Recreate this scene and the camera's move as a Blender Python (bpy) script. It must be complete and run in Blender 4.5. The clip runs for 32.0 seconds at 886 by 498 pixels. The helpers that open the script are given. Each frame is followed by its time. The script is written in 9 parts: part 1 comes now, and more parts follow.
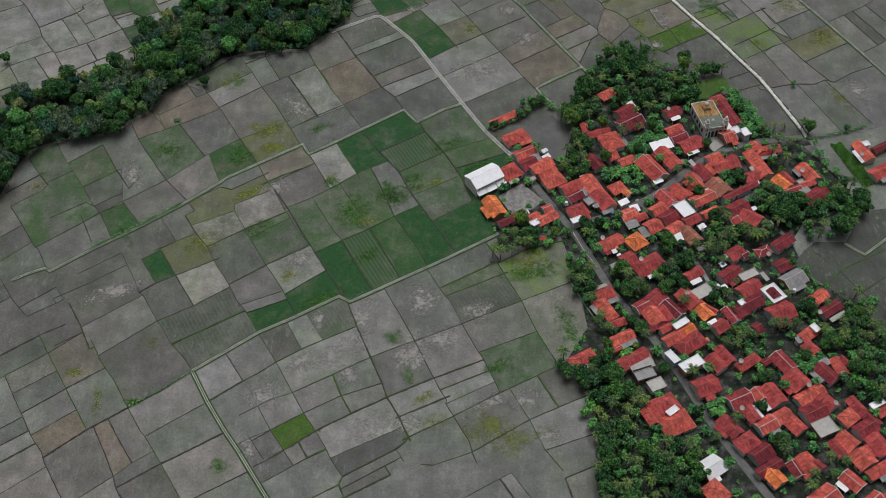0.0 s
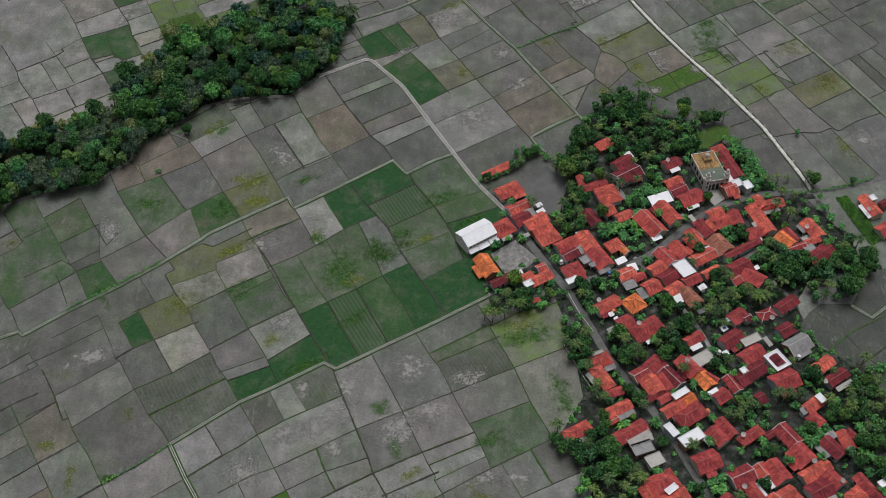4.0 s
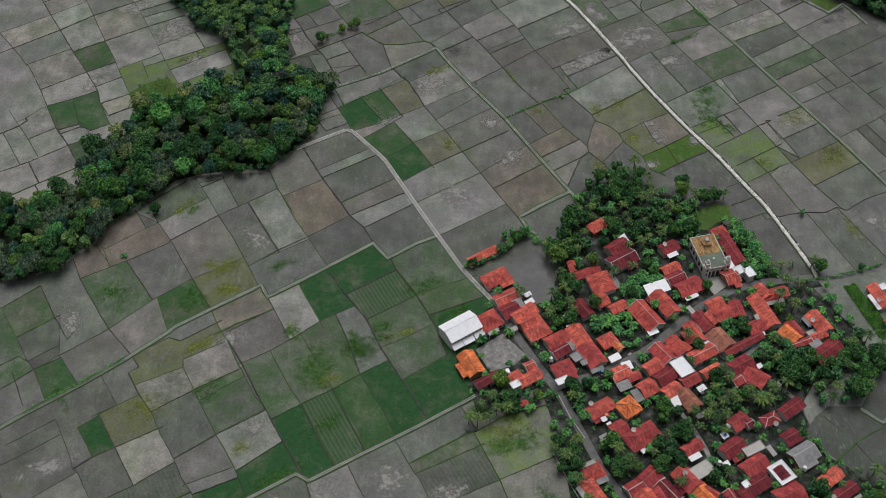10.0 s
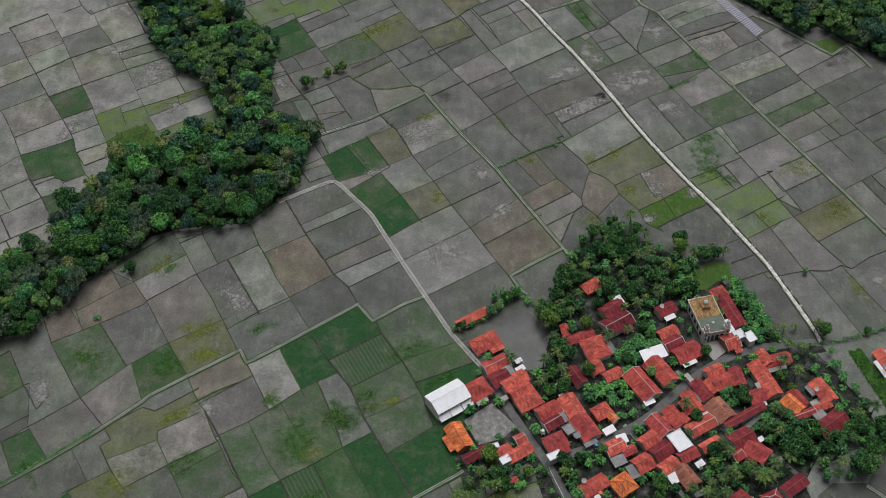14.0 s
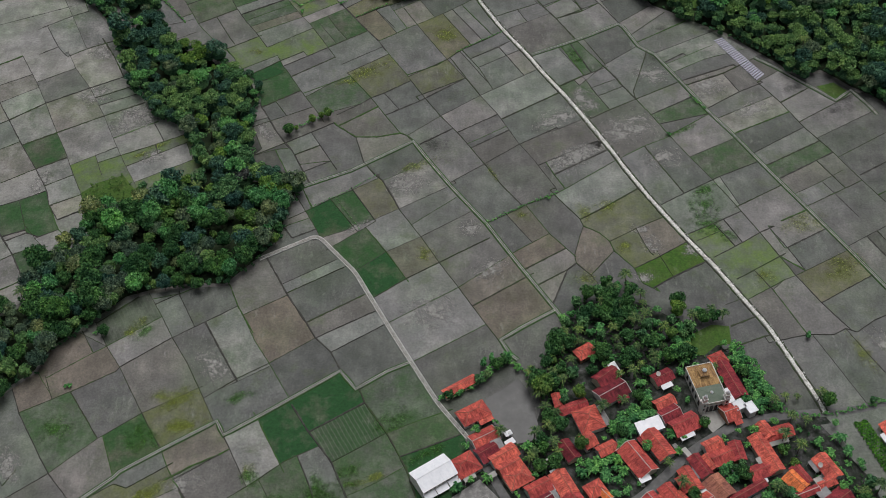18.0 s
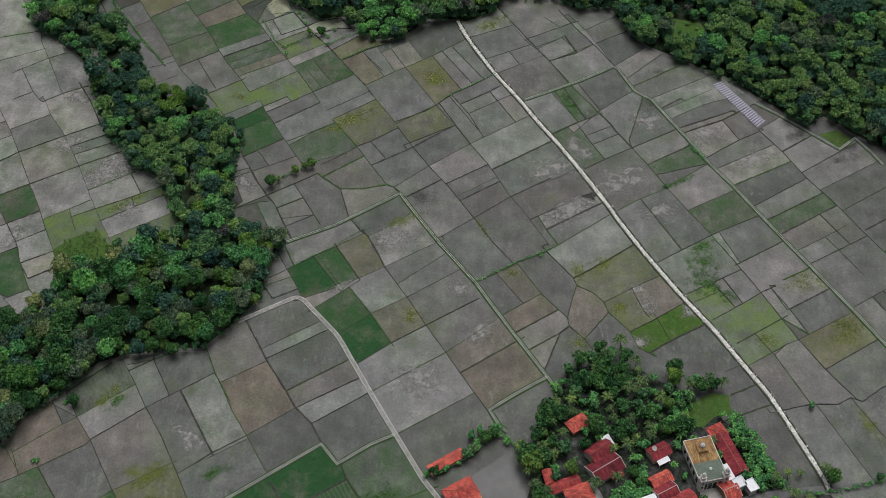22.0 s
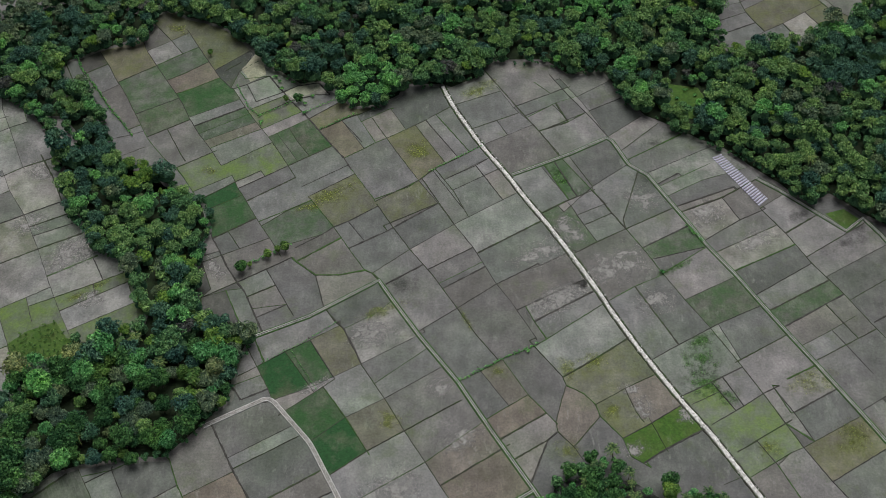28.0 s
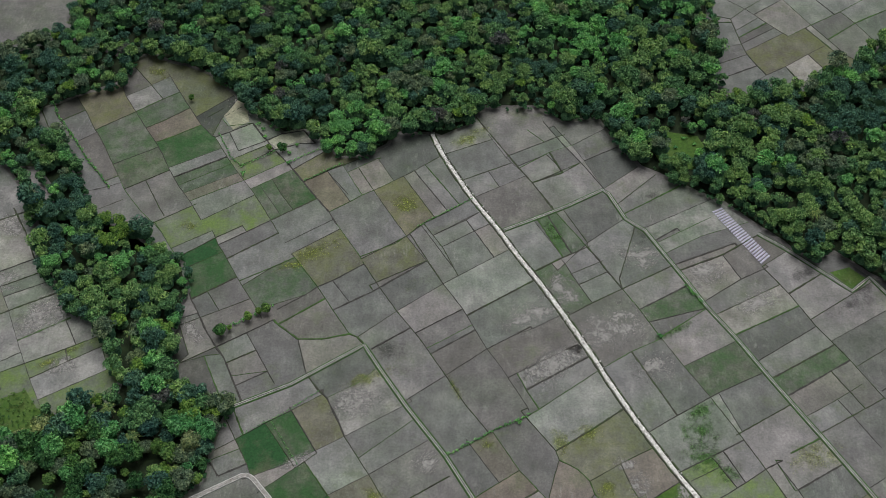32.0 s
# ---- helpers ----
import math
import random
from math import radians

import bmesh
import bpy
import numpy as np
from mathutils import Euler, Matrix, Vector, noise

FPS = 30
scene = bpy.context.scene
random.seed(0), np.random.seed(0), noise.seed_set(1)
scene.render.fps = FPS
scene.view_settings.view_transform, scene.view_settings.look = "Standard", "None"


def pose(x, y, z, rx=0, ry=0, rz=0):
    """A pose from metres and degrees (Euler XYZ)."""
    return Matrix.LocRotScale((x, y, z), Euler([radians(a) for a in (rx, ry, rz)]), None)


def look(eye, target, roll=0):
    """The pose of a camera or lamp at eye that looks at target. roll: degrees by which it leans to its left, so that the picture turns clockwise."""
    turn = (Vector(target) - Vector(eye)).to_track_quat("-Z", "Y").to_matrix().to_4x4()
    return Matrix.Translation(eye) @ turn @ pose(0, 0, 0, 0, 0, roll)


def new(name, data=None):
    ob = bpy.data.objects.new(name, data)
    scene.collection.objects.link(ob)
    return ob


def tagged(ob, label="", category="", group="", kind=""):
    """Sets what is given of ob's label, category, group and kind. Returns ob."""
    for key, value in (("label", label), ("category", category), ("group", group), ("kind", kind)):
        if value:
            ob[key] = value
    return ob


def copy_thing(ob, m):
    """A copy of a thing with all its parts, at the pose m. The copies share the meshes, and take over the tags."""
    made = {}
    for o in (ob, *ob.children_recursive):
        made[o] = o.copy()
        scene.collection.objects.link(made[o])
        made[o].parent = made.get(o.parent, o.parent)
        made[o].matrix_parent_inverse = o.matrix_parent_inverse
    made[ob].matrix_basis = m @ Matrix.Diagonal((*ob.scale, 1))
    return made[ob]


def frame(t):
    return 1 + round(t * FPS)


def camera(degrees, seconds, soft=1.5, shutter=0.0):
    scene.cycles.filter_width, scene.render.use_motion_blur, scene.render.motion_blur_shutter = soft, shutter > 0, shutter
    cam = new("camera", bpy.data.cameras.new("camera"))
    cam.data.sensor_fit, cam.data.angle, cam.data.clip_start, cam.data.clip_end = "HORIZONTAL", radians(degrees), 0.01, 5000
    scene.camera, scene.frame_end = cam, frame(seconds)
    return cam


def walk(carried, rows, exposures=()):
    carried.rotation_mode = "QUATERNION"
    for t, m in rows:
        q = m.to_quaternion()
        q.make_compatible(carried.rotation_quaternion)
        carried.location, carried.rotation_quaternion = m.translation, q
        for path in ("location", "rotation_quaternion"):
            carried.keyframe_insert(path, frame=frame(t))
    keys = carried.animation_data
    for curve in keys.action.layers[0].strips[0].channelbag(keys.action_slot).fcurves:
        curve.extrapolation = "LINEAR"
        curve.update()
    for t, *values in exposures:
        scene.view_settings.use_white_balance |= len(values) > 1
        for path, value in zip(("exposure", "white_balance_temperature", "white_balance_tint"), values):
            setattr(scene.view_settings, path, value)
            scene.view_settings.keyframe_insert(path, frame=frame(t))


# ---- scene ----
cam = camera(41.0, 32.0, soft=0.8)
# seconds, eye (metres), tilt, lean, turn (degrees)
PATH = [
    (0.0, 0.0, 0.0, 380.0, 40.598, 0.29, -0.0),
    (2.0, 2.0, 16.02, 380.68, 40.598, 0.289, -0.0),
    (4.0, 4.13, 32.12, 381.24, 40.599, 0.287, -0.001),
    (6.0, 6.38, 48.29, 381.7, 40.599, 0.286, -0.001),
    (8.0, 8.74, 64.51, 382.06, 40.6, 0.285, -0.002),
    (10.0, 11.19, 80.79, 382.33, 40.6, 0.283, -0.002),
    (12.0, 13.7, 97.12, 382.54, 40.601, 0.281, -0.003),
    (14.0, 16.27, 113.48, 382.68, 40.602, 0.28, -0.004),
    (16.0, 18.88, 129.89, 382.78, 40.602, 0.278, -0.005),
    (18.0, 21.51, 146.32, 382.85, 40.603, 0.276, -0.007),
    (20.0, 24.14, 162.77, 382.89, 40.604, 0.274, -0.008),
    (22.0, 26.77, 179.23, 382.93, 40.604, 0.272, -0.009),
    (24.0, 29.36, 195.7, 382.97, 40.605, 0.27, -0.011),
    (26.0, 31.9, 212.18, 383.02, 40.606, 0.267, -0.013),
    (28.0, 34.38, 228.64, 383.11, 40.607, 0.265, -0.015),
    (30.0, 36.79, 245.1, 383.23, 40.607, 0.263, -0.017),
    (32.0, 39.1, 261.53, 383.41, 40.608, 0.26, -0.019),
]
walk(cam, [(t, pose(x, y, z, a, b, c)) for t, x, y, z, a, b, c in PATH], [(0.0, -0.01), (10.0, -0.01), (20.0, 0.02), (26.0, 0.13), (32.0, 0.24)])

# ---- light: an overcast sky with a broad, weak sun ----
SUN_AZ, SUN_EL = radians(15), radians(75)
world = bpy.data.worlds.new("overcast_sky")
scene.world = world
world.use_nodes = True
wn = world.node_tree.nodes
sky = wn.new("ShaderNodeTexSky")
sky.sky_type, sky.sun_disc = "NISHITA", False
sky.sun_elevation, sky.sun_rotation = SUN_EL, SUN_AZ
sky.air_density, sky.dust_density, sky.ozone_density = 1.0, 6.0, 1.0
soft_white = wn.new("ShaderNodeHueSaturation")
soft_white.inputs["Saturation"].default_value = 0.35
world.node_tree.links.new(sky.outputs[0], soft_white.inputs["Color"])
world.node_tree.links.new(soft_white.outputs[0], wn["Background"].inputs[0])
wn["Background"].inputs[1].default_value = 0.062
sun_data = bpy.data.lights.new("sun", "SUN")
sun_data.energy, sun_data.angle, sun_data.color = 1.35, radians(45), (1.0, 0.985, 1.0)
sun = new("sun", sun_data)
sun_dir = Vector((math.sin(SUN_AZ) * math.cos(SUN_EL), math.cos(SUN_AZ) * math.cos(SUN_EL), math.sin(SUN_EL)))
sun.matrix_world = look(sun_dir * 900, (0, 0, 0))

# ---- material helpers ----
def ramp(nt, fac, stops):
    n = nt.nodes.new("ShaderNodeValToRGB")
    els = n.color_ramp.elements
    while len(els) < len(stops):
        els.new(0.5)
    for e, (pos, col) in zip(els, stops):
        e.position, e.color = pos, (*col, 1)
    nt.links.new(fac, n.inputs[0])
    return n.outputs[0]


def noise_tex(nt, scale, detail=4.0, rough=0.55, stretch=None, turn=0.0, space="world"):
    if space == "world":
        src = nt.nodes.new("ShaderNodeNewGeometry").outputs["Position"]
    else:
        src = nt.nodes.new("ShaderNodeTexCoord").outputs["Object"]
    mp = nt.nodes.new("ShaderNodeMapping")
    if stretch:
        mp.inputs["Scale"].default_value = stretch
    mp.inputs["Rotation"].default_value = (0, 0, turn)
    nt.links.new(src, mp.inputs[0])
    n = nt.nodes.new("ShaderNodeTexNoise")
    n.inputs["Scale"].default_value, n.inputs["Detail"].default_value, n.inputs["Roughness"].default_value = scale, detail, rough
    nt.links.new(mp.outputs[0], n.inputs["Vector"])
    return n.outputs["Fac"]


def blend(nt, fac, a, b, mode="MIX"):
    n = nt.nodes.new("ShaderNodeMix")
    n.data_type, n.blend_type = "RGBA", mode
    for sock, v in ((n.inputs[0], fac), (n.inputs[6], a), (n.inputs[7], b)):
        if isinstance(v, (int, float)):
            sock.default_value = v
        elif isinstance(v, tuple):
            sock.default_value = (*v, 1)
        else:
            nt.links.new(v, sock)
    return n.outputs[2]


def math_node(nt, op, a, b=0.0):
    n = nt.nodes.new("ShaderNodeMath")
    n.operation = op
    for sock, v in zip(n.inputs, (a, b)):
        if isinstance(v, (int, float)):
            sock.default_value = v
        else:
            nt.links.new(v, sock)
    return n.outputs[0]


def object_random(nt):
    return nt.nodes.new("ShaderNodeObjectInfo").outputs["Random"]


def island_random(nt):
    return nt.nodes.new("ShaderNodeNewGeometry").outputs["Random Per Island"]


def material(name, paint, rough=0.85, metal=0.0, bump=0.0, bump_scale=2.0, spec=0.3):
    """paint(nt) gives a colour socket or a plain colour."""
    m = bpy.data.materials.new(name)
    m.use_nodes = True
    nt = m.node_tree
    b = nt.nodes["Principled BSDF"]
    col = paint(nt)
    if isinstance(col, tuple):
        b.inputs["Base Color"].default_value = (*col, 1)
    else:
        nt.links.new(col, b.inputs["Base Color"])
    b.inputs["Roughness"].default_value, b.inputs["Metallic"].default_value = rough, metal
    b.inputs["Specular IOR Level"].default_value = spec
    if bump:
        bn = nt.nodes.new("ShaderNodeBump")
        bn.inputs["Strength"].default_value, bn.inputs["Distance"].default_value = bump, 0.1
        nt.links.new(noise_tex(nt, bump_scale, 3), bn.inputs["Height"])
        nt.links.new(bn.outputs[0], b.inputs["Normal"])
    return m


# ---- mesh helpers ----
def mesh_of(name, verts, faces, mat, smooth=False):
    me = bpy.data.meshes.new(name)
    me.from_pydata([tuple(v) for v in verts], [], [tuple(f) for f in faces])
    if mat:
        me.materials.append(mat)
    if smooth:
        me.shade_smooth()
    return me


def under(name, me, parent, label="", kind="", m=None):
    ob = new(name, me)
    ob.parent = parent
    if m is not None:
        ob.matrix_basis = m
    return tagged(ob, label=label, kind=kind)


def boxes(name, items, mat):
    """One mesh of boxes: (x0, y0, z0, x1, y1, z1)."""
    v, f = [], []
    for x0, y0, z0, x1, y1, z1 in items:
        k = len(v)
        v += [(x0, y0, z0), (x1, y0, z0), (x1, y1, z0), (x0, y1, z0), (x0, y0, z1), (x1, y0, z1), (x1, y1, z1), (x0, y1, z1)]
        f += [(k, k + 3, k + 2, k + 1), (k + 4, k + 5, k + 6, k + 7), (k, k + 1, k + 5, k + 4), (k + 1, k + 2, k + 6, k + 5), (k + 2, k + 3, k + 7, k + 6), (k + 3, k, k + 4, k + 7)]
    return mesh_of(name, v, f, mat)


def resample(pts, step):
    pts = [Vector((*q[:2], 0)) for q in pts]
    out = [pts[0]]
    for a, b in zip(pts, pts[1:]):
        n = max(1, int((b - a).length / step))
        out += [a.lerp(b, (i + 1) / n) for i in range(n)]
    return out


def smooth_line(pts, rounds=2):
    pts = [Vector((*q[:2], 0)) for q in pts]
    for _ in range(rounds):
        new_pts = [pts[0]]
        for a, b in zip(pts, pts[1:]):
            new_pts += [a.lerp(b, 0.25), a.lerp(b, 0.75)]
        pts = new_pts + [pts[-1]]
    return pts


def sweep(name, pts, section, mat, wobble=0.0, seed=1):
    """A section [(offset, height), ...] drawn along a ground line."""
    rnd = random.Random(seed)
    v, f = [], []
    n = len(section)
    for i, q in enumerate(pts):
        a, b = pts[max(i - 1, 0)], pts[min(i + 1, len(pts) - 1)]
        d = Vector((b[0] - a[0], b[1] - a[1]))
        d = d.normalized() if d.length > 1e-6 else Vector((1, 0))
        side = Vector((-d.y, d.x))
        k = 1 + rnd.uniform(-wobble, wobble)
        for o, h in section:
            v.append((q[0] + side.x * o * k, q[1] + side.y * o * k, h * (1 + rnd.uniform(-wobble, wobble))))
        if i:
            f += [((i - 1) * n + j, (i - 1) * n + j + 1, i * n + j + 1, i * n + j) for j in range(n - 1)]
    return mesh_of(name, v, f, mat)

# ---- materials ----


def plot_noise(nt, scale, detail=5.0, rough=0.6, stretch=(1, 1, 1), turn=0.0):
    """Noise over the ground that starts afresh in every plot."""
    geo = nt.nodes.new("ShaderNodeNewGeometry").outputs["Position"]
    shift = math_node(nt, "MULTIPLY", object_random(nt), 700.0)
    add = nt.nodes.new("ShaderNodeVectorMath")
    add.operation = "ADD"
    nt.links.new(geo, add.inputs[0])
    nt.links.new(shift, add.inputs[1])
    mp = nt.nodes.new("ShaderNodeMapping")
    mp.inputs["Scale"].default_value = stretch
    mp.inputs["Rotation"].default_value = (0, 0, turn)
    nt.links.new(add.outputs[0], mp.inputs[0])
    n = nt.nodes.new("ShaderNodeTexNoise")
    n.inputs["Scale"].default_value, n.inputs["Detail"].default_value, n.inputs["Roughness"].default_value = scale, detail, rough
    nt.links.new(mp.outputs[0], n.inputs["Vector"])
    return n.outputs["Fac"]


def field_paint(tones, cover=None, low=0.5, high=0.6, most=1.0, stripes=0.0, cover_dark=(0.7, 0.7, 0.7)):
    """Wet mud in the given tones; cover: a plant colour that grows over part of it."""
    def paint(nt):
        n = len(tones) - 1
        base = ramp(nt, object_random(nt), [(i / n, c) for i, c in enumerate(tones)])
        second = math_node(nt, "FRACT", math_node(nt, "MULTIPLY", object_random(nt), 37.7))
        base = blend(nt, 1.0, base, ramp(nt, second, [(0.0, (1.04, 1.0, 0.95)), (0.25, (1.01, 0.995, 1.0)), (0.7, (0.97, 1.005, 1.02)), (1.0, (0.92, 1.02, 0.94))]), "MULTIPLY")
        warm = ramp(nt, plot_noise(nt, 0.05, 4, 0.6), [(0.4, (0, 0, 0)), (0.75, (0.4, 0.4, 0.4))])
        base = blend(nt, warm, base, blend(nt, 1.0, base, (1.05, 0.995, 0.88), "MULTIPLY"))
        stains = ramp(nt, plot_noise(nt, 0.09, 6, 0.62), [(0.28, (0.66, 0.68, 0.64)), (0.5, (0.98, 0.98, 0.98)), (0.70, (1.48, 1.46, 1.44))])
        c = blend(nt, 1.0, base, stains, "MULTIPLY")
        drag = ramp(nt, plot_noise(nt, 0.30, 5, 0.65, (1.0, 0.28, 1.0), -0.45), [(0.35, (0.90, 0.90, 0.90)), (0.65, (1.10, 1.10, 1.09))])
        c = blend(nt, 1.0, c, drag, "MULTIPLY")
        scratch = ramp(nt, plot_noise(nt, 0.55, 6, 0.72, (1.0, 0.35, 1.0), 0.62), [(0.54, (0, 0, 0)), (0.72, (0.5, 0.5, 0.5))])
        where = ramp(nt, plot_noise(nt, 0.045, 3, 0.6, (1.0, 1.0, 1.0), 1.0), [(0.46, (0, 0, 0)), (0.62, (1.0, 1.0, 1.0))])
        c = blend(nt, blend(nt, 1.0, scratch, where, "MULTIPLY"), c, (0.30, 0.297, 0.28))
        film = ramp(nt, noise_tex(nt, 0.020, 5, 0.6), [(0.46, (0, 0, 0)), (0.64, (0.6, 0.6, 0.6))])
        c = blend(nt, film, c, blend(nt, 1.0, c, (0.76, 1.0, 0.68), "MULTIPLY"))
        algae = ramp(nt, plot_noise(nt, 0.06, 6, 0.68), [(0.57, (0, 0, 0)), (0.76, (0.7, 0.7, 0.7))])
        c = blend(nt, algae, c, (0.072, 0.105, 0.032))
        if cover:
            mask = ramp(nt, plot_noise(nt, 0.10, 6, 0.68), [(low, (0, 0, 0)), (high, (most,) * 3)])
            tint = ramp(nt, plot_noise(nt, 0.6, 5, 0.7), [(0.3, tuple(v * w for v, w in zip(cover, cover_dark))), (0.7, cover)])
            c = blend(nt, mask, c, tint)
        if stripes:
            geo = nt.nodes.new("ShaderNodeNewGeometry").outputs["Position"]
            wv = nt.nodes.new("ShaderNodeTexWave")
            wv.inputs["Scale"].default_value, wv.inputs["Distortion"].default_value = 0.20, 1.2
            wv.inputs["Detail"].default_value = 3.0
            mp = nt.nodes.new("ShaderNodeMapping")
            mp.inputs["Rotation"].default_value = (0, 0, radians(-29))
            nt.links.new(geo, mp.inputs[0])
            nt.links.new(mp.outputs[0], wv.inputs["Vector"])
            lines = ramp(nt, wv.outputs["Fac"], [(0.72, (0, 0, 0)), (0.95, (stripes,) * 3)])
            c = blend(nt, lines, c, (0.20, 0.20, 0.175))
        fine = ramp(nt, noise_tex(nt, 1.1, 5, 0.75), [(0.28, (0.68, 0.68, 0.68)), (0.72, (1.32, 1.32, 1.32))])
        return blend(nt, 1.0, c, fine, "MULTIPLY")
    return paint


GREYS = [(0.076, 0.076, 0.073), (0.101, 0.101, 0.098), (0.119, 0.1185, 0.1155), (0.140, 0.138, 0.135), (0.170, 0.166, 0.163)]
DRIER = [tuple(v * 1.13 for v in c) for c in GREYS]
WETTER = [tuple(v * 0.93 for v in c) for c in GREYS]
NORTH_MUD = material("drier_mud", field_paint(DRIER), rough=0.55, bump=0.15, bump_scale=1.2, spec=0.35)
MUD = material("wet_mud", field_paint(WETTER), rough=0.55, bump=0.15, bump_scale=1.2, spec=0.35)
PALE_MUD = material("drying_pale_mud", field_paint([(0.16, 0.159, 0.152), (0.188, 0.186, 0.178), (0.235, 0.232, 0.222)], (0.36, 0.355, 0.335), 0.48, 0.66, 0.7), rough=0.75, bump=0.15, bump_scale=1.2)
BROWN_MUD = material("brown_mud", field_paint([(0.128, 0.114, 0.098), (0.150, 0.132, 0.112)]), rough=0.6, bump=0.15, bump_scale=1.2)
RICE = material("rice_seedlings", field_paint([(0.085, 0.10, 0.06), (0.11, 0.115, 0.08)], (0.018, 0.088, 0.022), 0.26, 0.50, 0.97, cover_dark=(0.5, 0.6, 0.6)), rough=0.8, bump=0.4, bump_scale=2.5)
SEEDLING = material("patchy_seedlings", field_paint([(0.085, 0.10, 0.068), (0.10, 0.11, 0.08)], (0.028, 0.100, 0.024), 0.36, 0.58, 0.88, cover_dark=(0.55, 0.65, 0.6)), rough=0.8, bump=0.3, bump_scale=2.0)
SPARSE = material("sparse_seedlings", field_paint([(0.088, 0.100, 0.080), (0.118, 0.124, 0.104)], (0.044, 0.108, 0.030), 0.40, 0.64, 0.85, cover_dark=(0.65, 0.75, 0.7)), rough=0.7, bump=0.25, bump_scale=2.0)
LUSH = material("lush_grass", field_paint([(0.08, 0.12, 0.03), (0.09, 0.13, 0.035)], (0.066, 0.140, 0.018), 0.30, 0.58, 1.0, cover_dark=(0.45, 0.6, 0.7)), rough=0.85, bump=0.5, bump_scale=2.5)
ROWS_MAT = material("planted_rows", field_paint([(0.085, 0.10, 0.07), (0.10, 0.112, 0.08)], (0.030, 0.090, 0.026), 0.28, 0.52, 0.85, stripes=0.22), rough=0.75, bump=0.2)
ALGAE = material("algae_water", field_paint([(0.100, 0.108, 0.085), (0.118, 0.124, 0.098)], (0.125, 0.200, 0.022), 0.40, 0.64, 0.85, cover_dark=(0.6, 0.75, 0.8)), rough=0.5, spec=0.35)
PLAIN = material("plain_mud", field_paint(GREYS), rough=0.6, bump=0.15, bump_scale=1.2)
DARK_MUD = material("dark_flooded_mud", field_paint([(0.046, 0.047, 0.045), (0.066, 0.067, 0.064)]), rough=0.45, bump=0.1, bump_scale=1.2, spec=0.3)
STUBBLE = material("stubble_rows_in_mud", field_paint([(0.088, 0.094, 0.082), (0.106, 0.112, 0.098)], (0.056, 0.094, 0.046), 0.42, 0.66, 0.6, stripes=0.14), rough=0.7, bump=0.2)
POND_WATER = material("pond_water_over_mud", lambda nt: ramp(nt, noise_tex(nt, 0.10, 5, 0.6), [(0.3, (0.058, 0.058, 0.056)), (0.55, (0.088, 0.088, 0.086)), (0.75, (0.14, 0.14, 0.14))]), rough=0.35, spec=0.4)
OLIVE = material("olive_film_on_mud", field_paint([(0.108, 0.108, 0.080), (0.126, 0.122, 0.092)], (0.120, 0.140, 0.036), 0.42, 0.66, 0.7, cover_dark=(0.8, 0.85, 0.9)), rough=0.6, bump=0.15, bump_scale=1.2)
# woodland earth; the shade under the trees is put into its near-black colour
EARTH = material("shade_dark_earth", lambda nt: ramp(nt, noise_tex(nt, 0.25, 6, 0.65), [(0.25, (0.010, 0.018, 0.008)), (0.5, (0.018, 0.030, 0.013)), (0.72, (0.030, 0.056, 0.018))]), rough=0.95, bump=0.4, bump_scale=0.8)
BANK = material("grassy_bank", lambda nt: ramp(nt, noise_tex(nt, 0.22, 7, 0.75), [(0.3, (0.034, 0.034, 0.027)), (0.46, (0.052, 0.054, 0.040)), (0.58, (0.042, 0.072, 0.024)), (0.78, (0.058, 0.125, 0.028))]), rough=0.95, bump=0.4, bump_scale=2.0)
BANK_GREEN = material("grass_grown_bank", lambda nt: ramp(nt, noise_tex(nt, 0.25, 7, 0.75), [(0.32, (0.040, 0.044, 0.030)), (0.46, (0.042, 0.080, 0.024)), (0.62, (0.055, 0.130, 0.028)), (0.80, (0.095, 0.165, 0.040))]), rough=0.95, bump=0.4, bump_scale=2.0)
BANK_MUD = material("bare_mud_bank", lambda nt: ramp(nt, noise_tex(nt, 0.25, 7, 0.75), [(0.3, (0.030, 0.030, 0.027)), (0.5, (0.052, 0.051, 0.045)), (0.66, (0.085, 0.082, 0.074)), (0.8, (0.060, 0.085, 0.040))]), rough=0.95, bump=0.4, bump_scale=2.0)
VERGE = material("green_verge", lambda nt: ramp(nt, noise_tex(nt, 0.3, 7, 0.75), [(0.3, (0.05, 0.055, 0.036)), (0.48, (0.042, 0.085, 0.026)), (0.7, (0.055, 0.14, 0.03)), (0.85, (0.12, 0.13, 0.09))]), rough=0.95, bump=0.4, bump_scale=2.0)
GRAVEL = material("pale_gravel", lambda nt: ramp(nt, noise_tex(nt, 1.3, 7, 0.75), [(0.36, (0.10, 0.10, 0.085)), (0.46, (0.50, 0.49, 0.46)), (0.60, (0.86, 0.85, 0.82))]), rough=0.95, bump=0.5, bump_scale=2.5)
CONCRETE = material("weathered_concrete", lambda nt: ramp(nt, noise_tex(nt, 0.5, 6, 0.7), [(0.3, (0.34, 0.335, 0.32)), (0.5, (0.58, 0.575, 0.55)), (0.72, (0.74, 0.73, 0.70))]), rough=0.9, bump=0.2)
ASPHALT = material("worn_asphalt", lambda nt: ramp(nt, noise_tex(nt, 0.35, 6, 0.65), [(0.3, (0.10, 0.10, 0.10)), (0.55, (0.15, 0.15, 0.148)), (0.78, (0.215, 0.213, 0.207))]), rough=0.9, bump=0.2)
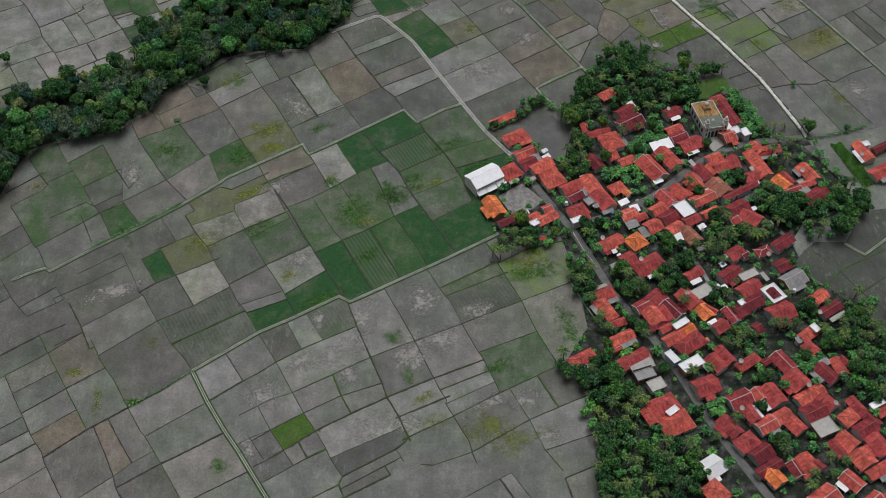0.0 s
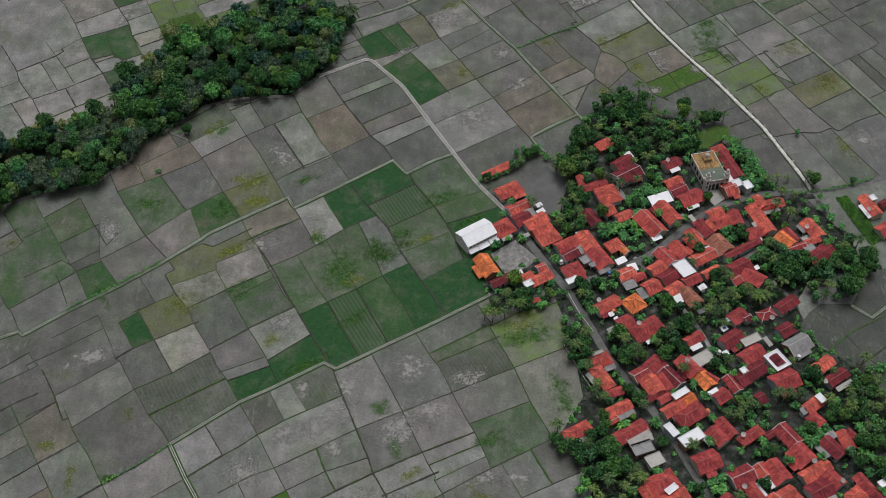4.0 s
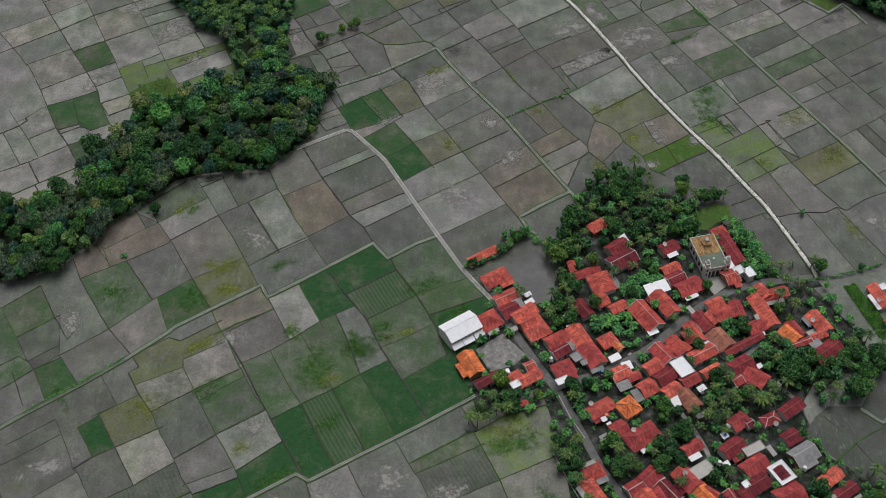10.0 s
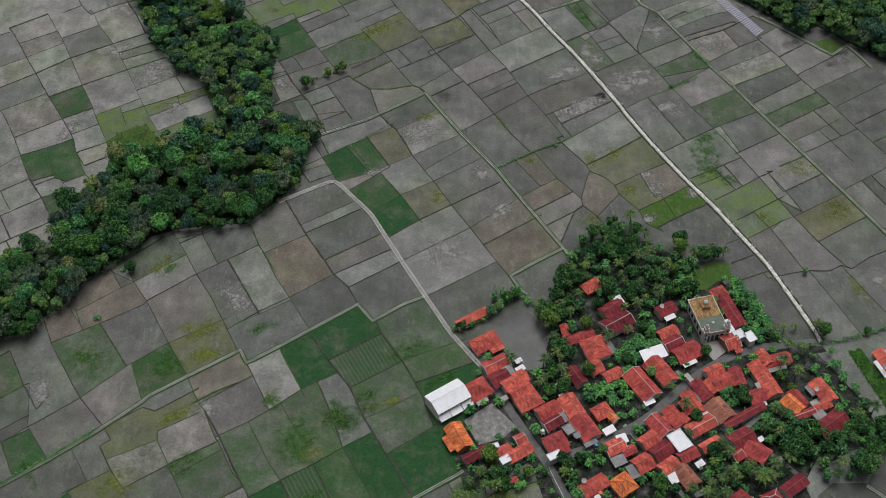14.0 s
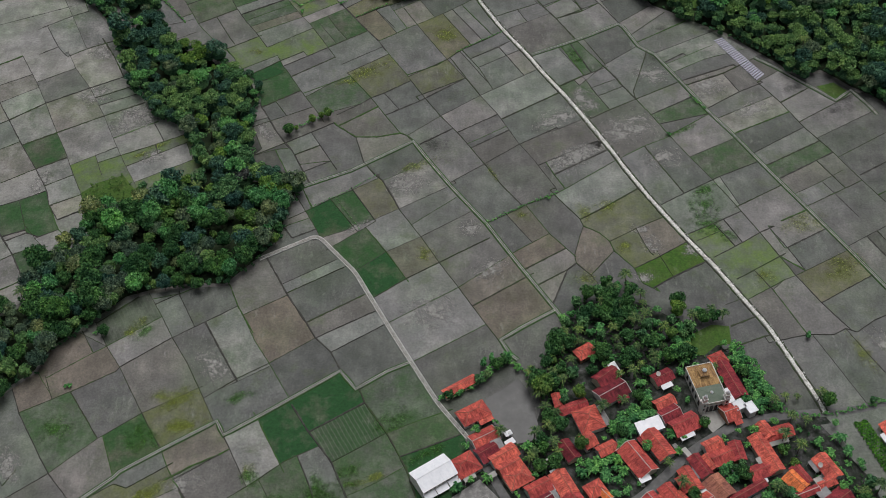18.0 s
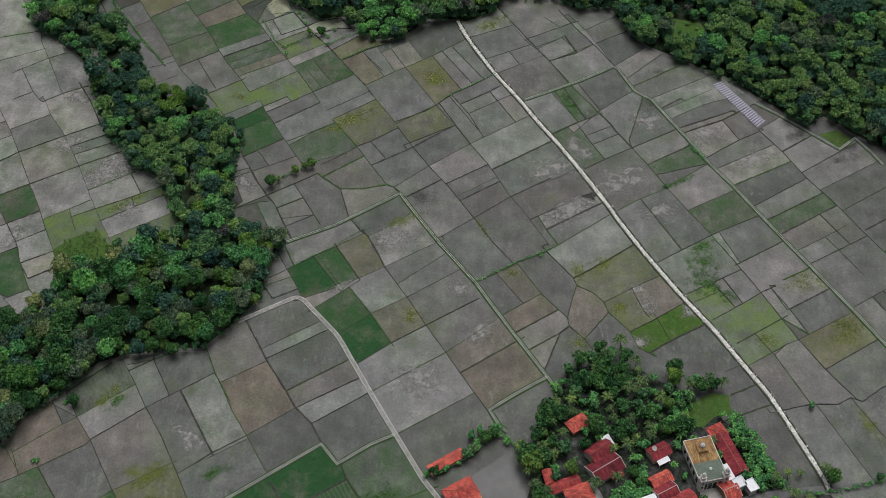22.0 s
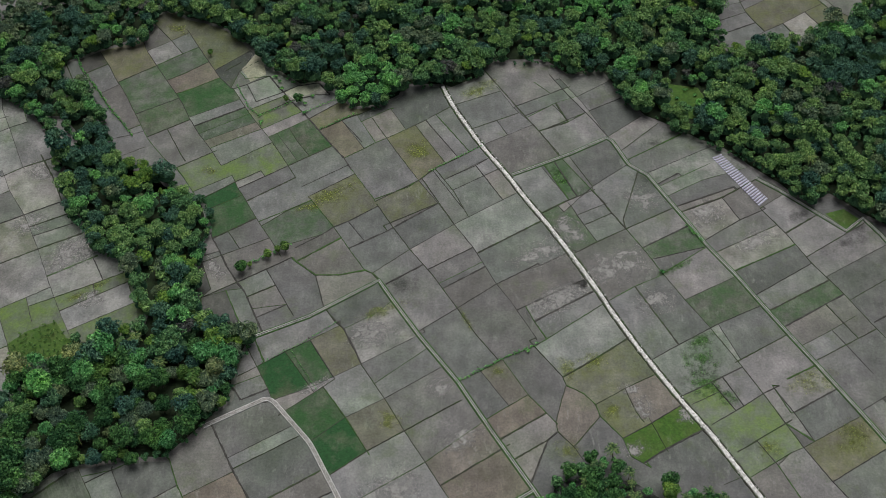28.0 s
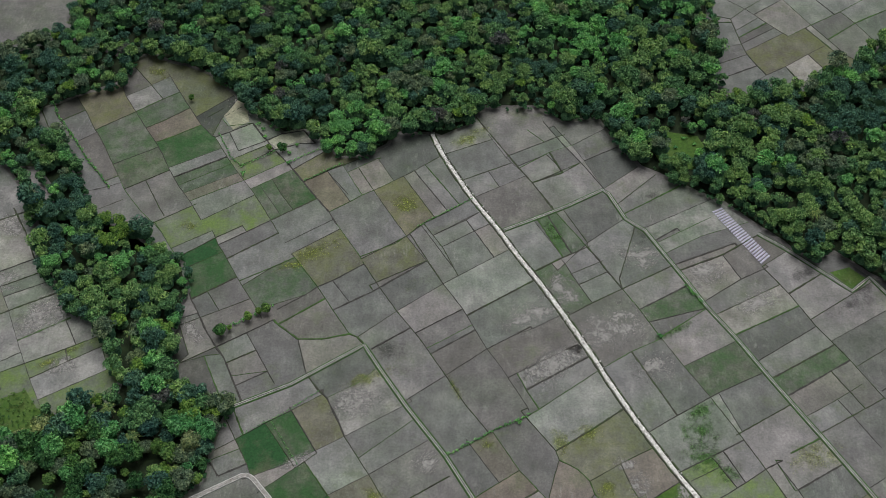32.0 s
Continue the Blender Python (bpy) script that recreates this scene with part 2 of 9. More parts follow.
# mottled yard soil; its darkest tones carry the shade between houses and trees
YARD = material("yard_soil_with_shade", lambda nt: ramp(nt, noise_tex(nt, 0.22, 6, 0.7), [(0.34, (0.008, 0.016, 0.009)), (0.48, (0.026, 0.032, 0.024)), (0.62, (0.085, 0.086, 0.084)), (0.80, (0.20, 0.20, 0.196))]), rough=0.95, bump=0.3)
WATER = material("muddy_water", lambda nt: ramp(nt, noise_tex(nt, 0.08, 3), [(0.3, (0.070, 0.072, 0.066)), (0.7, (0.088, 0.089, 0.083))]), rough=0.45, spec=0.15)
BARK = material("bark", lambda nt: ramp(nt, noise_tex(nt, 2.0, 4), [(0.3, (0.06, 0.048, 0.036)), (0.7, (0.15, 0.125, 0.10))]), rough=0.95)


def leaf_paint(dark, mid, light):
    """Leaf sprays that differ one by one, in clumps, from tree to tree and over the wood."""
    def paint(nt):
        c = ramp(nt, island_random(nt), [(0.0, dark), (0.35, mid), (1.0, light)])
        tone = ramp(nt, object_random(nt), [(0.0, (0.66, 0.72, 0.92)), (0.4, (1.02, 1.0, 1.26)), (0.8, (1.26, 1.16, 1.30)), (1.0, (1.34, 1.28, 1.20))])
        c = blend(nt, 1.0, c, tone, "MULTIPLY")
        stand = ramp(nt, noise_tex(nt, 0.13, 3, 0.6), [(0.30, (0.58, 0.66, 0.80)), (0.47, (0.94, 0.95, 1.0)), (0.58, (1.12, 1.06, 1.0)), (0.72, (1.48, 1.38, 1.12))])
        c = blend(nt, 1.0, c, stand, "MULTIPLY")
        clump = ramp(nt, noise_tex(nt, 1.5, 4, 0.65), [(0.32, (0.42, 0.46, 0.52)), (0.5, (0.98, 0.98, 0.98)), (0.68, (1.65, 1.58, 1.5))])
        return blend(nt, 1.0, c, clump, "MULTIPLY")
    return paint


LEAF = material("broad_leaves", leaf_paint((0.008, 0.032, 0.010), (0.032, 0.104, 0.028), (0.096, 0.225, 0.062)), rough=0.75, spec=0.06)
LEAF_LIME = material("lime_leaves", leaf_paint((0.026, 0.076, 0.016), (0.074, 0.172, 0.034), (0.170, 0.285, 0.066)), rough=0.75, spec=0.06)
FROND = material("palm_fronds", leaf_paint((0.014, 0.040, 0.014), (0.050, 0.112, 0.032), (0.19, 0.26, 0.08)), rough=0.75, spec=0.06)
BANANA = material("banana_leaves", leaf_paint((0.018, 0.075, 0.020), (0.056, 0.190, 0.046), (0.14, 0.33, 0.09)), rough=0.75, spec=0.06)
VEGETABLE = material("vegetable_leaves", leaf_paint((0.04, 0.14, 0.02), (0.09, 0.27, 0.035), (0.18, 0.42, 0.07)), rough=0.75, spec=0.06)
LEAF_CREAM = material("cream_flowering_leaves", leaf_paint((0.04, 0.08, 0.03), (0.12, 0.175, 0.06), (0.26, 0.33, 0.13)), rough=0.75, spec=0.06)
# darker green for the inner shells: the crowns' inner shade as colour
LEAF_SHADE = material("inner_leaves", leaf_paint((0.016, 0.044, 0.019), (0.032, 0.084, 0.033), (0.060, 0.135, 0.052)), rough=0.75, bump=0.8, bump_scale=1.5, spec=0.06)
LEAF_BARE = material("sparse_brown_leaves", leaf_paint((0.026, 0.034, 0.026), (0.062, 0.075, 0.055), (0.13, 0.145, 0.10)), rough=0.75, spec=0.06)
PATH_GREY = material("trodden_grey_gravel", lambda nt: ramp(nt, noise_tex(nt, 1.1, 7, 0.75), [(0.32, (0.12, 0.115, 0.10)), (0.5, (0.28, 0.275, 0.255)), (0.68, (0.46, 0.45, 0.43))]), rough=0.95, bump=0.4, bump_scale=2.5)
CONCRETE_DARK = material("stained_concrete", lambda nt: ramp(nt, noise_tex(nt, 0.4, 7, 0.7), [(0.3, (0.13, 0.13, 0.125)), (0.5, (0.22, 0.217, 0.21)), (0.7, (0.38, 0.375, 0.36))]), rough=0.9, bump=0.2)
LEAF_TONES = [material("forest_leaves", leaf_paint(*t), rough=0.75, spec=0.06) for t in (
    ((0.010, 0.034, 0.020), (0.034, 0.098, 0.054), (0.100, 0.215, 0.118)),
    ((0.012, 0.044, 0.017), (0.054, 0.152, 0.050), (0.155, 0.320, 0.110)),
    ((0.020, 0.064, 0.018), (0.092, 0.212, 0.052), (0.250, 0.410, 0.120)),
    ((0.022, 0.046, 0.026), (0.068, 0.122, 0.060), (0.175, 0.255, 0.130)),
    ((0.014, 0.074, 0.020), (0.070, 0.255, 0.060), (0.200, 0.470, 0.140)))]
PLASTIC = material("white_plastic_film", lambda nt: ramp(nt, noise_tex(nt, 1.0, 4), [(0.3, (0.38, 0.37, 0.46)), (0.7, (0.62, 0.60, 0.72))]), rough=0.35)

SAND = material("dry_sand", field_paint([(0.36, 0.33, 0.29), (0.40, 0.37, 0.32)]), rough=0.9, bump=0.1, bump_scale=1.2)

# ---- plan: lines and outlines on the ground, in metres ----
GRAVEL_PATH = [
    (32.5, 660.5), (37.5, 646.4), (50, 620.2), (62.1, 600.1), (68.2, 587.9), (78.5, 570.3),
    (88.2, 551.5), (99.1, 529), (100, 526.1), (109.6, 506.2), (123.1, 481.5), (133.6, 464.7),
    (143.1, 446.5), (150.6, 432.7), (157.4, 414.4), (163.4, 397.9), (164.9, 391.6),
]
EAST_CANAL = [
    (63.8, 600.8), (77.3, 607.3), (91.1, 614.2), (108.4, 624.4), (110.9, 622), (116.9, 607.1),
    (121.6, 602.8), (124.5, 600.5), (129.8, 589.9), (138.8, 572.2), (144.9, 559.1), (154.7, 542.7),
    (163.8, 525.2), (171.4, 511.1), (179.9, 495.8), (193.2, 471.3), (205, 448.6), (213.8, 430.6),
    (226, 400.9),
]
FIELD_PATH = [
    (-58, 469), (-46.2, 475.6), (-34.1, 482.3), (-28.1, 475), (-17.1, 461.8), (-8.5, 445.2),
    (-0.3, 429.5), (7.1, 415.9), (17.9, 396.3), (29, 381.1),
]
VILLAGE_ROAD = [
    (29, 381.1), (33.8, 372.5), (41.8, 356.9), (47.3, 346.8), (52.2, 338.5), (54.5, 333.7),
    (58, 325.7), (62.9, 313.3), (67.6, 301.3), (74.5, 289.7), (82.1, 277.3), (88.3, 264.8),
    (94, 250.5), (100.4, 235.4), (106.8, 223.4), (112.2, 212.9), (116.1, 206.1), (120.2, 196.2),
]
MOSQUE_ROAD = [
    (52.2, 338.5), (60.3, 340.8), (70.4, 344.3), (80.7, 349.6), (91.3, 356.3), (101.1, 365.2),
    (108.3, 372.2), (114, 376.8), (121.1, 381.4), (128.2, 385.7), (139, 389.3), (152.3, 391.1),
    (162.8, 392.2), (173.2, 392.5), (184.1, 395), (194, 398.3), (203.5, 402.1), (218.8, 408.5),
]
WEST_CANAL = [
    (-180.6, 309.2), (-174.4, 312.8), (-167.8, 315.8), (-165.7, 314), (-150, 326.3), (-132, 339),
    (-116.4, 351.2), (-100.6, 365.1), (-99.1, 367.2), (-84.9, 376.7), (-66, 388.9), (-62.7, 382.7),
    (-49.6, 391.4), (-20.5, 411.7), (-14, 403.2), (-1.9, 411.6), (7.1, 415.9),
]
SOUTH_CANAL = [
    (-99.4, 263.6), (-75.4, 282.1), (-63.7, 288.5), (-44.4, 300.3), (-39.6, 297.4), (-21.3, 308.2),
    (-1.9, 319.4), (18.8, 332.2), (21.7, 334.2),
]
SOUTH_BRANCH = [
    (-99.4, 263.6), (-91.7, 249.5), (-83.4, 236.2), (-77.6, 228), (-65.1, 208.4), (-58.5, 197.7),
]
NORTH_CANAL = [
    (-43.7, 510.8), (-21.7, 521.2), (6, 539.9), (13.1, 527.7), (23.7, 510.5), (38.4, 489.1),
    (51.9, 465), (65.6, 441.7), (70.3, 433.3),
]
VILLAGE_CANAL = [
    (65.6, 441.7), (52, 433.1), (42.7, 426.5), (46.4, 419.4), (49.3, 416.7),
]
WOOD_CHANNEL = [
    (172.9, 598.2), (182.4, 590.3), (191.6, 581.3), (206.3, 566.6), (215.1, 574), (220.6, 564.5),
    (223.9, 556.9),
]
HEDGE_A = [
    (38.4, 489.1), (57, 500.1), (69.9, 506.4), (83.9, 516.7), (99.4, 528),
]
HEDGE_B = [
    (100.2, 527.6), (123.8, 542.1), (144.7, 557.5),
]
HEDGE_C = [
    (50, 618.8), (37.5, 610.4), (26.9, 603.2), (17.4, 593.5), (4.6, 587.2),
]
CANAL_RIGHT = [
    (168, 327.8), (174.9, 321.5), (186, 330.2), (195.6, 337.9),
]
WEST_WOOD_A = [
    (-207.4, 339.7), (-195.8, 352.2), (-192.1, 373.6), (-188.3, 385.1), (-176.7, 391), (-156.6, 394.6),
    (-146.4, 404), (-138.4, 411.6), (-136, 421.4), (-122.8, 433.4), (-109.5, 447.5), (-100.2, 450.8),
    (-83.9, 454.1), (-69.9, 454), (-58.2, 467), (-47.9, 480.9), (-47.3, 497.3), (-43, 511.2),
    (-57.1, 516.3), (-64.6, 516.3), (-71.7, 529.4), (-70.1, 546.5), (-67, 567.8), (-71.3, 583.3),
    (-71.8, 584.2), (-89.2, 594), (-96, 603.9), (-116.8, 608.9), (-121.4, 625.4), (-131.1, 649.6),
    (-142.4, 658.7), (-124.3, 622.7), (-130, 638.5), (-140.6, 652.4), (-151.6, 656.9), (-152.8, 678),
    (-137.1, 687.1), (-119.7, 695.9),
]
WEST_WOOD_B = [
    (-113, 705), (-116.1, 714.7), (-126.9, 720.3), (-142.9, 730.1), (-151.9, 732.3), (-158.6, 730.1),
    (-167.6, 725.8), (-183, 719.4), (-195.4, 713), (-180, 653.3), (-155.7, 638.6), (-147.5, 638.6),
    (-135.6, 622.7), (-130.4, 604.2), (-185.9, 679.3), (-169.4, 648.5), (-156.7, 633.7), (-146.3, 619.3),
    (-136.3, 595), (-127.2, 574.3), (-115.4, 557), (-100.7, 551.9), (-95.3, 538), (-89.1, 525.5),
    (-90, 512.6), (-104.5, 506.2), (-112, 508.9), (-113.6, 495), (-132.9, 492.2), (-132.2, 481.3),
    (-134.9, 475), (-146.5, 469.1), (-148.9, 456.5), (-154.1, 445.6), (-164.8, 439.1), (-175.2, 431.8),
    (-181.9, 431.5), (-195.5, 423.7), (-213.1, 413.2),
]
WEST_WOOD = WEST_WOOD_A + WEST_WOOD_B
NORTH_WOOD_A = [
    (-116.1, 714.7), (-106.8, 718.1), (-97.4, 711.6), (-88.7, 709), (-76.7, 702.7), (-57.9, 682.3),
    (-48.7, 670.9), (-37.2, 660.9), (-25.5, 662.7), (-18.4, 655.1), (-9.9, 644.4), (2.9, 645.8),
    (13, 653.1), (15.4, 660.6), (32.5, 659.8), (37.5, 657.9), (49.6, 665), (57.3, 678.1),
    (82, 678), (92.1, 668.2), (109.4, 670), (116, 654.8), (125.9, 638.4), (134.1, 633.2),
    (149, 622.5), (160.6, 615.5), (170.3, 604.5), (181.3, 593.6),
]
NORTH_WOOD_B = [
    (186.6, 586.7), (194.4, 583.5), (203.5, 586.7), (208.4, 581.5), (214.2, 575.2), (221.9, 569.6),
    (237.8, 556.9), (261.3, 602.5), (277.5, 718.9), (258.5, 723.3), (245.8, 714.8), (236.4, 698.1),
    (221, 703.1), (212.9, 690), (195.5, 683.7), (176.9, 685.4), (165.3, 698.4), (171.4, 717.3),
    (175.7, 760.1), (177, 779.3), (102.9, 789.7), (12.1, 790.3), (-78.9, 790.9), (-122.9, 781.2),
    (-151.7, 759.8), (-150.9, 741.3), (-142.9, 730.1), (-126.9, 720.3),
]
NORTH_WOOD = NORTH_WOOD_A + NORTH_WOOD_B
VILLAGE_GROVE = [
    (66.7, 435.0), (74.2, 443.9), (80.3, 450.5), (88.9, 454.6), (95.8, 454.6), (101.3, 442.9), (103.3, 432.4), (109.9, 435.6), (113.8, 444.5), (118.5, 439.6), (124.2, 441.6), (133.4, 439.5), (133.4, 432.2), (127.0, 429.1), (120.5, 424.4), (116.5, 418.9), (112.1, 411.3), (107.9, 413.6), (100.8, 411.3), (98.0, 400.8), (92.4, 406.1), (89.1, 414.4), (83.6, 415.2), (72.7, 413.8), (68.7, 403.9), (63.4, 402.5), (57.5, 399.5), (53.3, 406.3), (58.5, 413.1), (64.5, 423.1),
]
EAST_GROVE = [
    (148, 354.7), (155.9, 344.6), (171.7, 361.4), (180.9, 357.9), (179, 344.5), (170.1, 331.6),
    (155, 328.5), (146.7, 334.9), (133.9, 344.7), (136.2, 358.1),
]
SOUTH_GROVE = [
    (45.5, 265), (52.3, 267.6), (64.8, 259.6), (72.7, 251.8), (75.3, 236.7), (85.2, 231.8),
    (90.8, 227), (90.2, 215.3), (89.2, 208), (83.8, 190.9), (56.3, 190.9), (54.5, 215.4),
    (51.9, 234.4), (51.1, 251.9),
]
VILLAGE_BOUNDS = [
    (29, 381.1), (24.7, 365.6), (18.9, 338.7), (23.3, 322.7), (46.8, 338.6), (53.3, 310.3),
    (55.8, 284.1), (45.7, 267.7), (55.4, 251.9), (55.9, 231.9), (60.2, 190.9), (178, 190.6),
    (185.8, 264.5), (177.5, 295.1), (163.3, 301), (150.7, 306.9), (145.5, 328.5), (155.9, 344.6),
    (178.6, 347.8), (173.9, 371.8), (164.9, 389.9), (144.6, 391.9), (142.4, 408.9), (128.9, 424.7),
    (101.7, 445.4), (74.2, 445.5), (68.7, 429.1), (60.8, 413.2), (57.5, 396.1), (53.4, 382.5),
    (43.7, 382.5), (37.9, 389.8),
]
DRY_FIELDS = [
    (-252.2, 719.1), (-194.6, 708.6), (-185.9, 679.3), (-169.4, 648.5), (-146.3, 619.3), (-127.2, 574.3),
    (-100.7, 551.9), (-89.1, 525.5), (-104.5, 506.2), (-132.2, 481.3), (-154.1, 445.6), (-175.2, 431.8),
    (-204.9, 409.9), (-264.3, 482),
]
CROP_PATCH = [
    (199.2, 576.5), (207.9, 579.3), (213.3, 573.4), (206.3, 567.9),
]
GRASS_YARD = [
    (118.0, 428.3), (127.9, 433.8), (134.8, 433.0), (134.5, 424.3), (128.5, 423.5), (123.1, 418.9), (116.6, 418.1),
]
ROUGH_GRASS = [
    (-141.4, 507.5), (-134.8, 514.1), (-124.3, 518.8), (-118.3, 510.7), (-109.9, 507.3), (-110.8, 498.2), (-118.4, 491.8), (-125.4, 488.1), (-134.8, 491.9),
]
FORECOURT = [
    (117.8, 392), (126.3, 393.6), (127.8, 388.7), (120.9, 383.2), (117.9, 388.1),
]
COURT = [
    (22.2, 356), (33.1, 363.8), (42, 353.5), (37.1, 348.2), (27.7, 345.3),
]
CROP_ROWS = [
    (174.4, 387.2), (179.5, 388.5), (189.7, 363.2), (183.5, 358.9),
]
POND = [
    (35.6, 398.1), (49.1, 407.8), (53.1, 401.7), (55.1, 389.6), (56.8, 380.7), (47.3, 378.6), (41.3, 383.6), (36.5, 390.8),
]
WET_FIELD = [
    (142.8, 314.6), (150.1, 324.2), (155.7, 328.8), (168.7, 328.8), (179.8, 346.2), (189.4, 347.8), (206.4, 346.1), (187.7, 275.3), (172.3, 284.6), (165.6, 294.2), (158.2, 301.9), (150.5, 309.2),
]
LANE_PADDY = [
    (162.0, 386.5), (172.6, 388.4), (177.8, 376.6), (181.8, 364.7), (178.4, 360.9), (172.9, 367.1), (167.8, 377.0),
]
POND_SIDE = [
    (19.3, 398.2), (25.3, 400.4), (32.5, 404.8), (38.8, 411.6), (44.3, 416.2), (51.8, 409.3),
]
CORNER_HEDGE = [
    (-148.7, 683.5), (-145.0, 674.7), (-138.8, 665.6), (-130.7, 654.0), (-124.9, 644.6), (-116.4, 633.6), (-111.2, 626.5),
]
WEST_HEDGE = [
    (-150, 326.6), (-141.6, 333), (-132, 339.4), (-116.5, 351.5),
]
BRANCH_HEDGE = [
    (-121, 247.1), (-110.1, 254.5), (-99.1, 263.1),
]
POND_HEDGE = [
    (22.5, 336.1), (27.3, 333.8), (35.3, 325.8), (50.3, 335.3),
]
ROAD_HEDGE = [
    (143.7, 393.7), (157.2, 390), (166.5, 391), (178.6, 393.6), (192.8, 398.7),
]
MOSQUE_HEDGE = [
    (135.8, 423.8), (141.4, 411.5), (144.3, 399.6), (146.8, 392.9),
]
GARDEN_HEDGE = [
    (157.3, 378.3), (162.9, 370.4), (167.2, 362.6), (169.1, 355.1),
]
EAST_HEDGE = [
    (141.9, 316.8), (148.6, 311.5), (152.1, 302.3),
]
TANK_HEDGE = [
    (138.4, 568.7), (141.2, 564.4), (142.9, 560.9),
]
TREE_ROW = [
    (-52.7, 545.6), (-48.8, 548.9), (-40.7, 553.5), (-32.7, 558.9),
]
RICE_HEDGE = [
    (-27.7, 504.2), (-21.9, 494.6), (-16.3, 485.6),
]
BED_HEDGE = [
    (-38.5, 498.4), (-20.7, 509.6), (-10.6, 518),
]
ROADSIDE_WALL = [
    (53.2, 335.3), (57.8, 323.2), (62.3, 314.9),
]
POND_WALL = [
    (50.1, 308.3), (56.6, 293.2), (61.4, 283.5),
]
ALLEY_A = [
    (105.7, 378.5), (109.5, 370.6), (114.2, 361.9), (120.6, 350.2), (126.5, 350.8), (136, 359.1),
]
ALLEY_B = [
    (82.7, 353.9), (86.7, 348), (91.6, 339.8), (97.2, 330.7), (102.1, 321.9), (106, 312.9),
    (108.4, 303.7),
]
ALLEY_C = [
    (120.6, 350.2), (123.2, 344.9), (134.3, 342.6), (142.9, 333.9), (147.4, 327.8),
]
ALLEY_D = [
    (79, 395.5), (81.6, 389.9), (84.4, 381.8), (89.4, 372.2), (92.4, 360.5),
]
TUNNELS = [
    (154.9, 611.2), (159.4, 613.6), (175.9, 585.3), (171.3, 580.9),
]
CLEARING_A = [(132.6, 651.9), (140.9, 661.4), (155.2, 658.5), (159.2, 647.4), (150.7, 636.6), (136.5, 639.3)]
CLEARING_B = [
    (99.5, 698.8), (108.5, 707.9), (115.1, 704.9), (113.2, 698.7), (104.7, 694.7),
]
COURT_AT = (32.6, 352.6)
DISH_PLACES = [
    (96.6, 297.6), (65.1, 327.4), (133.2, 318.2), (148, 287.7), (112.8, 264.2), (109.7, 242.8),
    (136.8, 253.1), (145.1, 245), (151, 258.2), (156.5, 366.5), (144.8, 380.9), (185.1, 376.6),
    (102.5, 406.6), (79.9, 315.7),
]
TANK_PLACES = [
    (44.7, 381.8), (59.9, 365.1), (114, 314.7), (110.4, 303.4), (70.9, 323.8), (87.2, 404),
    (51.6, 349.8), (71.1, 343.6), (108.3, 334.8), (101.9, 276.3), (141, 301),
]
LONE_TREES = [
    (-115.5, 429.3), (-51.5, 544.3), (165.2, 427.2), (-214.9, 446.4), (-36.1, 648.9), (33.4, 405.1),
    (25.8, 400.1), (22, 398.4), (166.1, 395.1), (183.4, 396), (117.6, 385.5), (126.5, 365.9),
    (128.9, 369), (145, 373.6), (90.6, 303.8), (94.1, 306.4), (88.1, 301.2), (112.7, 299.8),
    (60.4, 335.1),
]
LONE_LIMES = [
    (-190.6, 381.5), (-48.4, 547.2), (-41.2, 552.2), (-34.2, 556), (-82.4, 683.6), (-41.9, 649.7),
    (-37.3, 555.2),
]
LONE_PALMS = [
    (150.3, 396.2), (155.5, 397.8), (163, 397.1), (155.8, 385.3), (87.5, 406.6), (35.9, 406.8),
    (26.6, 330.4), (22.7, 328.8), (29.6, 332.4), (56.3, 310.5), (58.6, 311.8), (51.8, 309.2),
    (53.6, 303.9), (86.5, 306.4), (59.4, 330.9),
]
LONE_SHRUBS = [
    (144.0, 650.8), (148.7, 656.4), (152.9, 652.6), (140.9, 657.6), (148.5, 645.1),
(-48.9, 667.1), (-45.9, 663.2), (-42.1, 665.1), (-39.2, 663.1), (-34.9, 649.8), (-32.7, 647.9), (-32.6, 641.2), (-44.7, 658.6), (-29.2, 653.5), (-38.4, 669.0),
    (-124.7, 405), (66.3, 503.4), (-119.6, 430.4), (-125.7, 404.9), (124.5, 543.3), (-52.7, 634.6),
]
GREEN_BANANA = [
    [(133.2, 424.3), (138.2, 415.7), (145.0, 405.0), (148.5, 393.9), (140.2, 391.8), (137.0, 402.1), (133.6, 413.4)],
    [(108.9, 427.6), (117.2, 429.5), (120.1, 421.6), (114.3, 413.9), (108.5, 414.0)],
    [(90.5, 394.2), (96.4, 400.8), (99.1, 397.1), (100.0, 388.0), (91.8, 382.7), (83.5, 380.9), (82.0, 386.3)],
    [(69.2, 370.5), (78.1, 372.2), (86.8, 372.2), (85.9, 363.6), (80.7, 361.3), (74.8, 363.6), (68.6, 363.7)],
    [(81.2, 358.6), (88.0, 360.2), (87.3, 353.5), (82.3, 352.6)],
    [(61.5, 337.5), (65.5, 342.2), (74.1, 343.8), (75.9, 337.4), (69.8, 335.8)],
    [(119.8, 366.8), (130.2, 370.2), (131.1, 363.4), (123.9, 361.7)],
    [(132.9, 356.7), (142.4, 361.6), (147.6, 356.6), (145.8, 346.7), (137.9, 343.5), (131.8, 350.0)],
    [(135.8, 270.5), (139.6, 267.9), (146.4, 269.2), (142.9, 262.7), (134.0, 261.4)],
    [(89.7, 244.0), (99.7, 247.6), (105.2, 248.9), (101.9, 241.5), (94.3, 239.1)],
]
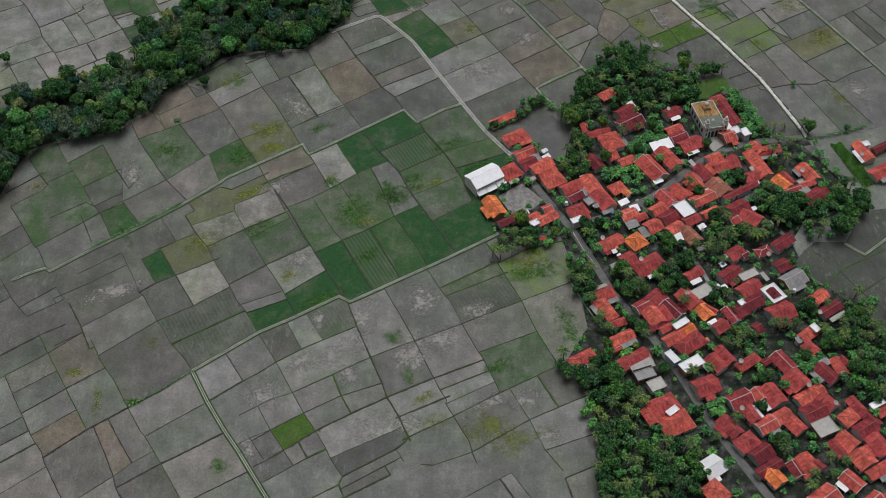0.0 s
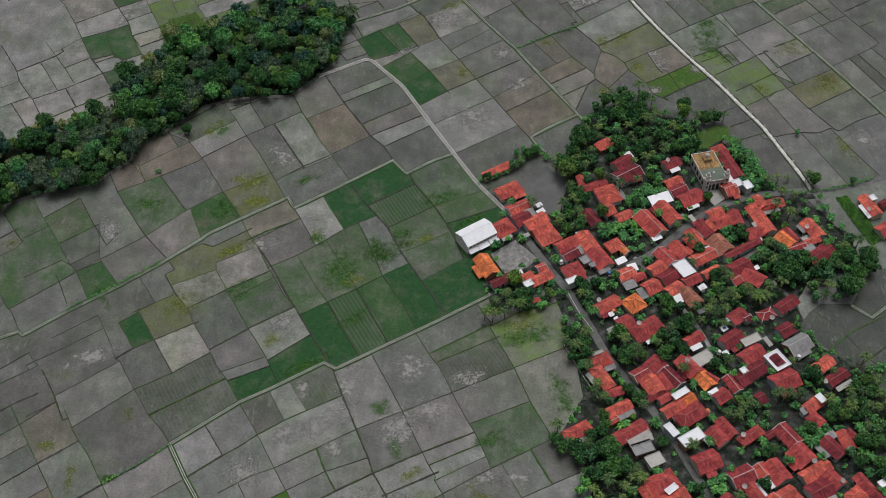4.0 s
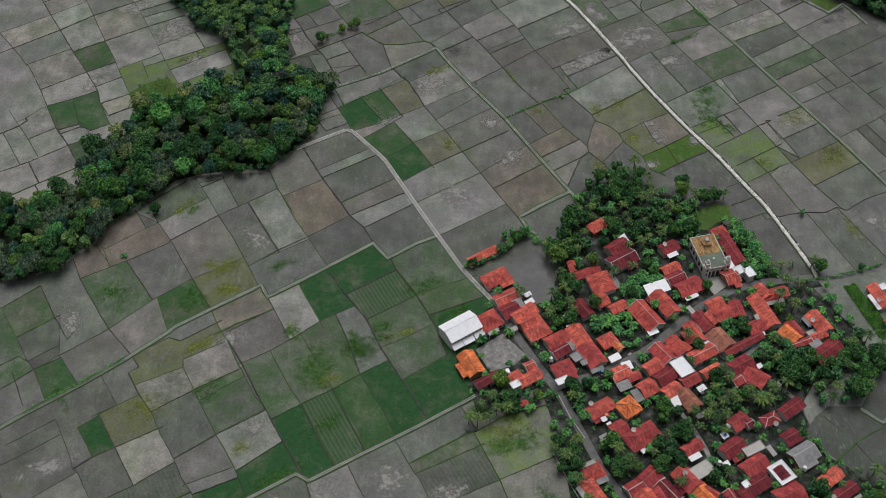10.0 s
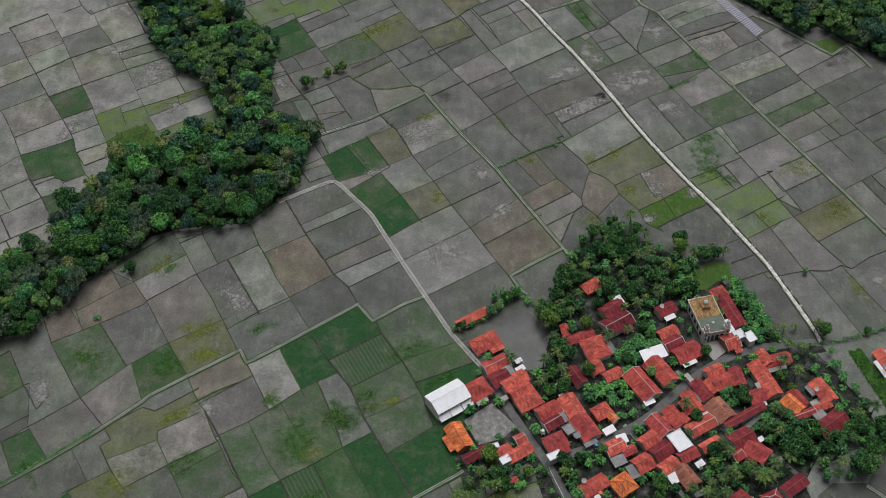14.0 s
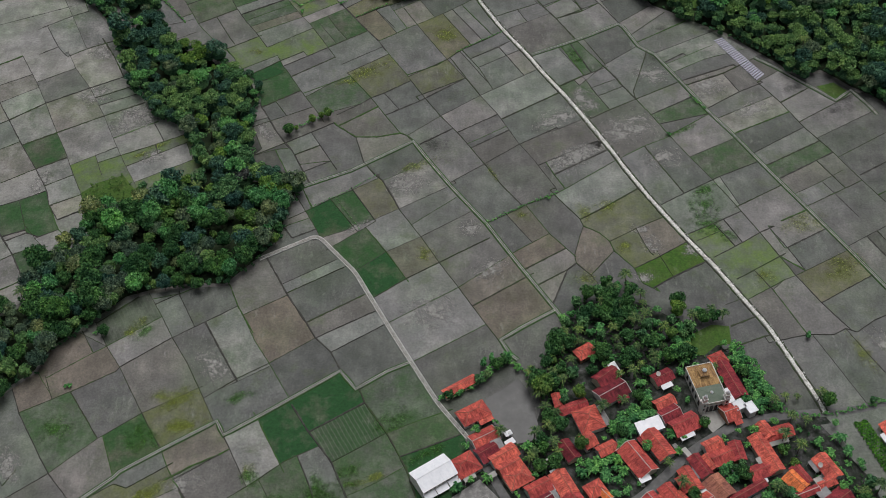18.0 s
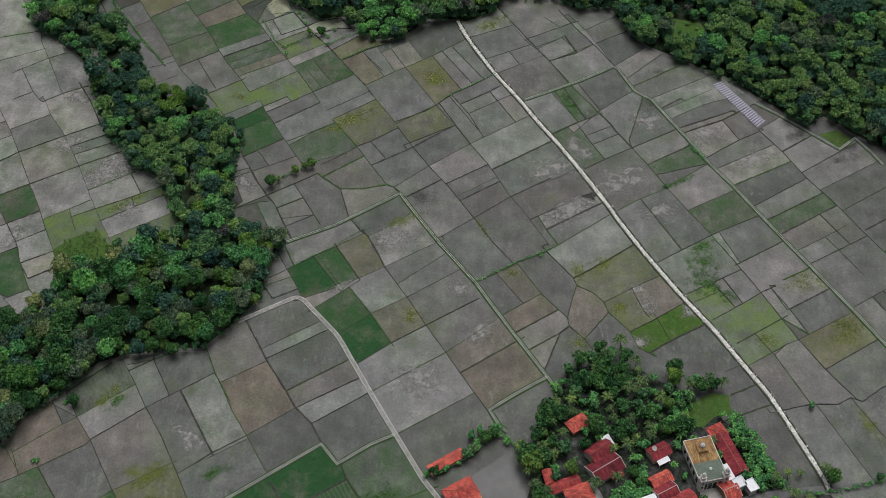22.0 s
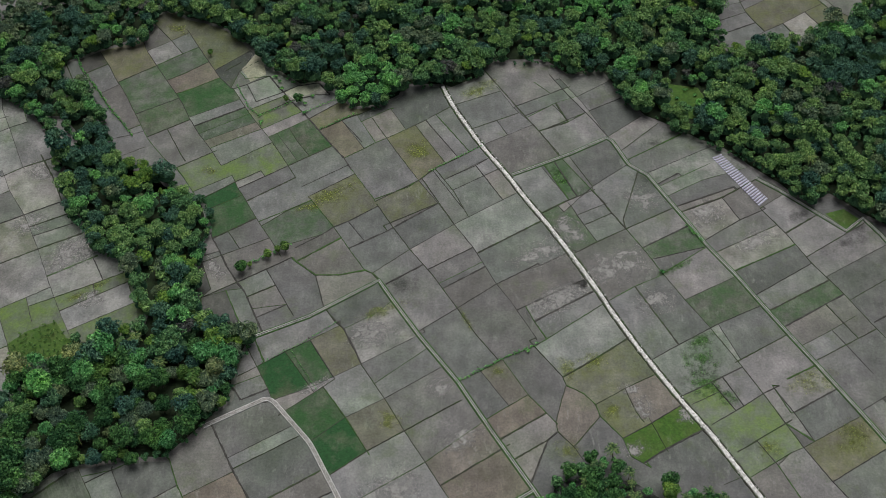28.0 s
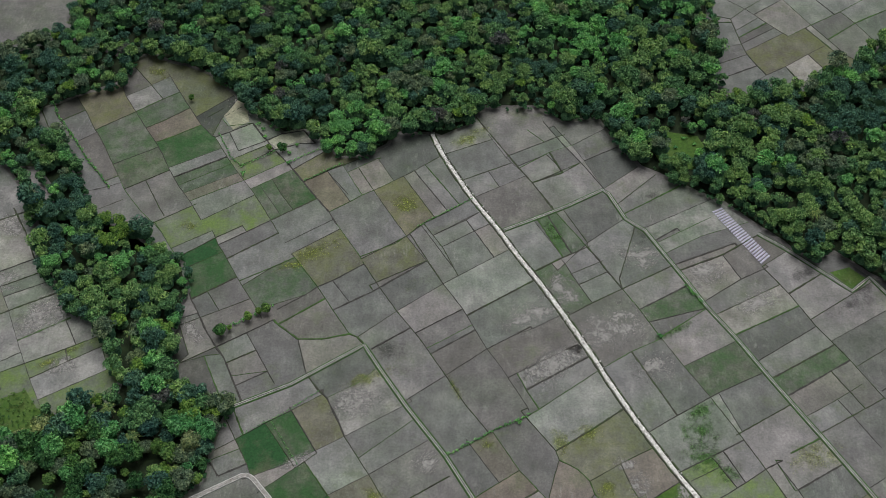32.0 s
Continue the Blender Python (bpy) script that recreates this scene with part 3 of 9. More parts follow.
GREEN_PALM = [
    [(105.4, 278.7), (111.8, 284.1), (120.9, 285.5), (124.4, 280.0), (123.8, 270.6), (118.1, 269.3), (112.9, 270.6), (110.3, 274.6), (107.0, 274.6)],
    [(147.9, 281.2), (157.1, 288.1), (161.2, 296.5), (170.0, 290.8), (172.5, 279.8), (163.8, 243.7), (156.9, 248.7), (151.7, 253.7), (148.0, 256.3), (153.4, 261.4), (157.8, 266.5), (153.2, 270.5), (147.0, 271.8)],
    [(51.2, 381.1), (62.7, 382.8), (61.2, 363.7), (53.7, 362.1), (49.2, 368.9)],
    [(18.8, 321.2), (37.2, 328.2), (38.2, 325.1), (20.3, 317.0)],
    [(111.2, 342.0), (117.5, 343.6), (122.2, 335.6), (137.4, 340.3), (141.9, 332.4), (130.4, 327.8), (124.9, 323.2), (116.0, 326.3), (114.6, 317.2), (103.0, 317.2), (100.1, 321.8), (108.0, 327.9)],
    [(49.0, 311.5), (55.0, 314.4), (61.7, 296.9), (66.9, 280.2), (63.3, 277.5), (56.5, 288.5), (51.8, 301.2)],
    [(130.9, 285.4), (138.2, 282.6), (136.3, 278.6), (128.8, 280.0)],
    [(131.3, 236.6), (137.0, 234.2), (137.6, 227.1), (133.5, 227.1), (131.4, 231.8)],
    [(138.7, 222.5), (144.8, 222.5), (144.3, 215.7), (136.0, 214.6)],
    [(51.5, 406.7), (58.3, 410.4), (64.0, 416.1), (66.7, 401.0), (64.0, 382.8), (58.6, 379.3), (54.8, 397.3)],
]
GREEN_TREES = [
    [(28.2, 340.8), (35.3, 339.2), (32.6, 332.9), (47.0, 334.4), (44.2, 326.6), (31.2, 328.2), (26.7, 332.9)],
    [(58.1, 339.1), (61.8, 340.7), (61.7, 325.0), (57.2, 328.1)],
    [(89.5, 331.1), (98.0, 332.6), (98.0, 323.3), (90.4, 318.8)],
    [(67.7, 312.9), (72.1, 311.4), (80.3, 301.1), (75.3, 296.8), (71.7, 295.4), (75.2, 285.6), (77.8, 278.8), (73.5, 280.2), (69.2, 292.6), (68.9, 301.2), (68.1, 305.5)],
    [(83.5, 309.8), (92.1, 314.3), (99.5, 317.2), (100.2, 305.4), (93.5, 298.2), (90.5, 301.1), (86.3, 304.0)],
    [(104.7, 296.7), (114.4, 301.0), (113.3, 293.9), (107.6, 293.9)],
    [(140.0, 292.3), (145.1, 295.2), (149.3, 288.1), (146.2, 284.0), (141.2, 286.8)],
    [(114.2, 258.9), (122.2, 261.5), (129.7, 261.4), (130.3, 258.9), (122.6, 257.6), (114.7, 255.1)],
    [(113.8, 250.1), (119.1, 250.1), (119.1, 243.9), (114.7, 242.7)],
    [(96.7, 234.3), (100.8, 234.3), (102.8, 227.2), (98.1, 229.6)],
    [(119.0, 231.9), (129.0, 235.4), (128.9, 229.5), (121.8, 224.8), (118.2, 227.2)],
    [(40.7, 268.2), (46.2, 269.5), (47.9, 261.7), (59.1, 266.9), (63.1, 274.8), (64.6, 268.2), (63.0, 261.7), (45.5, 259.1)],
    [(16.1, 397.5), (23.9, 399.3), (33.2, 404.1), (40.0, 410.5), (46.7, 414.3), (44.3, 418.2), (36.3, 416.3), (33.3, 408.6), (30.6, 404.9), (23.8, 394.6)],
]

# ---- ground sheet ----
ground = tagged(new("ground", mesh_of("ground", [(-2500, -1500, -0.06), (2500, -1500, -0.06), (2500, 3500, -0.06), (-2500, 3500, -0.06)], [(0, 1, 2, 3)], PLAIN)), "grey-brown damp plain under paddies and woods", "ground", kind="structure")
WOODS = [WEST_WOOD, NORTH_WOOD]


def flat_patch(name, poly, z, mat, label, category):
    return tagged(new(name, mesh_of(name, [(x, y, z) for x, y in poly], [tuple(range(len(poly)))], mat)), label, category, kind="structure")


def inset(poly, gap):
    """The outline drawn in by a gap, so that crowns hang over its edge."""
    turn = sum(a[0] * b[1] - b[0] * a[1] for a, b in zip(poly, poly[1:] + poly[:1]))
    out = []
    for a, q, b in zip(poly[-1:] + poly[:-1], poly, poly[1:] + poly[:1]):
        d = Vector((b[0] - a[0], b[1] - a[1])).normalized() * math.copysign(gap, turn)
        out.append((q[0] - d.y, q[1] + d.x))
    return out


# wood floors, coloured dark so that gaps between crowns look shaded
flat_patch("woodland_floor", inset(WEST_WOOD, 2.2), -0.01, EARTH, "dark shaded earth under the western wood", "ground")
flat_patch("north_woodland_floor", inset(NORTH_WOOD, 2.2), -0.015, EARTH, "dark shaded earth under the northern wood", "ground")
# yard ground with the shade of the gaps put into the soil colour
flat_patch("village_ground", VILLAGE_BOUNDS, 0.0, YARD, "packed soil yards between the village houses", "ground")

# ---- the paddies: bund lines divide the plain into plots ----
FIRST_BUNDS_A = [
    [(-57.9, 593.5), (-38.1, 606.4)],
    [(-18.6, 619.8), (-12.5, 611), (-4.3, 597.2), (3, 585)],
    [(-12.5, 611.7), (6.3, 624.5)],
    [(7.1, 623.8), (14.2, 610.9), (21.4, 598.3)],
    [(-30.1, 594), (-11.2, 606.7)],
    [(-27.1, 587.7), (-8, 601.1)],
]
FIRST_BUNDS_B = [
    [(-77.5, 674.1), (-65.7, 685.1)],
    [(17.4, 327.1), (22.3, 318.1)],
    [(22.3, 318.1), (32.6, 324.9), (54, 331.5)],
    [(50.1, 307.8), (57.9, 320.9)],
]
FIRST_BUNDS_C = [
    [(79.2, 605.7), (88.4, 585.6)],
    [(83.6, 608.4), (90.8, 590.5)],
    [(90.8, 611.5), (99, 594.5), (100, 591.5)],
    [(87.5, 584.9), (100, 591.5)],
    [(99, 594.5), (115.7, 606.7)],
    [(100, 591.5), (105.6, 579), (111.7, 568.2)],
    [(91.6, 576.5), (104.8, 583.3)],
    [(94.4, 570.7), (106.8, 577.5)],
]
FIRST_BUNDS_D = [
    [(87.5, 584.9), (91.6, 576.5), (98.7, 560.9)],
    [(76.5, 578), (88.3, 584.9)],
    [(89.4, 555), (98.7, 560.9), (111.7, 568.2), (134.7, 581)],
    [(120.3, 602), (116.6, 590.3), (111, 573.5), (111.7, 568.2)],
    [(111.7, 568.2), (118.1, 556.6), (123.7, 545.1)],
    [(117.6, 557.3), (137, 568.8)],
    [(121.4, 551.1), (145.8, 558.2)],
    [(-49, 487.5), (-39.3, 492.1)],
    [(-35.1, 486), (-45.1, 480.9), (-49, 487.5)],
]
FIRST_BUNDS_E = [
]
FIRST_BUNDS_F = [
]
SOUTH_BUNDS_A = [
    [(-250.2, 473.9), (-228.4, 486.2), (-217.4, 492.4)],
    [(-220.9, 496.2), (-216.7, 492), (-205.4, 473.7), (-202.3, 465.7), (-193.3, 453.5), (-184.8, 438.6)],
    [(-205.4, 473.7), (-188.9, 485.1), (-185.7, 488.6)],
    [(-196.4, 496.1), (-188.9, 485.1), (-182.6, 476.2), (-175.7, 465.1)],
    [(-182.6, 476.2), (-170.5, 484.4)],
    [(-195, 479.8), (-182.5, 459.7)],
    [(-239, 437.5), (-220.7, 454.6), (-217.6, 457.5), (-203, 465.9)],
    [(-193.3, 453.5), (-179, 461.2), (-162.5, 472.5)],
    [(-213.2, 444.4), (-195.5, 454.9)],
    [(-213.2, 444.4), (-201.8, 424.5)],
    [(-202.8, 450.7), (-190.7, 432.7)],
    [(-184.8, 438.6), (-171.4, 448), (-155.6, 458.1)],
    [(-179, 461.2), (-171.4, 448)],
    [(-171.8, 484.4), (-163.9, 473.1), (-154.8, 457.1)],
    [(-235.1, 413.1), (-213.9, 426.4), (-209.6, 429.1), (-203.9, 428.2)],
    [(-232.9, 420.1), (-217, 439.4), (-213.2, 444)],
]
SOUTH_BUNDS_B = [
    [(-167.2, 480.2), (-160.1, 484.3), (-154.5, 482.2)],
    [(-164.7, 495.8), (-160.1, 484.3)],
    [(-155, 481.6), (-146.7, 486.3)],
    [(-151.4, 495.8), (-146.7, 486.3), (-140.9, 480)],
    [(-144.1, 474), (-136.1, 481)],
    [(-136.2, 407.6), (-130.1, 399)],
    [(-123.6, 428.6), (-118.8, 420.5)],
]
SOUTH_BUNDS_C = [
    [(-119.7, 436), (-106.2, 448.2)],
    [(-88.2, 450), (-81.3, 435.8)],
    [(-98.7, 448.1), (-88.4, 451.9)],
    [(-195.1, 358.6), (-182.4, 370.3), (-180.9, 371.1)],
    [(-190.6, 380.8), (-182, 371.1), (-177, 363.9)],
    [(-191, 350.9), (-179.1, 360.3)],
    [(-190.6, 351.6), (-182.8, 339.6), (-176.8, 330.1), (-173.3, 326.5), (-166.9, 314.6)],
]
SOUTH_BUNDS_D = [
    [(-210.1, 316.9), (-191.1, 333.1), (-182.9, 340.1)],
    [(-205.8, 302.2), (-187.8, 319.5), (-176.8, 330.1)],
    [(-199.9, 331), (-185.6, 310.5), (-177.6, 299), (-169.9, 290.5)],
    [(-173.2, 295.7), (-161.2, 305.7)],
    [(-202.5, 282.7), (-182.5, 297.7), (-178.1, 301)],
    [(-169.9, 290.5), (-156.3, 299.6)],
]
SOUTH_BUNDS_E = [
]
SOUTH_BUNDS_F = [
    [(-162.9, 281.3), (-157.3, 272.3), (-151.9, 263.6), (-145.8, 253.9), (-135.6, 237.6)],
    [(-141.6, 278.6), (-137.8, 272.3), (-133.3, 264.8), (-129.4, 259.9), (-121.5, 246.8), (-114.9, 236.4), (-112.4, 233.6), (-104.8, 221.9), (-96.2, 208.5), (-82.7, 187.5)],
    [(-114.6, 285), (-109.2, 277.2), (-104.2, 270.9), (-99.1, 263.4)],
    [(-171.6, 261.3), (-166.6, 252.8), (-160.1, 242.2), (-155.4, 234.3), (-150, 227.5), (-148.1, 223.1), (-138.8, 208.6), (-125.3, 187.6)],
    [(-196.4, 256.8), (-176, 271.2), (-162.7, 280.6), (-153.5, 286.4)],
    [(-157.3, 272.3), (-145, 282.8)],
    [(-194.1, 246.3), (-173.4, 260.3), (-157.1, 271.3)],
    [(-167.6, 252.8), (-152.4, 263.6)],
    [(-147.1, 255.4), (-133.9, 265)],
]
SOUTH_BUNDS_G = [
    [(-161.2, 244.6), (-147.1, 255.4)],
    [(-188.3, 223.2), (-167.9, 237.7), (-160.7, 242.8)],
    [(-155.5, 234.8), (-142, 245.1)],
    [(-186.7, 216.3), (-166.1, 230.4), (-156.9, 236.7)],
    [(-149, 225.3), (-135.5, 237), (-121.5, 246.8)],
    [(-184.6, 208.6), (-164.3, 223.2), (-153.6, 230.9)],
    [(-180.9, 195), (-161.2, 210.4), (-147.6, 221)],
    [(-132.8, 238.1), (-126.9, 227.5), (-122.4, 218.7)],
    [(-128, 241.6), (-122.6, 233), (-116, 223.1)],
    [(-152.4, 193.2), (-132.7, 208.6), (-122.5, 216.6), (-116.4, 222.5), (-109.5, 227.4)],
    [(-122.5, 216.6), (-117.3, 208.6), (-103.7, 187.6)],
    [(-120.3, 212.3), (-105.4, 222.5), (-102.3, 224.1), (-84.5, 235.2)],
    [(-121.5, 246.8), (-109.8, 254.4), (-99, 262.8)],
    [(-113, 234.1), (-92.1, 249)],
]
SOUTH_BUNDS_H = [
    [(-112.5, 195.8), (-91, 208.5), (-72.1, 219.7)],
    [(-87.4, 272.1), (-79.3, 259.1)],
    [(-89.9, 251.4), (-79.8, 259.1)],
    [(-78.1, 230.7), (-67.2, 237.4)],
    [(-73.7, 234), (-67.9, 224.5)],
    [(-70.9, 221.3), (-57.1, 230)],
    [(-67.8, 214.3), (-56.4, 221.8)],
    [(-67.6, 450.8), (-61.8, 439.4), (-55.4, 426.4), (-48.7, 415.6), (-40.8, 401.6)],
    [(-71, 400.4), (-60.3, 408.6), (-48.7, 415.6), (-32.2, 427.2)],
    [(-79.3, 433.9), (-66.9, 442.2)],
    [(-61.8, 439), (-44.3, 449.7)],
    [(-54.1, 468.4), (-44.3, 449.7), (-35.6, 435.5), (-31, 427.2), (-24.7, 420.8), (-20.3, 411.9)],
    [(-47.1, 455.5), (-24.7, 469.2)],
]
SOUTH_BUNDS_I = [
    [(-45, 450.7), (-20.8, 465.2)],
    [(-35.6, 435.5), (-11.7, 450.5)],
    [(-31, 427.2), (-8.5, 440.9)],
    [(-24.7, 420.8), (-1.6, 434.4)],
    [(14, 314.7), (19.8, 319.1)],
]
SOUTH_BUNDS_J = [
]
SOUTH_BUNDS_K = [
    [(-39, 216.8), (-39.6, 213.8), (-37.4, 208.5), (-27.8, 185.4)],
    [(-55.4, 231.4), (-51.7, 224.5)],
    [(-60.3, 219.1), (-45.2, 228.6)],
    [(-39, 216.8), (-19.3, 228.5), (-14.2, 233.6)],
    [(-38.7, 212), (-19.2, 223.9)],
    [(-19.3, 228.5), (-16.4, 223.5)],
    [(-57.6, 195.6), (-36.2, 208.5), (-21, 217.7)],
]
SOUTH_BUNDS_L = [
    [(-10.1, 222.1), (-5.3, 221.7), (9.4, 228.4)],
    [(42.4, 216.2), (44.2, 209.2), (50.4, 185)],
    [(-16, 195.9), (5.6, 208.4), (22.9, 218.4)],
    [(42.4, 215.7), (53.8, 221.5)],
    [(18.9, 215.8), (23.3, 208.4), (36.1, 186.9)],
    [(23.7, 218.4), (29.5, 208.4), (42, 186.8)],
    [(-70.2, 196.1), (-48.6, 208.6), (-39.6, 213.8)],
]
SOUTH_BUNDS_M = [
    [(164.3, 467.9), (171.2, 462.1)],
    [(161.4, 486.6), (171.8, 462.1)],
    [(166.2, 474.7), (185.1, 485.5)],
    [(155.5, 452.8), (164.7, 430.9)],
    [(155.5, 452.8), (171.8, 462.1), (187.1, 470.7)],
    [(166.2, 458.4), (175.4, 443.5), (183.6, 430.8)],
    [(149.4, 424.8), (164.9, 428.8), (176, 428.7), (181.4, 431.7), (185.7, 429.9), (194.2, 436.1), (208.7, 442.4)],
    [(167.7, 428.3), (181, 397.6)],
    [(181.4, 431.7), (187.9, 418.6), (196, 403.3)],
    [(175.2, 445.3), (198.1, 459.1)],
    [(192.4, 475.5), (211.9, 487.3), (219.6, 493.3)],
    [(201.6, 480.4), (212.1, 459)],
    [(206.2, 484.3), (214.8, 467.6), (217.9, 460.9), (228.4, 438.2)],
    [(205.1, 452.5), (217.7, 459.9), (239.3, 472.6)],
]
SOUTH_BUNDS_N = [
    [(213.6, 489.3), (221.4, 475.3), (233.6, 453.5)],
    [(135.4, 432.9), (147, 438.2)],
    [(138.7, 424), (152.5, 429.2)],
    [(134.7, 443.7), (143.8, 447.9)],
    [(17.6, 319.1), (21.5, 318.1)],
]
MIDDLE_BUNDS_A = [
    [(-205.3, 590.2), (-188, 601.6)],
    [(-205.3, 590.2), (-197.8, 577.9), (-191.5, 566.9), (-184.4, 555.2), (-175.5, 540.1), (-164.5, 522.7), (-158.1, 512.1), (-148.2, 491.7)],
    [(-188.7, 601.6), (-177.3, 581.8), (-169.7, 566.8), (-160, 546.5), (-154.1, 535.3), (-146.8, 519.1), (-140, 505.1), (-134.2, 495.8)],
    [(-166.7, 604.7), (-160.4, 592), (-150.6, 577.6), (-140.1, 557.8), (-133.1, 542.6), (-124, 524.3), (-117.3, 511.9)],
    [(-234.4, 572), (-212, 583.1), (-203.9, 587.1)],
    [(-197.8, 577.9), (-181.6, 587)],
    [(-191.6, 567.3), (-175.8, 577.8)],
    [(-184.4, 555.2), (-169.5, 565.8)],
    [(-177.3, 581.8), (-160.3, 591.6)],
    [(-169.7, 566.8), (-150.6, 577.6), (-133.3, 586.7)],
    [(-146.1, 570.6), (-130.7, 578.5)],
    [(-142.7, 565.6), (-126, 573.5)],
    [(-160, 546.5), (-140.1, 557.8), (-121.3, 567.5)],
]
MIDDLE_BUNDS_B = [
    [(-227.4, 545.3), (-206, 558.2), (-191.5, 566.9)],
    [(-223, 528.9), (-202.3, 543), (-184.4, 555.2)],
    [(-195.6, 528.3), (-176.8, 540.1)],
    [(-174.5, 538.2), (-160, 546.5)],
    [(-165.1, 522.7), (-151.9, 530.2)],
    [(-149.2, 525.3), (-131.5, 536.1)],
    [(-139.3, 531.6), (-134.1, 519)],
    [(-158.7, 512.1), (-146.6, 518.2)],
    [(-133.1, 542.6), (-114.2, 553.8)],
    [(-129.3, 530.6), (-112.1, 538.8), (-101.7, 544.3)],
    [(-124, 524.3), (-98.6, 539.6)],
    [(-112.6, 537.9), (-111, 532.9)],
    [(-98.6, 539.6), (-94.1, 528.6)],
    [(-118.3, 514.5), (-94.1, 528.6)],
    [(-184.2, 510.5), (-164.5, 522.7)],
    [(-215.9, 555.3), (-200.5, 535.6), (-193.4, 526.5), (-184.2, 510.5), (-177.1, 495.2), (-169.9, 481.5)],
    [(-177.5, 499.4), (-167.7, 503.6), (-158, 508.7)],
    [(-167.7, 503.6), (-163.4, 491.8)],
    [(-189, 488.6), (-177.9, 498.5)],
    [(-170, 482), (-161, 486)],
]
MIDDLE_BUNDS_C = [
    [(-153.3, 500.1), (-141, 506.9)],
    [(-148.7, 491.7), (-136, 499.2)],
    [(-60.2, 596.6), (-54.1, 585.2), (-47.5, 573), (-40.3, 561.1), (-36.1, 553.4)],
    [(-68.9, 590.4), (-60.2, 596.6), (-49.5, 603.9)],
    [(-67.5, 582.2), (-55.7, 589.3)],
    [(-62.3, 566.1), (-48.9, 575)],
    [(-53.5, 585.2), (-33.4, 599.6)],
    [(-25.5, 586), (-14.6, 569.8), (-6, 555.1), (-0.2, 545.6)],
    [(-47.5, 573), (-25.5, 585.4)],
    [(-45.4, 571), (-35, 579.9)],
    [(-30, 558.2), (-14.6, 568.8), (3.8, 581.7)],
    [(3.8, 582.8), (11.6, 568.7), (18.6, 556.9), (27.8, 543.6), (38.5, 525.2), (46.4, 511.1), (54.2, 499.9)],
    [(22.8, 597.1), (31.1, 582.6), (37.9, 571.5), (45.7, 557.7), (54.9, 537.8), (60.5, 528.7), (70.1, 509.2)],
    [(30.7, 599.2), (43.8, 576.4)],
    [(11.6, 569.6), (31.1, 582.6)],
]
MIDDLE_BUNDS_D = [
    [(18.6, 556.9), (37.9, 571.5), (65.2, 589.6)],
    [(26, 545.5), (45.1, 557.7)],
    [(47.5, 554.8), (74.3, 572.2)],
    [(30.8, 538), (49.8, 550)],
    [(32, 535.2), (50.3, 547.2)],
    [(38.5, 525.2), (55.5, 537.8), (72.8, 549)],
    [(-6.7, 558), (11.6, 569.6)],
    [(5.4, 545.6), (19.2, 555.9)],
    [(-27.8, 551.4), (-11.9, 562.9)],
    [(-8.3, 572.7), (-1, 561.9)],
    [(-31, 552.4), (-20.6, 542.9), (-10.7, 542.9), (0.5, 545.6), (4.2, 543.7), (6.7, 539.6)],
    [(-20.6, 542.9), (-16.4, 527.3)],
    [(9.2, 538.1), (24.1, 548.3)],
    [(-52.7, 539.4), (-31, 552.4)],
    [(-66.7, 565.2), (-58.3, 547.8), (-52.7, 539.4), (-49.2, 533.8), (-39.9, 513.2)],
    [(-63.8, 533), (-53.3, 539.4)],
    [(-68.3, 547.9), (-63.5, 535.7), (-66.8, 531.2)],
    [(-66.8, 531.2), (-57.2, 534.8), (-51.1, 535.7)],
]
MIDDLE_BUNDS_E = [
    [(-57.2, 534.8), (-49.2, 516.8)],
    [(-41.3, 545.8), (-28.3, 522)],
    [(-47.2, 532), (-37.1, 537.4)],
    [(-42.2, 521.2), (-31, 526.5)],
    [(-16.3, 526.4), (-7.5, 514.8)],
    [(-7.5, 514.8), (4.4, 521.8), (11.7, 529)],
    [(-43.4, 511.5), (-37.8, 498.7)],
    [(23.1, 513.8), (39.1, 525.2)],
    [(128.4, 594.7), (138.7, 601.6)],
    [(132.6, 587.8), (148.2, 596.9), (163.6, 602.6)],
    [(138.5, 578.8), (156, 586.5), (169.7, 595.6)],
    [(156, 586.5), (161.7, 573.2)],
    [(146, 562.4), (161.7, 573.2), (174.1, 579.7)],
    [(149.1, 555), (176.6, 569.8)],
]
MIDDLE_BUNDS_F = [
    [(172.5, 578.6), (180, 565.4), (183, 559), (187.8, 548.5), (196, 535.1), (207.2, 513.5), (216.7, 496.5)],
    [(155, 544.5), (183, 559)],
    [(162.5, 532.3), (187.8, 548.5)],
    [(165.6, 523.4), (192.8, 539.2)],
    [(180, 565.4), (196.1, 576.2)],
    [(187.3, 552.6), (211.3, 568.5)],
    [(192.5, 541.2), (218.4, 556.7)],
    [(200.1, 529.1), (229, 547.2), (250.2, 560.5)],
    [(170.8, 515.6), (196.5, 531.1)],
    [(189.9, 525.2), (195.2, 515.4)],
    [(175.6, 506), (188.8, 513.6), (199.5, 520.3)],
    [(188.8, 513.6), (193.1, 505.9)],
    [(179.3, 498.5), (207.5, 514.4)],
    [(206.8, 517.3), (224.3, 528)],
    [(213.3, 505.8), (219.8, 509.6)],
]
MIDDLE_BUNDS_G = [
    [(67, 544), (88.5, 556.4)],
    [(65.9, 525.9), (92.6, 540.8)],
    [(70.7, 519), (94.6, 533.7)],
    [(67.1, 524.9), (72.9, 512.3)],
    [(-172.9, 446.7), (-168.1, 439.5)],
    [(-162, 471.6), (-152.6, 478)],
    [(-158.8, 485.3), (-149.4, 474.1)],
    [(-96.8, 445.7), (-89.7, 449.9)],
]
NORTH_BUNDS_A = [
    [(-152.3, 676.6), (-143.7, 659.2)],
]
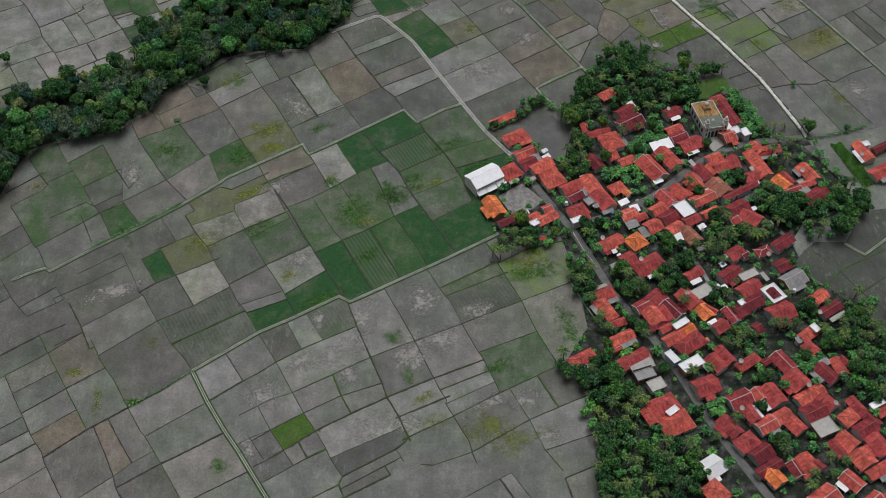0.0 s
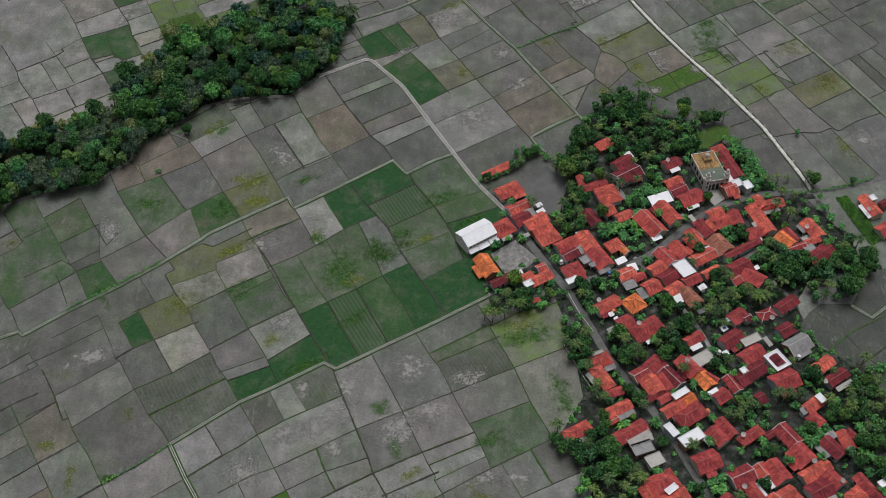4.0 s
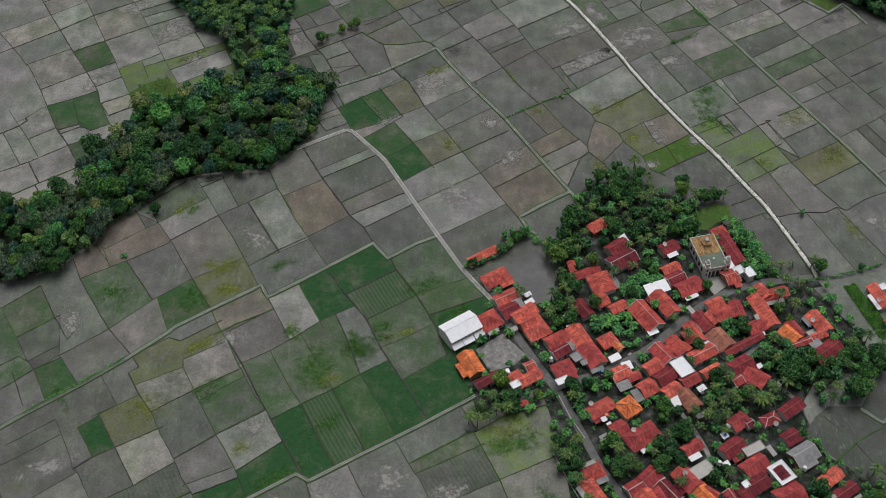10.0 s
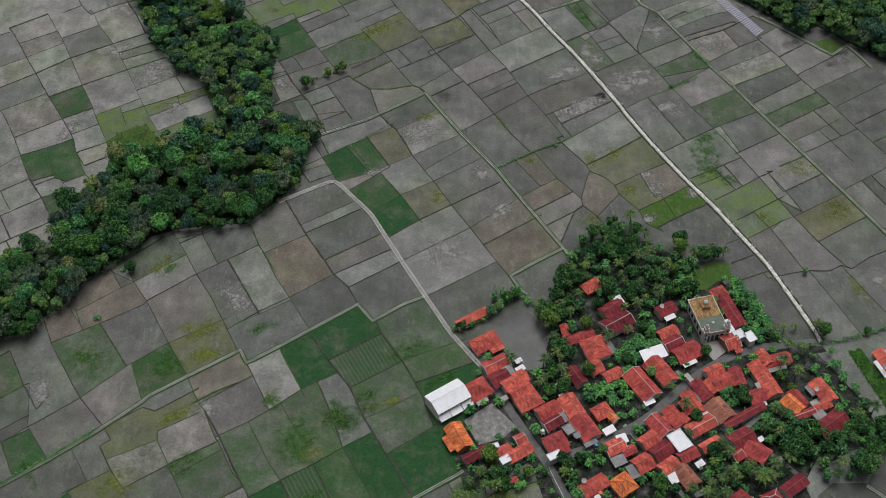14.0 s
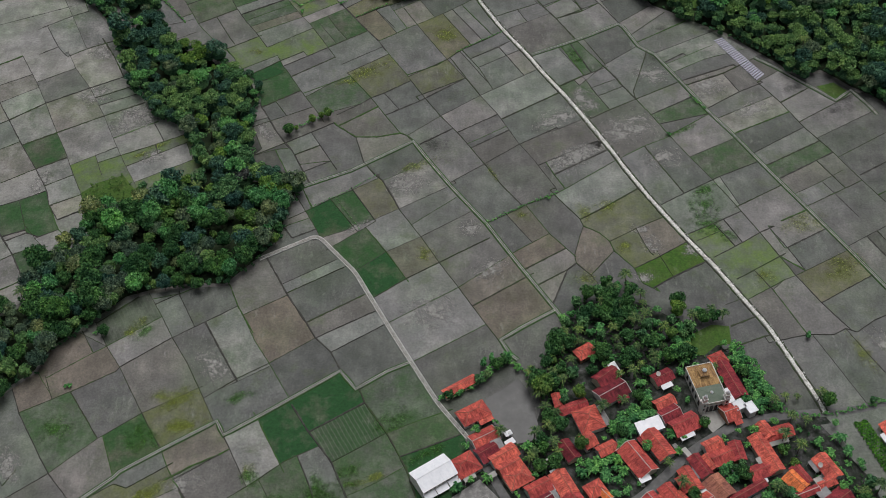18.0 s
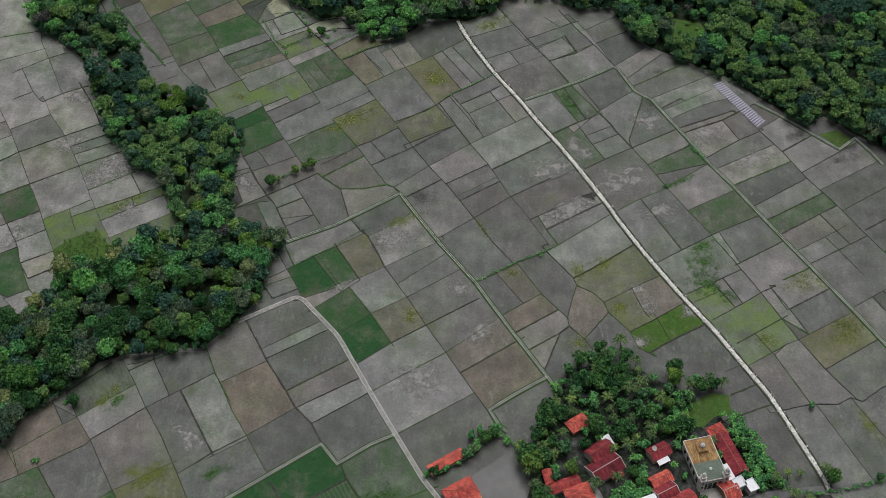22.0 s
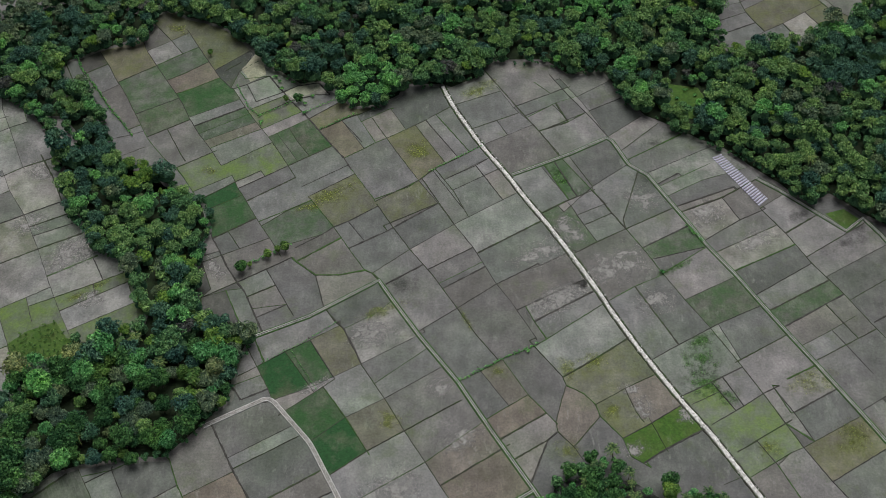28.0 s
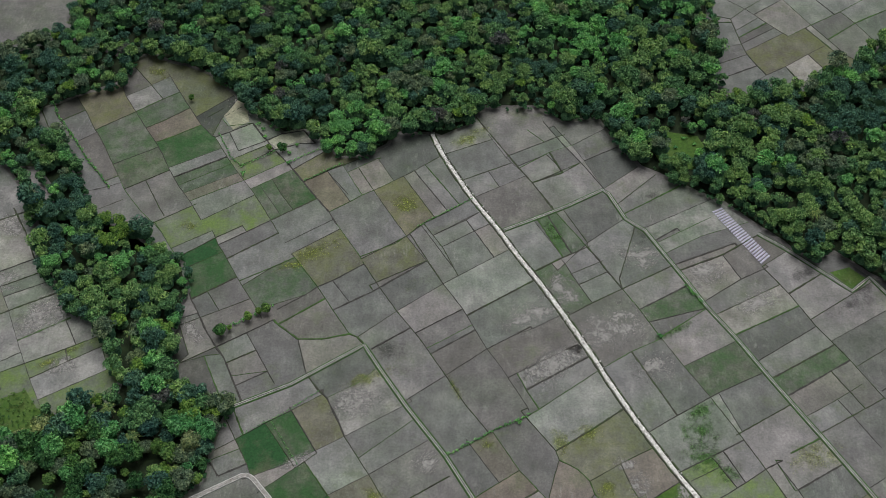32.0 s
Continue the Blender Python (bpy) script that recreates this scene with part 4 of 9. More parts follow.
NORTH_BUNDS_B = [
    [(-151.2, 614.3), (-143.1, 600.8), (-136.8, 587.7)],
    [(-155.8, 607.5), (-148.3, 611.2)],
    [(-115.3, 552.2), (-109.5, 541.3)],
    [(-88.2, 607.2), (-75.6, 586)],
    [(-77.6, 591.7), (-62.3, 601.1)],
    [(-37.1, 558.5), (-24, 563.7)],
    [(-60.3, 567.9), (-53.7, 557.2)],
    [(-62.5, 553.3), (-41.3, 563.8)],
    [(-69.8, 553.3), (-63.4, 555.9)],
    [(-45.7, 525.1), (-31.5, 527.4)],
    [(-67.7, 531.8), (-66.1, 524.2)],
    [(-13.1, 638.7), (-4.6, 642.8)],
]
NORTH_BUNDS_C = [
    [(-14.1, 635.5), (-4, 618.9)],
    [(-7.4, 639.5), (1.5, 622)],
    [(-0.3, 637.9), (7.7, 624.3)],
    [(7.7, 625.1), (24.6, 636.9), (34.9, 645)],
    [(8.1, 644.3), (14.9, 631.4)],
    [(20, 632.9), (32.8, 610.3)],
    [(24.6, 636.9), (38.4, 614.1)],
    [(29.7, 640.1), (44, 617.2)],
    [(-1, 638.7), (9.3, 645.1)],
    [(32.9, 597.7), (48.4, 607.3)],
    [(36.7, 591.2), (56.1, 603.5)],
    [(47.3, 607.3), (55.3, 592.5)],
    [(39.6, 647.5), (59.7, 656.6)],
    [(58.6, 660), (68.6, 641.6), (75.2, 633.5), (85.6, 614.7)],
    [(76.6, 663.3), (84.5, 654.8)],
    [(66.5, 645.7), (83.3, 655.6), (94.1, 659.8)],
    [(48.7, 632), (68.6, 641.6)],
    [(72, 639.9), (84, 646.4)],
    [(77.3, 628.7), (92.6, 637.4)],
    [(58.6, 635.2), (62.4, 627.2)],
    [(51.4, 620.2), (73.5, 632.7)],
    [(85.2, 646.4), (92.5, 635)],
]
NORTH_BUNDS_D = [
    [(89.3, 665.7), (96.5, 653.2), (101.7, 642.8), (109.4, 626.4)],
    [(96.5, 653.2), (111.3, 662.7)],
    [(101.7, 642.8), (118.4, 652.1)],
    [(109.4, 625.6), (124.9, 638.1)],
    [(114.2, 615.9), (129.9, 630.8)],
    [(117.5, 610.7), (138.1, 623.6)],
    [(124.1, 601.4), (149.1, 614.9)],
    [(128.7, 593.1), (154.4, 608)],
    [(135.2, 581), (162.1, 592.9)],
    [(171.6, 580), (182.8, 588)],
    [(192.7, 506.4), (200.3, 492.4)],
    [(166.5, 490), (179.7, 496.8)],
    [(-218.1, 705.2), (-200.9, 687.1), (-193.7, 679.5), (-182.5, 663.6)],
    [(-181, 662.6), (-176.4, 645.3), (-170.2, 632.6), (-157.6, 607.1)],
    [(-216.2, 644.2), (-192, 650.4), (-180.2, 653.4)],
    [(-210.7, 623.4), (-187.9, 633.6), (-172.6, 640.4)],
    [(-185.1, 622.1), (-181.3, 624.9), (-170.7, 631.6), (-162.7, 636.4)],
]
NORTH_BUNDS_E = [
    [(-181.1, 624), (-172.3, 608.1), (-166.2, 600.8)],
    [(-180.4, 602.7), (-172.3, 608.1)],
    [(-166.2, 600.8), (-148.4, 610.7)],
    [(-224.7, 678.9), (-200.4, 684.9), (-187.5, 688.1)],
    [(-182.5, 663.6), (-174.3, 665.7)],
    [(-175, 665.7), (-162.7, 636.4)],
    [(184.5, 760), (192.9, 752.2), (198.5, 745.2), (205.2, 736.9), (211, 730.2)],
    [(184.3, 743.8), (185.3, 734.8), (186.5, 724.5), (188, 716.5), (191.6, 708), (195, 701)],
    [(176.2, 746.9), (184.3, 743.8), (192.9, 752.2), (202.5, 759.9)],
    [(185.3, 734.8), (198.5, 745.2)],
    [(186.4, 729.6), (202.6, 741.4)],
    [(186.5, 724.5), (205.6, 736.9)],
    [(187.8, 718.7), (208.6, 732.4)],
    [(171.5, 741.6), (184, 741.5)],
    [(173.1, 720.2), (186.5, 724.5)],
    [(170.4, 708.1), (188, 716.5)],
    [(173.6, 699.1), (191.6, 708)],
]
NORTH_BUNDS_F = [
    [(187.6, 695.6), (195, 701), (205.3, 707.2), (218.2, 716.4), (227.9, 722.8)],
    [(197.6, 748.3), (212.1, 759.1)],
    [(213.3, 759.8), (224.2, 739), (230.7, 727.1), (237.4, 714.8), (241.3, 711.3)],
    [(211, 730.2), (224.2, 739), (241.3, 749.6), (255.2, 759.6)],
    [(230.8, 759.7), (237.6, 748.1)],
    [(241.4, 750.3), (246.9, 740.4), (253.9, 725.5)],
    [(221.2, 736.1), (233.7, 714.8)],
    [(205.3, 707.2), (210.4, 695.5)],
    [(227.9, 709.2), (237.4, 714.8)],
    [(218.2, 716.4), (222.2, 708.5)],
    [(230.9, 727.9), (248.1, 741.2), (265.2, 751), (286.9, 763.4)],
]
WET_BUNDS = [
    [(147.7, 299.9), (165.5, 314.5), (183.7, 324.1)],
    [(162.8, 312.7), (169.4, 301.0), (181.6, 286.3)],
    [(153.6, 324.2), (162.8, 312.7)],
    [(163.0, 297.0), (180.0, 309.1), (193.5, 315.0)],
]
BELT_BUNDS = [
    [(-142.3, 353.7), (-124.9, 366.8)],
    [(-124.9, 366.8), (-113.3, 353.1), (-110.0, 348.0)],
    [(-146.3, 373.7), (-142.3, 353.7), (-132.3, 340.2)],
    [(-161.3, 362.2), (-154.4, 350.9), (-149.4, 345.3)],
    [(-154.4, 350.9), (-143.3, 358.9)],
    [(-172.1, 344.0), (-158.4, 353.2), (-154.4, 350.9)],
    [(-150.9, 347.0), (-142.3, 353.7)],
    [(-170.9, 377.4), (-157.6, 389.1)],
    [(-140.7, 361.8), (-137.3, 368.3)],
    [(-113.3, 353.1), (-100.3, 362.2)],
    [(-135.4, 409.7), (-114.2, 424.0), (-94.7, 438.6)],
    [(-119.4, 433.4), (-114.4, 425.1), (-106.2, 412.2), (-99.7, 400.7), (-95.0, 392.6)],
    [(-123.8, 429.3), (-114.2, 424.0)],
    [(-101.4, 450.5), (-94.9, 439.7), (-88.3, 427.4), (-80.7, 415.4), (-73.0, 400.5), (-67.0, 388.4)],
    [(-98.1, 445.1), (-89.2, 450.5), (-81.7, 436.1)],
    [(-88.4, 428.4), (-76.6, 436.0), (-65.8, 443.1)],
    [(-76.6, 436.0), (-60.2, 407.0)],
    [(-69.6, 455.9), (-61.7, 439.5), (-56.7, 430.7)],
    [(-108.8, 412.9), (-88.3, 427.4)],
    [(-142.0, 392.8), (-124.3, 402.4), (-106.4, 413.5)],
    [(-135.3, 409.0), (-130.8, 399.2)],
    [(-146.3, 402.5), (-140.8, 392.8), (-135.1, 381.9), (-130.2, 374.2), (-124.8, 366.2)],
    [(-123.1, 402.4), (-116.5, 391.2), (-109.7, 381.2)],
    [(-125.1, 367.9), (-109.7, 381.5), (-95.0, 392.6), (-73.4, 404.8)],
    [(-72.5, 400.2), (-55.1, 410.3)],
    [(-157.6, 389.1), (-147.2, 371.3), (-140.7, 361.8)],
    [(-178.6, 389.9), (-170.9, 377.4), (-161.3, 362.2)],
    [(-177.4, 365.5), (-167.5, 372.9)],
    [(-161.3, 362.2), (-148.2, 372.8)],
    [(-107.8, 381.8), (-101.2, 365.2)],
    [(-95.0, 392.6), (-85.4, 376.8)],
    [(-169.1, 331.7), (-156.0, 342.5), (-148.1, 348.1)],
    [(-158.9, 345.3), (-151.4, 330.3)],
    [(-149.8, 345.3), (-143.8, 333.7)],
    [(-123.5, 343.3), (-115.7, 330.9)],
    [(-113.6, 345.2), (-106.8, 333.6)],
    [(-123.6, 325.6), (-107.1, 335.2)],
    [(-107.8, 336.9), (-101.9, 327.4), (-97.2, 318.2), (-90.2, 306.8), (-85.8, 298.1), (-82.0, 293.2)],
    [(-105.2, 341.8), (-92.6, 347.9)],
    [(-101.8, 326.9), (-85.6, 338.2), (-68.8, 347.8)],
    [(-92.6, 347.9), (-83.7, 331.4), (-76.5, 318.2), (-68.6, 305.4), (-66.7, 301.7)],
    [(-121.5, 326.2), (-116.8, 318.3), (-112.2, 310.6), (-107.7, 303.1), (-103.3, 295.7)],
    [(-128.1, 320.7), (-121.4, 325.9), (-115.1, 330.1)],
    [(-128.1, 320.7), (-120.3, 307.6)],
    [(-120.3, 307.6), (-112.4, 311.9), (-96.1, 320.8)],
    [(-90.1, 306.3), (-74.4, 318.2), (-57.5, 328.6)],
    [(-82.8, 333.5), (-67.9, 343.6)],
    [(-67.1, 301.2), (-52.2, 313.0)],
    [(-85.4, 295.2), (-68.4, 303.0)],
    [(-116.7, 288.1), (-103.3, 295.7), (-89.6, 305.5)],
    [(-126.8, 302.6), (-120.3, 307.6)],
    [(-134.1, 317.8), (-128.9, 308.1), (-124.3, 300.7), (-116.7, 288.6), (-109.4, 276.4)],
    [(-153.6, 312.8), (-137.5, 323.6)],
    [(-150.0, 306.5), (-134.6, 317.1)],
    [(-161.1, 299.6), (-150.0, 306.5)],
    [(-154.2, 297.1), (-147.5, 286.3), (-141.4, 274.2)],
    [(-147.1, 284.9), (-125.0, 301.2)],
    [(-155.3, 276.1), (-145.6, 282.5)],
    [(-133.5, 274.2), (-116.7, 288.1)],
    [(-109.5, 276.9), (-95.4, 285.0), (-81.5, 293.2)],
    [(-82.0, 293.2), (-75.0, 280.9)],
    [(-69.9, 347.8), (-62.9, 334.0), (-57.9, 328.6), (-54.0, 320.7)],
    [(-66.7, 301.2), (-61.7, 291.7)],
    [(-81.8, 291.8), (-65.4, 299.0)],
    [(-95.4, 360.5), (-80.0, 371.0)],
    [(-93.1, 351.6), (-76.5, 360.4)],
    [(-85.9, 377.1), (-79.8, 365.1), (-72.6, 352.1), (-68.5, 345.0)],
    [(-77.5, 364.8), (-59.5, 377.0)],
]
CORNER_BUNDS = [
    [(-68.0, 658.7), (-62.9, 649.2), (-58.0, 640.6), (-53.3, 633.3), (-47.3, 624.4), (-41.2, 613.9), (-36.6, 605.4)],
    [(-69.5, 660.2), (-66.5, 672.7), (-54.1, 683.0)],
    [(-67.0, 672.3), (-63.0, 666.4), (-51.7, 668.3)],
    [(-43.5, 657.0), (-36.4, 661.6), (-27.3, 663.1), (-21.4, 654.6)],
    [(-38.9, 650.6), (-28.0, 654.7), (-21.4, 654.6)],
    [(-115.1, 710.5), (-104.4, 696.5), (-96.4, 685.3)],
    [(-119.7, 699.9), (-114.5, 687.4), (-108.0, 676.5), (-101.4, 665.4), (-95.3, 655.8), (-91.0, 648.2), (-86.8, 638.9), (-80.9, 628.1), (-74.4, 618.6), (-67.9, 607.2)],
    [(-114.5, 687.4), (-104.2, 694.8), (-95.0, 701.9)],
    [(-108.0, 676.5), (-96.4, 685.3), (-89.1, 690.2)],
    [(-96.3, 703.2), (-89.1, 690.2), (-82.7, 679.1), (-75.7, 667.2), (-68.0, 658.7)],
    [(-101.4, 665.4), (-93.6, 670.5), (-82.0, 678.3)],
    [(-95.3, 655.8), (-89.2, 658.8), (-75.7, 667.2)],
    [(-124.7, 664.4), (-108.0, 676.5)],
    [(-136.9, 685.5), (-130.8, 675.4), (-124.7, 664.4), (-118.8, 654.0), (-112.6, 641.6), (-106.7, 630.0)],
    [(-140.8, 671.5), (-132.6, 677.4)],
    [(-148.7, 683.5), (-145.7, 675.5), (-138.8, 665.6), (-130.7, 654.0), (-124.9, 644.6), (-116.4, 633.6), (-111.2, 626.5)],
    [(-130.1, 657.8), (-124.3, 662.4)],
    [(-112.6, 641.6), (-94.8, 652.0)],
    [(-104.1, 626.4), (-86.1, 637.8)],
    [(-114.6, 630.7), (-109.9, 633.6)],
    [(-86.8, 639.3), (-64.0, 651.8)],
    [(-83.4, 633.5), (-61.2, 646.2)],
    [(-80.4, 628.4), (-57.6, 642.1)],
    [(-77.7, 623.5), (-54.9, 635.9)],
    [(-74.4, 618.2), (-51.8, 631.2)],
    [(-67.9, 607.2), (-46.5, 621.9)],
    [(-68.0, 658.7), (-59.3, 664.0), (-51.7, 668.3)],
    [(-61.8, 662.1), (-56.4, 649.9), (-43.5, 657.0)],
    [(-57.2, 645.4), (-43.2, 654.0)],
    [(-55.3, 639.9), (-39.0, 650.9)],
    [(-51.2, 630.4), (-34.3, 642.7)],
    [(-48.7, 625.4), (-31.3, 637.2)],
    [(-51.7, 668.3), (-45.5, 658.6), (-38.8, 649.1), (-32.1, 640.5), (-24.8, 629.6), (-17.7, 619.0), (-12.2, 611.4), (-8.8, 604.6)],
    [(-39.0, 631.5), (-34.4, 622.6), (-28.6, 613.8)],
    [(-44.3, 627.9), (-34.8, 612.2)],
    [(-38.0, 606.7), (-18.5, 619.7)],
    [(-24.8, 630.3), (-13.7, 637.5), (-6.7, 641.1)],
    [(-13.7, 636.8), (-4.7, 622.4)],
    [(-12.2, 611.4), (-4.5, 617.2)],
    [(-106.7, 630.0), (-101.4, 621.1), (-94.9, 612.4), (-88.2, 604.9)],
    [(-95.2, 629.9), (-87.9, 615.8), (-84.6, 610.3)],
    [(-86.6, 607.0), (-71.2, 616.8)],
    [(-73.7, 672.3), (-67.1, 678.3)],
    [(-30.6, 638.7), (-14.1, 651.6)],
    [(-121.1, 624.7), (-111.5, 627.9), (-106.2, 630.0)],
    [(-114.0, 613.9), (-104.6, 619.4)],
    [(-121.1, 624.7), (-113.0, 608.4)],
    [(57.1, 664.6), (67.8, 645.5), (71.9, 638.2), (77.4, 629.1), (86.5, 611.6)],
    [(66.5, 645.2), (90.8, 658.6)],
    [(71.4, 637.8), (86.2, 648.4), (97.8, 653.3)],
    [(84.7, 668.3), (93.1, 652.9), (101.2, 639.8), (109.0, 625.4)],
    [(86.2, 648.4), (91.4, 635.2), (77.4, 629.1)],
    [(91.4, 635.2), (100.6, 641.3)],
    [(3.4, 585.2), (21.8, 597.5), (28.9, 604.7)],
    [(24.3, 596.8), (36.8, 572.5)],
    [(29.6, 604.1), (37.8, 590.2), (43.9, 575.2)],
    [(32.9, 597.7), (52.3, 610.7)],
    [(6.9, 570.4), (29.8, 583.2)],
    [(77.9, 604.5), (88.5, 585.1)],
    [(86.9, 609.6), (98.7, 591.6)],
    [(85.6, 578.2), (98.8, 592.9)],
]
EAST_BELT_BUNDS = [
    [(-64.1, 385.3), (-56.7, 370.9), (-51.6, 360.6)],
    [(-82.0, 363.9), (-73.3, 369.5), (-59.2, 376.4)],
    [(-71.1, 348.9), (-58.2, 356.3), (-47.8, 364.1), (-38.5, 371.8), (-25.7, 378.4)],
    [(-22.5, 370.5), (-11.7, 377.1), (-1.2, 383.8)],
    [(-30.5, 384.2), (-10.3, 397.1)],
    [(-14.0, 357.6), (-4.5, 362.5), (5.7, 369.2)],
    [(-5.9, 342.0), (11.0, 353.4)],
    [(-55.8, 323.8), (-44.9, 330.7), (-33.3, 337.4), (-20.2, 346.2), (-12.0, 351.0)],
    [(-52.5, 392.8), (-46.2, 381.2), (-38.7, 367.0)],
    [(-38.0, 395.9), (-30.5, 384.2), (-21.9, 371.1), (-12.0, 351.0), (-4.1, 337.9), (3.1, 324.2)],
    [(-12.6, 403.2), (-10.3, 397.1), (-1.2, 383.2), (5.7, 369.2), (11.0, 354.3)],
    [(-46.9, 364.4), (-40.2, 350.5), (-33.3, 337.4), (-27.5, 327.2), (-21.8, 317.7), (-20.3, 308.3)],
    [(-33.9, 373.0), (-28.6, 360.5), (-23.4, 345.7)],
    [(-73.8, 356.3), (-69.1, 348.6), (-63.1, 336.7), (-56.5, 325.2), (-50.1, 313.5), (-43.0, 301.6)],
    [(-58.5, 354.3), (-49.9, 338.0), (-44.9, 330.7)],
    [(-22.2, 344.8), (-13.9, 328.5), (-7.9, 315.9)],
    [(-1.2, 383.8), (10.7, 389.0), (23.4, 394.0)],
    [(2.9, 372.8), (22.0, 380.9)],
    [(-33.3, 337.4), (-19.8, 310.3)],
    [(-44.9, 330.7), (-38.5, 318.0), (-31.0, 304.1)],
]
SOUTH_FIELD_BUNDS = [
    [(-66.5, 236.8), (-60.0, 226.9)],
    [(-61.9, 227.3), (-48.5, 237.0)],
    [(-81.0, 257.7), (-73.6, 262.5), (-67.1, 267.7), (-57.3, 274.1), (-49.5, 278.3), (-35.6, 285.4)],
    [(-78.7, 243.4), (-68.0, 250.1), (-59.6, 253.5), (-44.5, 261.9), (-30.3, 270.0), (-19.7, 275.0), (-12.0, 278.2), (6.0, 286.4), (30.0, 297.8), (51.7, 307.8)],
    [(-69.4, 234.4), (-54.5, 244.3), (-40.8, 252.0), (-24.6, 258.0)],
    [(-48.9, 235.6), (-36.6, 244.0), (-23.3, 251.2), (-5.5, 260.0), (13.9, 268.5)],
    [(-19.8, 241.8), (0.8, 251.8)],
    [(-2.8, 254.6), (15.1, 263.0)],
    [(-0.9, 248.1), (18.9, 258.6)],
    [(-43.4, 224.7), (-16.0, 238.6)],
    [(-17.1, 232.4), (2.0, 242.7), (20.0, 253.3), (42.8, 265.5)],
    [(9.8, 227.8), (30.6, 241.1), (53.7, 252.2)],
    [(35.9, 227.8), (54.4, 234.8)],
    [(11.8, 272.0), (36.3, 282.7)],
    [(-2.8, 304.8), (14.4, 314.8), (19.2, 317.5)],
    [(-0.2, 300.5), (24.9, 313.0)],
    [(-76.4, 283.4), (-74.7, 280.3), (-67.1, 267.7), (-59.6, 253.5), (-54.5, 244.1), (-49.5, 236.3), (-38.2, 216.7)],
    [(-65.2, 288.3), (-57.5, 273.5)],
    [(-57.7, 292.5), (-49.0, 277.8)],
    [(-41.3, 299.5), (-36.3, 284.9), (-30.3, 270.8), (-22.9, 251.2), (-18.2, 241.3), (-14.0, 231.9)],
    [(-26.7, 305.8), (-18.7, 289.8), (-13.3, 278.2), (-5.5, 260.8), (-0.5, 249.8), (2.7, 242.7), (8.0, 231.4), (10.5, 222.3)],
    [(-9.6, 316.4), (0.9, 297.9), (6.0, 285.5), (12.9, 271.4), (20.4, 252.5)],
    [(21.9, 315.7), (30.0, 297.8), (35.2, 282.9), (42.7, 266.8)],
    [(23.3, 255.8), (31.2, 241.1), (36.6, 228.5), (41.8, 219.4)],
    [(34.7, 260.9), (42.2, 246.0)],
    [(-44.9, 262.4), (-36.1, 243.3)],
    [(-71.7, 246.6), (-65.5, 235.6)],
]
EAST_FIELD_BUNDS = [
    [(67.1, 508.7), (79.4, 491.2), (80.4, 487.3)],
    [(78.7, 490.6), (93.4, 500.3), (107.7, 510.5)],
    [(80.4, 487.3), (87.0, 483.4), (91.1, 478.4), (92.4, 473.2), (100.1, 463.5), (102.4, 455.7), (109.3, 451.0)],
    [(80.4, 487.3), (78.0, 479.9), (75.3, 470.5), (75.9, 466.4)],
    [(90.7, 477.9), (103.0, 485.7), (115.4, 492.3)],
    [(75.9, 466.4), (81.5, 459.9), (92.8, 473.4)],
    [(75.9, 466.4), (71.9, 462.8), (65.2, 445.9)],
    [(56.1, 499.6), (65.5, 483.0), (76.1, 469.6)],
    [(46.2, 496.2), (58.2, 477.5)],
    [(46.8, 470.6), (66.4, 483.5)],
    [(52.9, 462.4), (72.4, 475.0)],
    [(58.0, 453.9), (72.7, 463.3)],
    [(99.6, 463.0), (112.0, 470.4), (124.9, 478.8)],
    [(110.6, 472.9), (116.3, 457.5)],
    [(106.0, 452.4), (116.1, 459.1), (132.1, 467.9)],
    [(81.5, 459.9), (84.6, 454.1)],
    [(102.8, 486.4), (106.2, 475.4), (108.7, 470.9)],
    [(112.2, 536.3), (126.7, 506.1)],
    [(124.9, 542.5), (132.0, 529.2), (140.6, 514.2), (149.1, 497.7), (156.0, 483.2), (163.5, 466.6)],
    [(131.5, 528.7), (155.1, 541.7)],
    [(114.4, 498.9), (126.3, 506.4), (143.7, 516.7), (164.6, 527.1)],
    [(143.3, 517.6), (150.3, 498.5)],
    [(147.4, 497.7), (168.3, 510.0)],
    [(122.7, 481.3), (136.8, 488.6), (150.4, 495.9)],
    [(136.5, 489.4), (144.6, 475.0)],
    [(141.2, 491.7), (147.9, 477.2)],
    [(128.1, 478.5), (140.1, 484.5)],
    [(134.6, 469.6), (156.8, 483.2)],
    [(155.5, 483.0), (162.7, 486.8)],
    [(160.1, 487.0), (165.0, 474.4)],
    [(142.2, 457.6), (164.4, 471.2)],
    [(150.1, 461.9), (155.8, 452.0)],
    [(145.3, 447.0), (161.7, 457.1)],
]
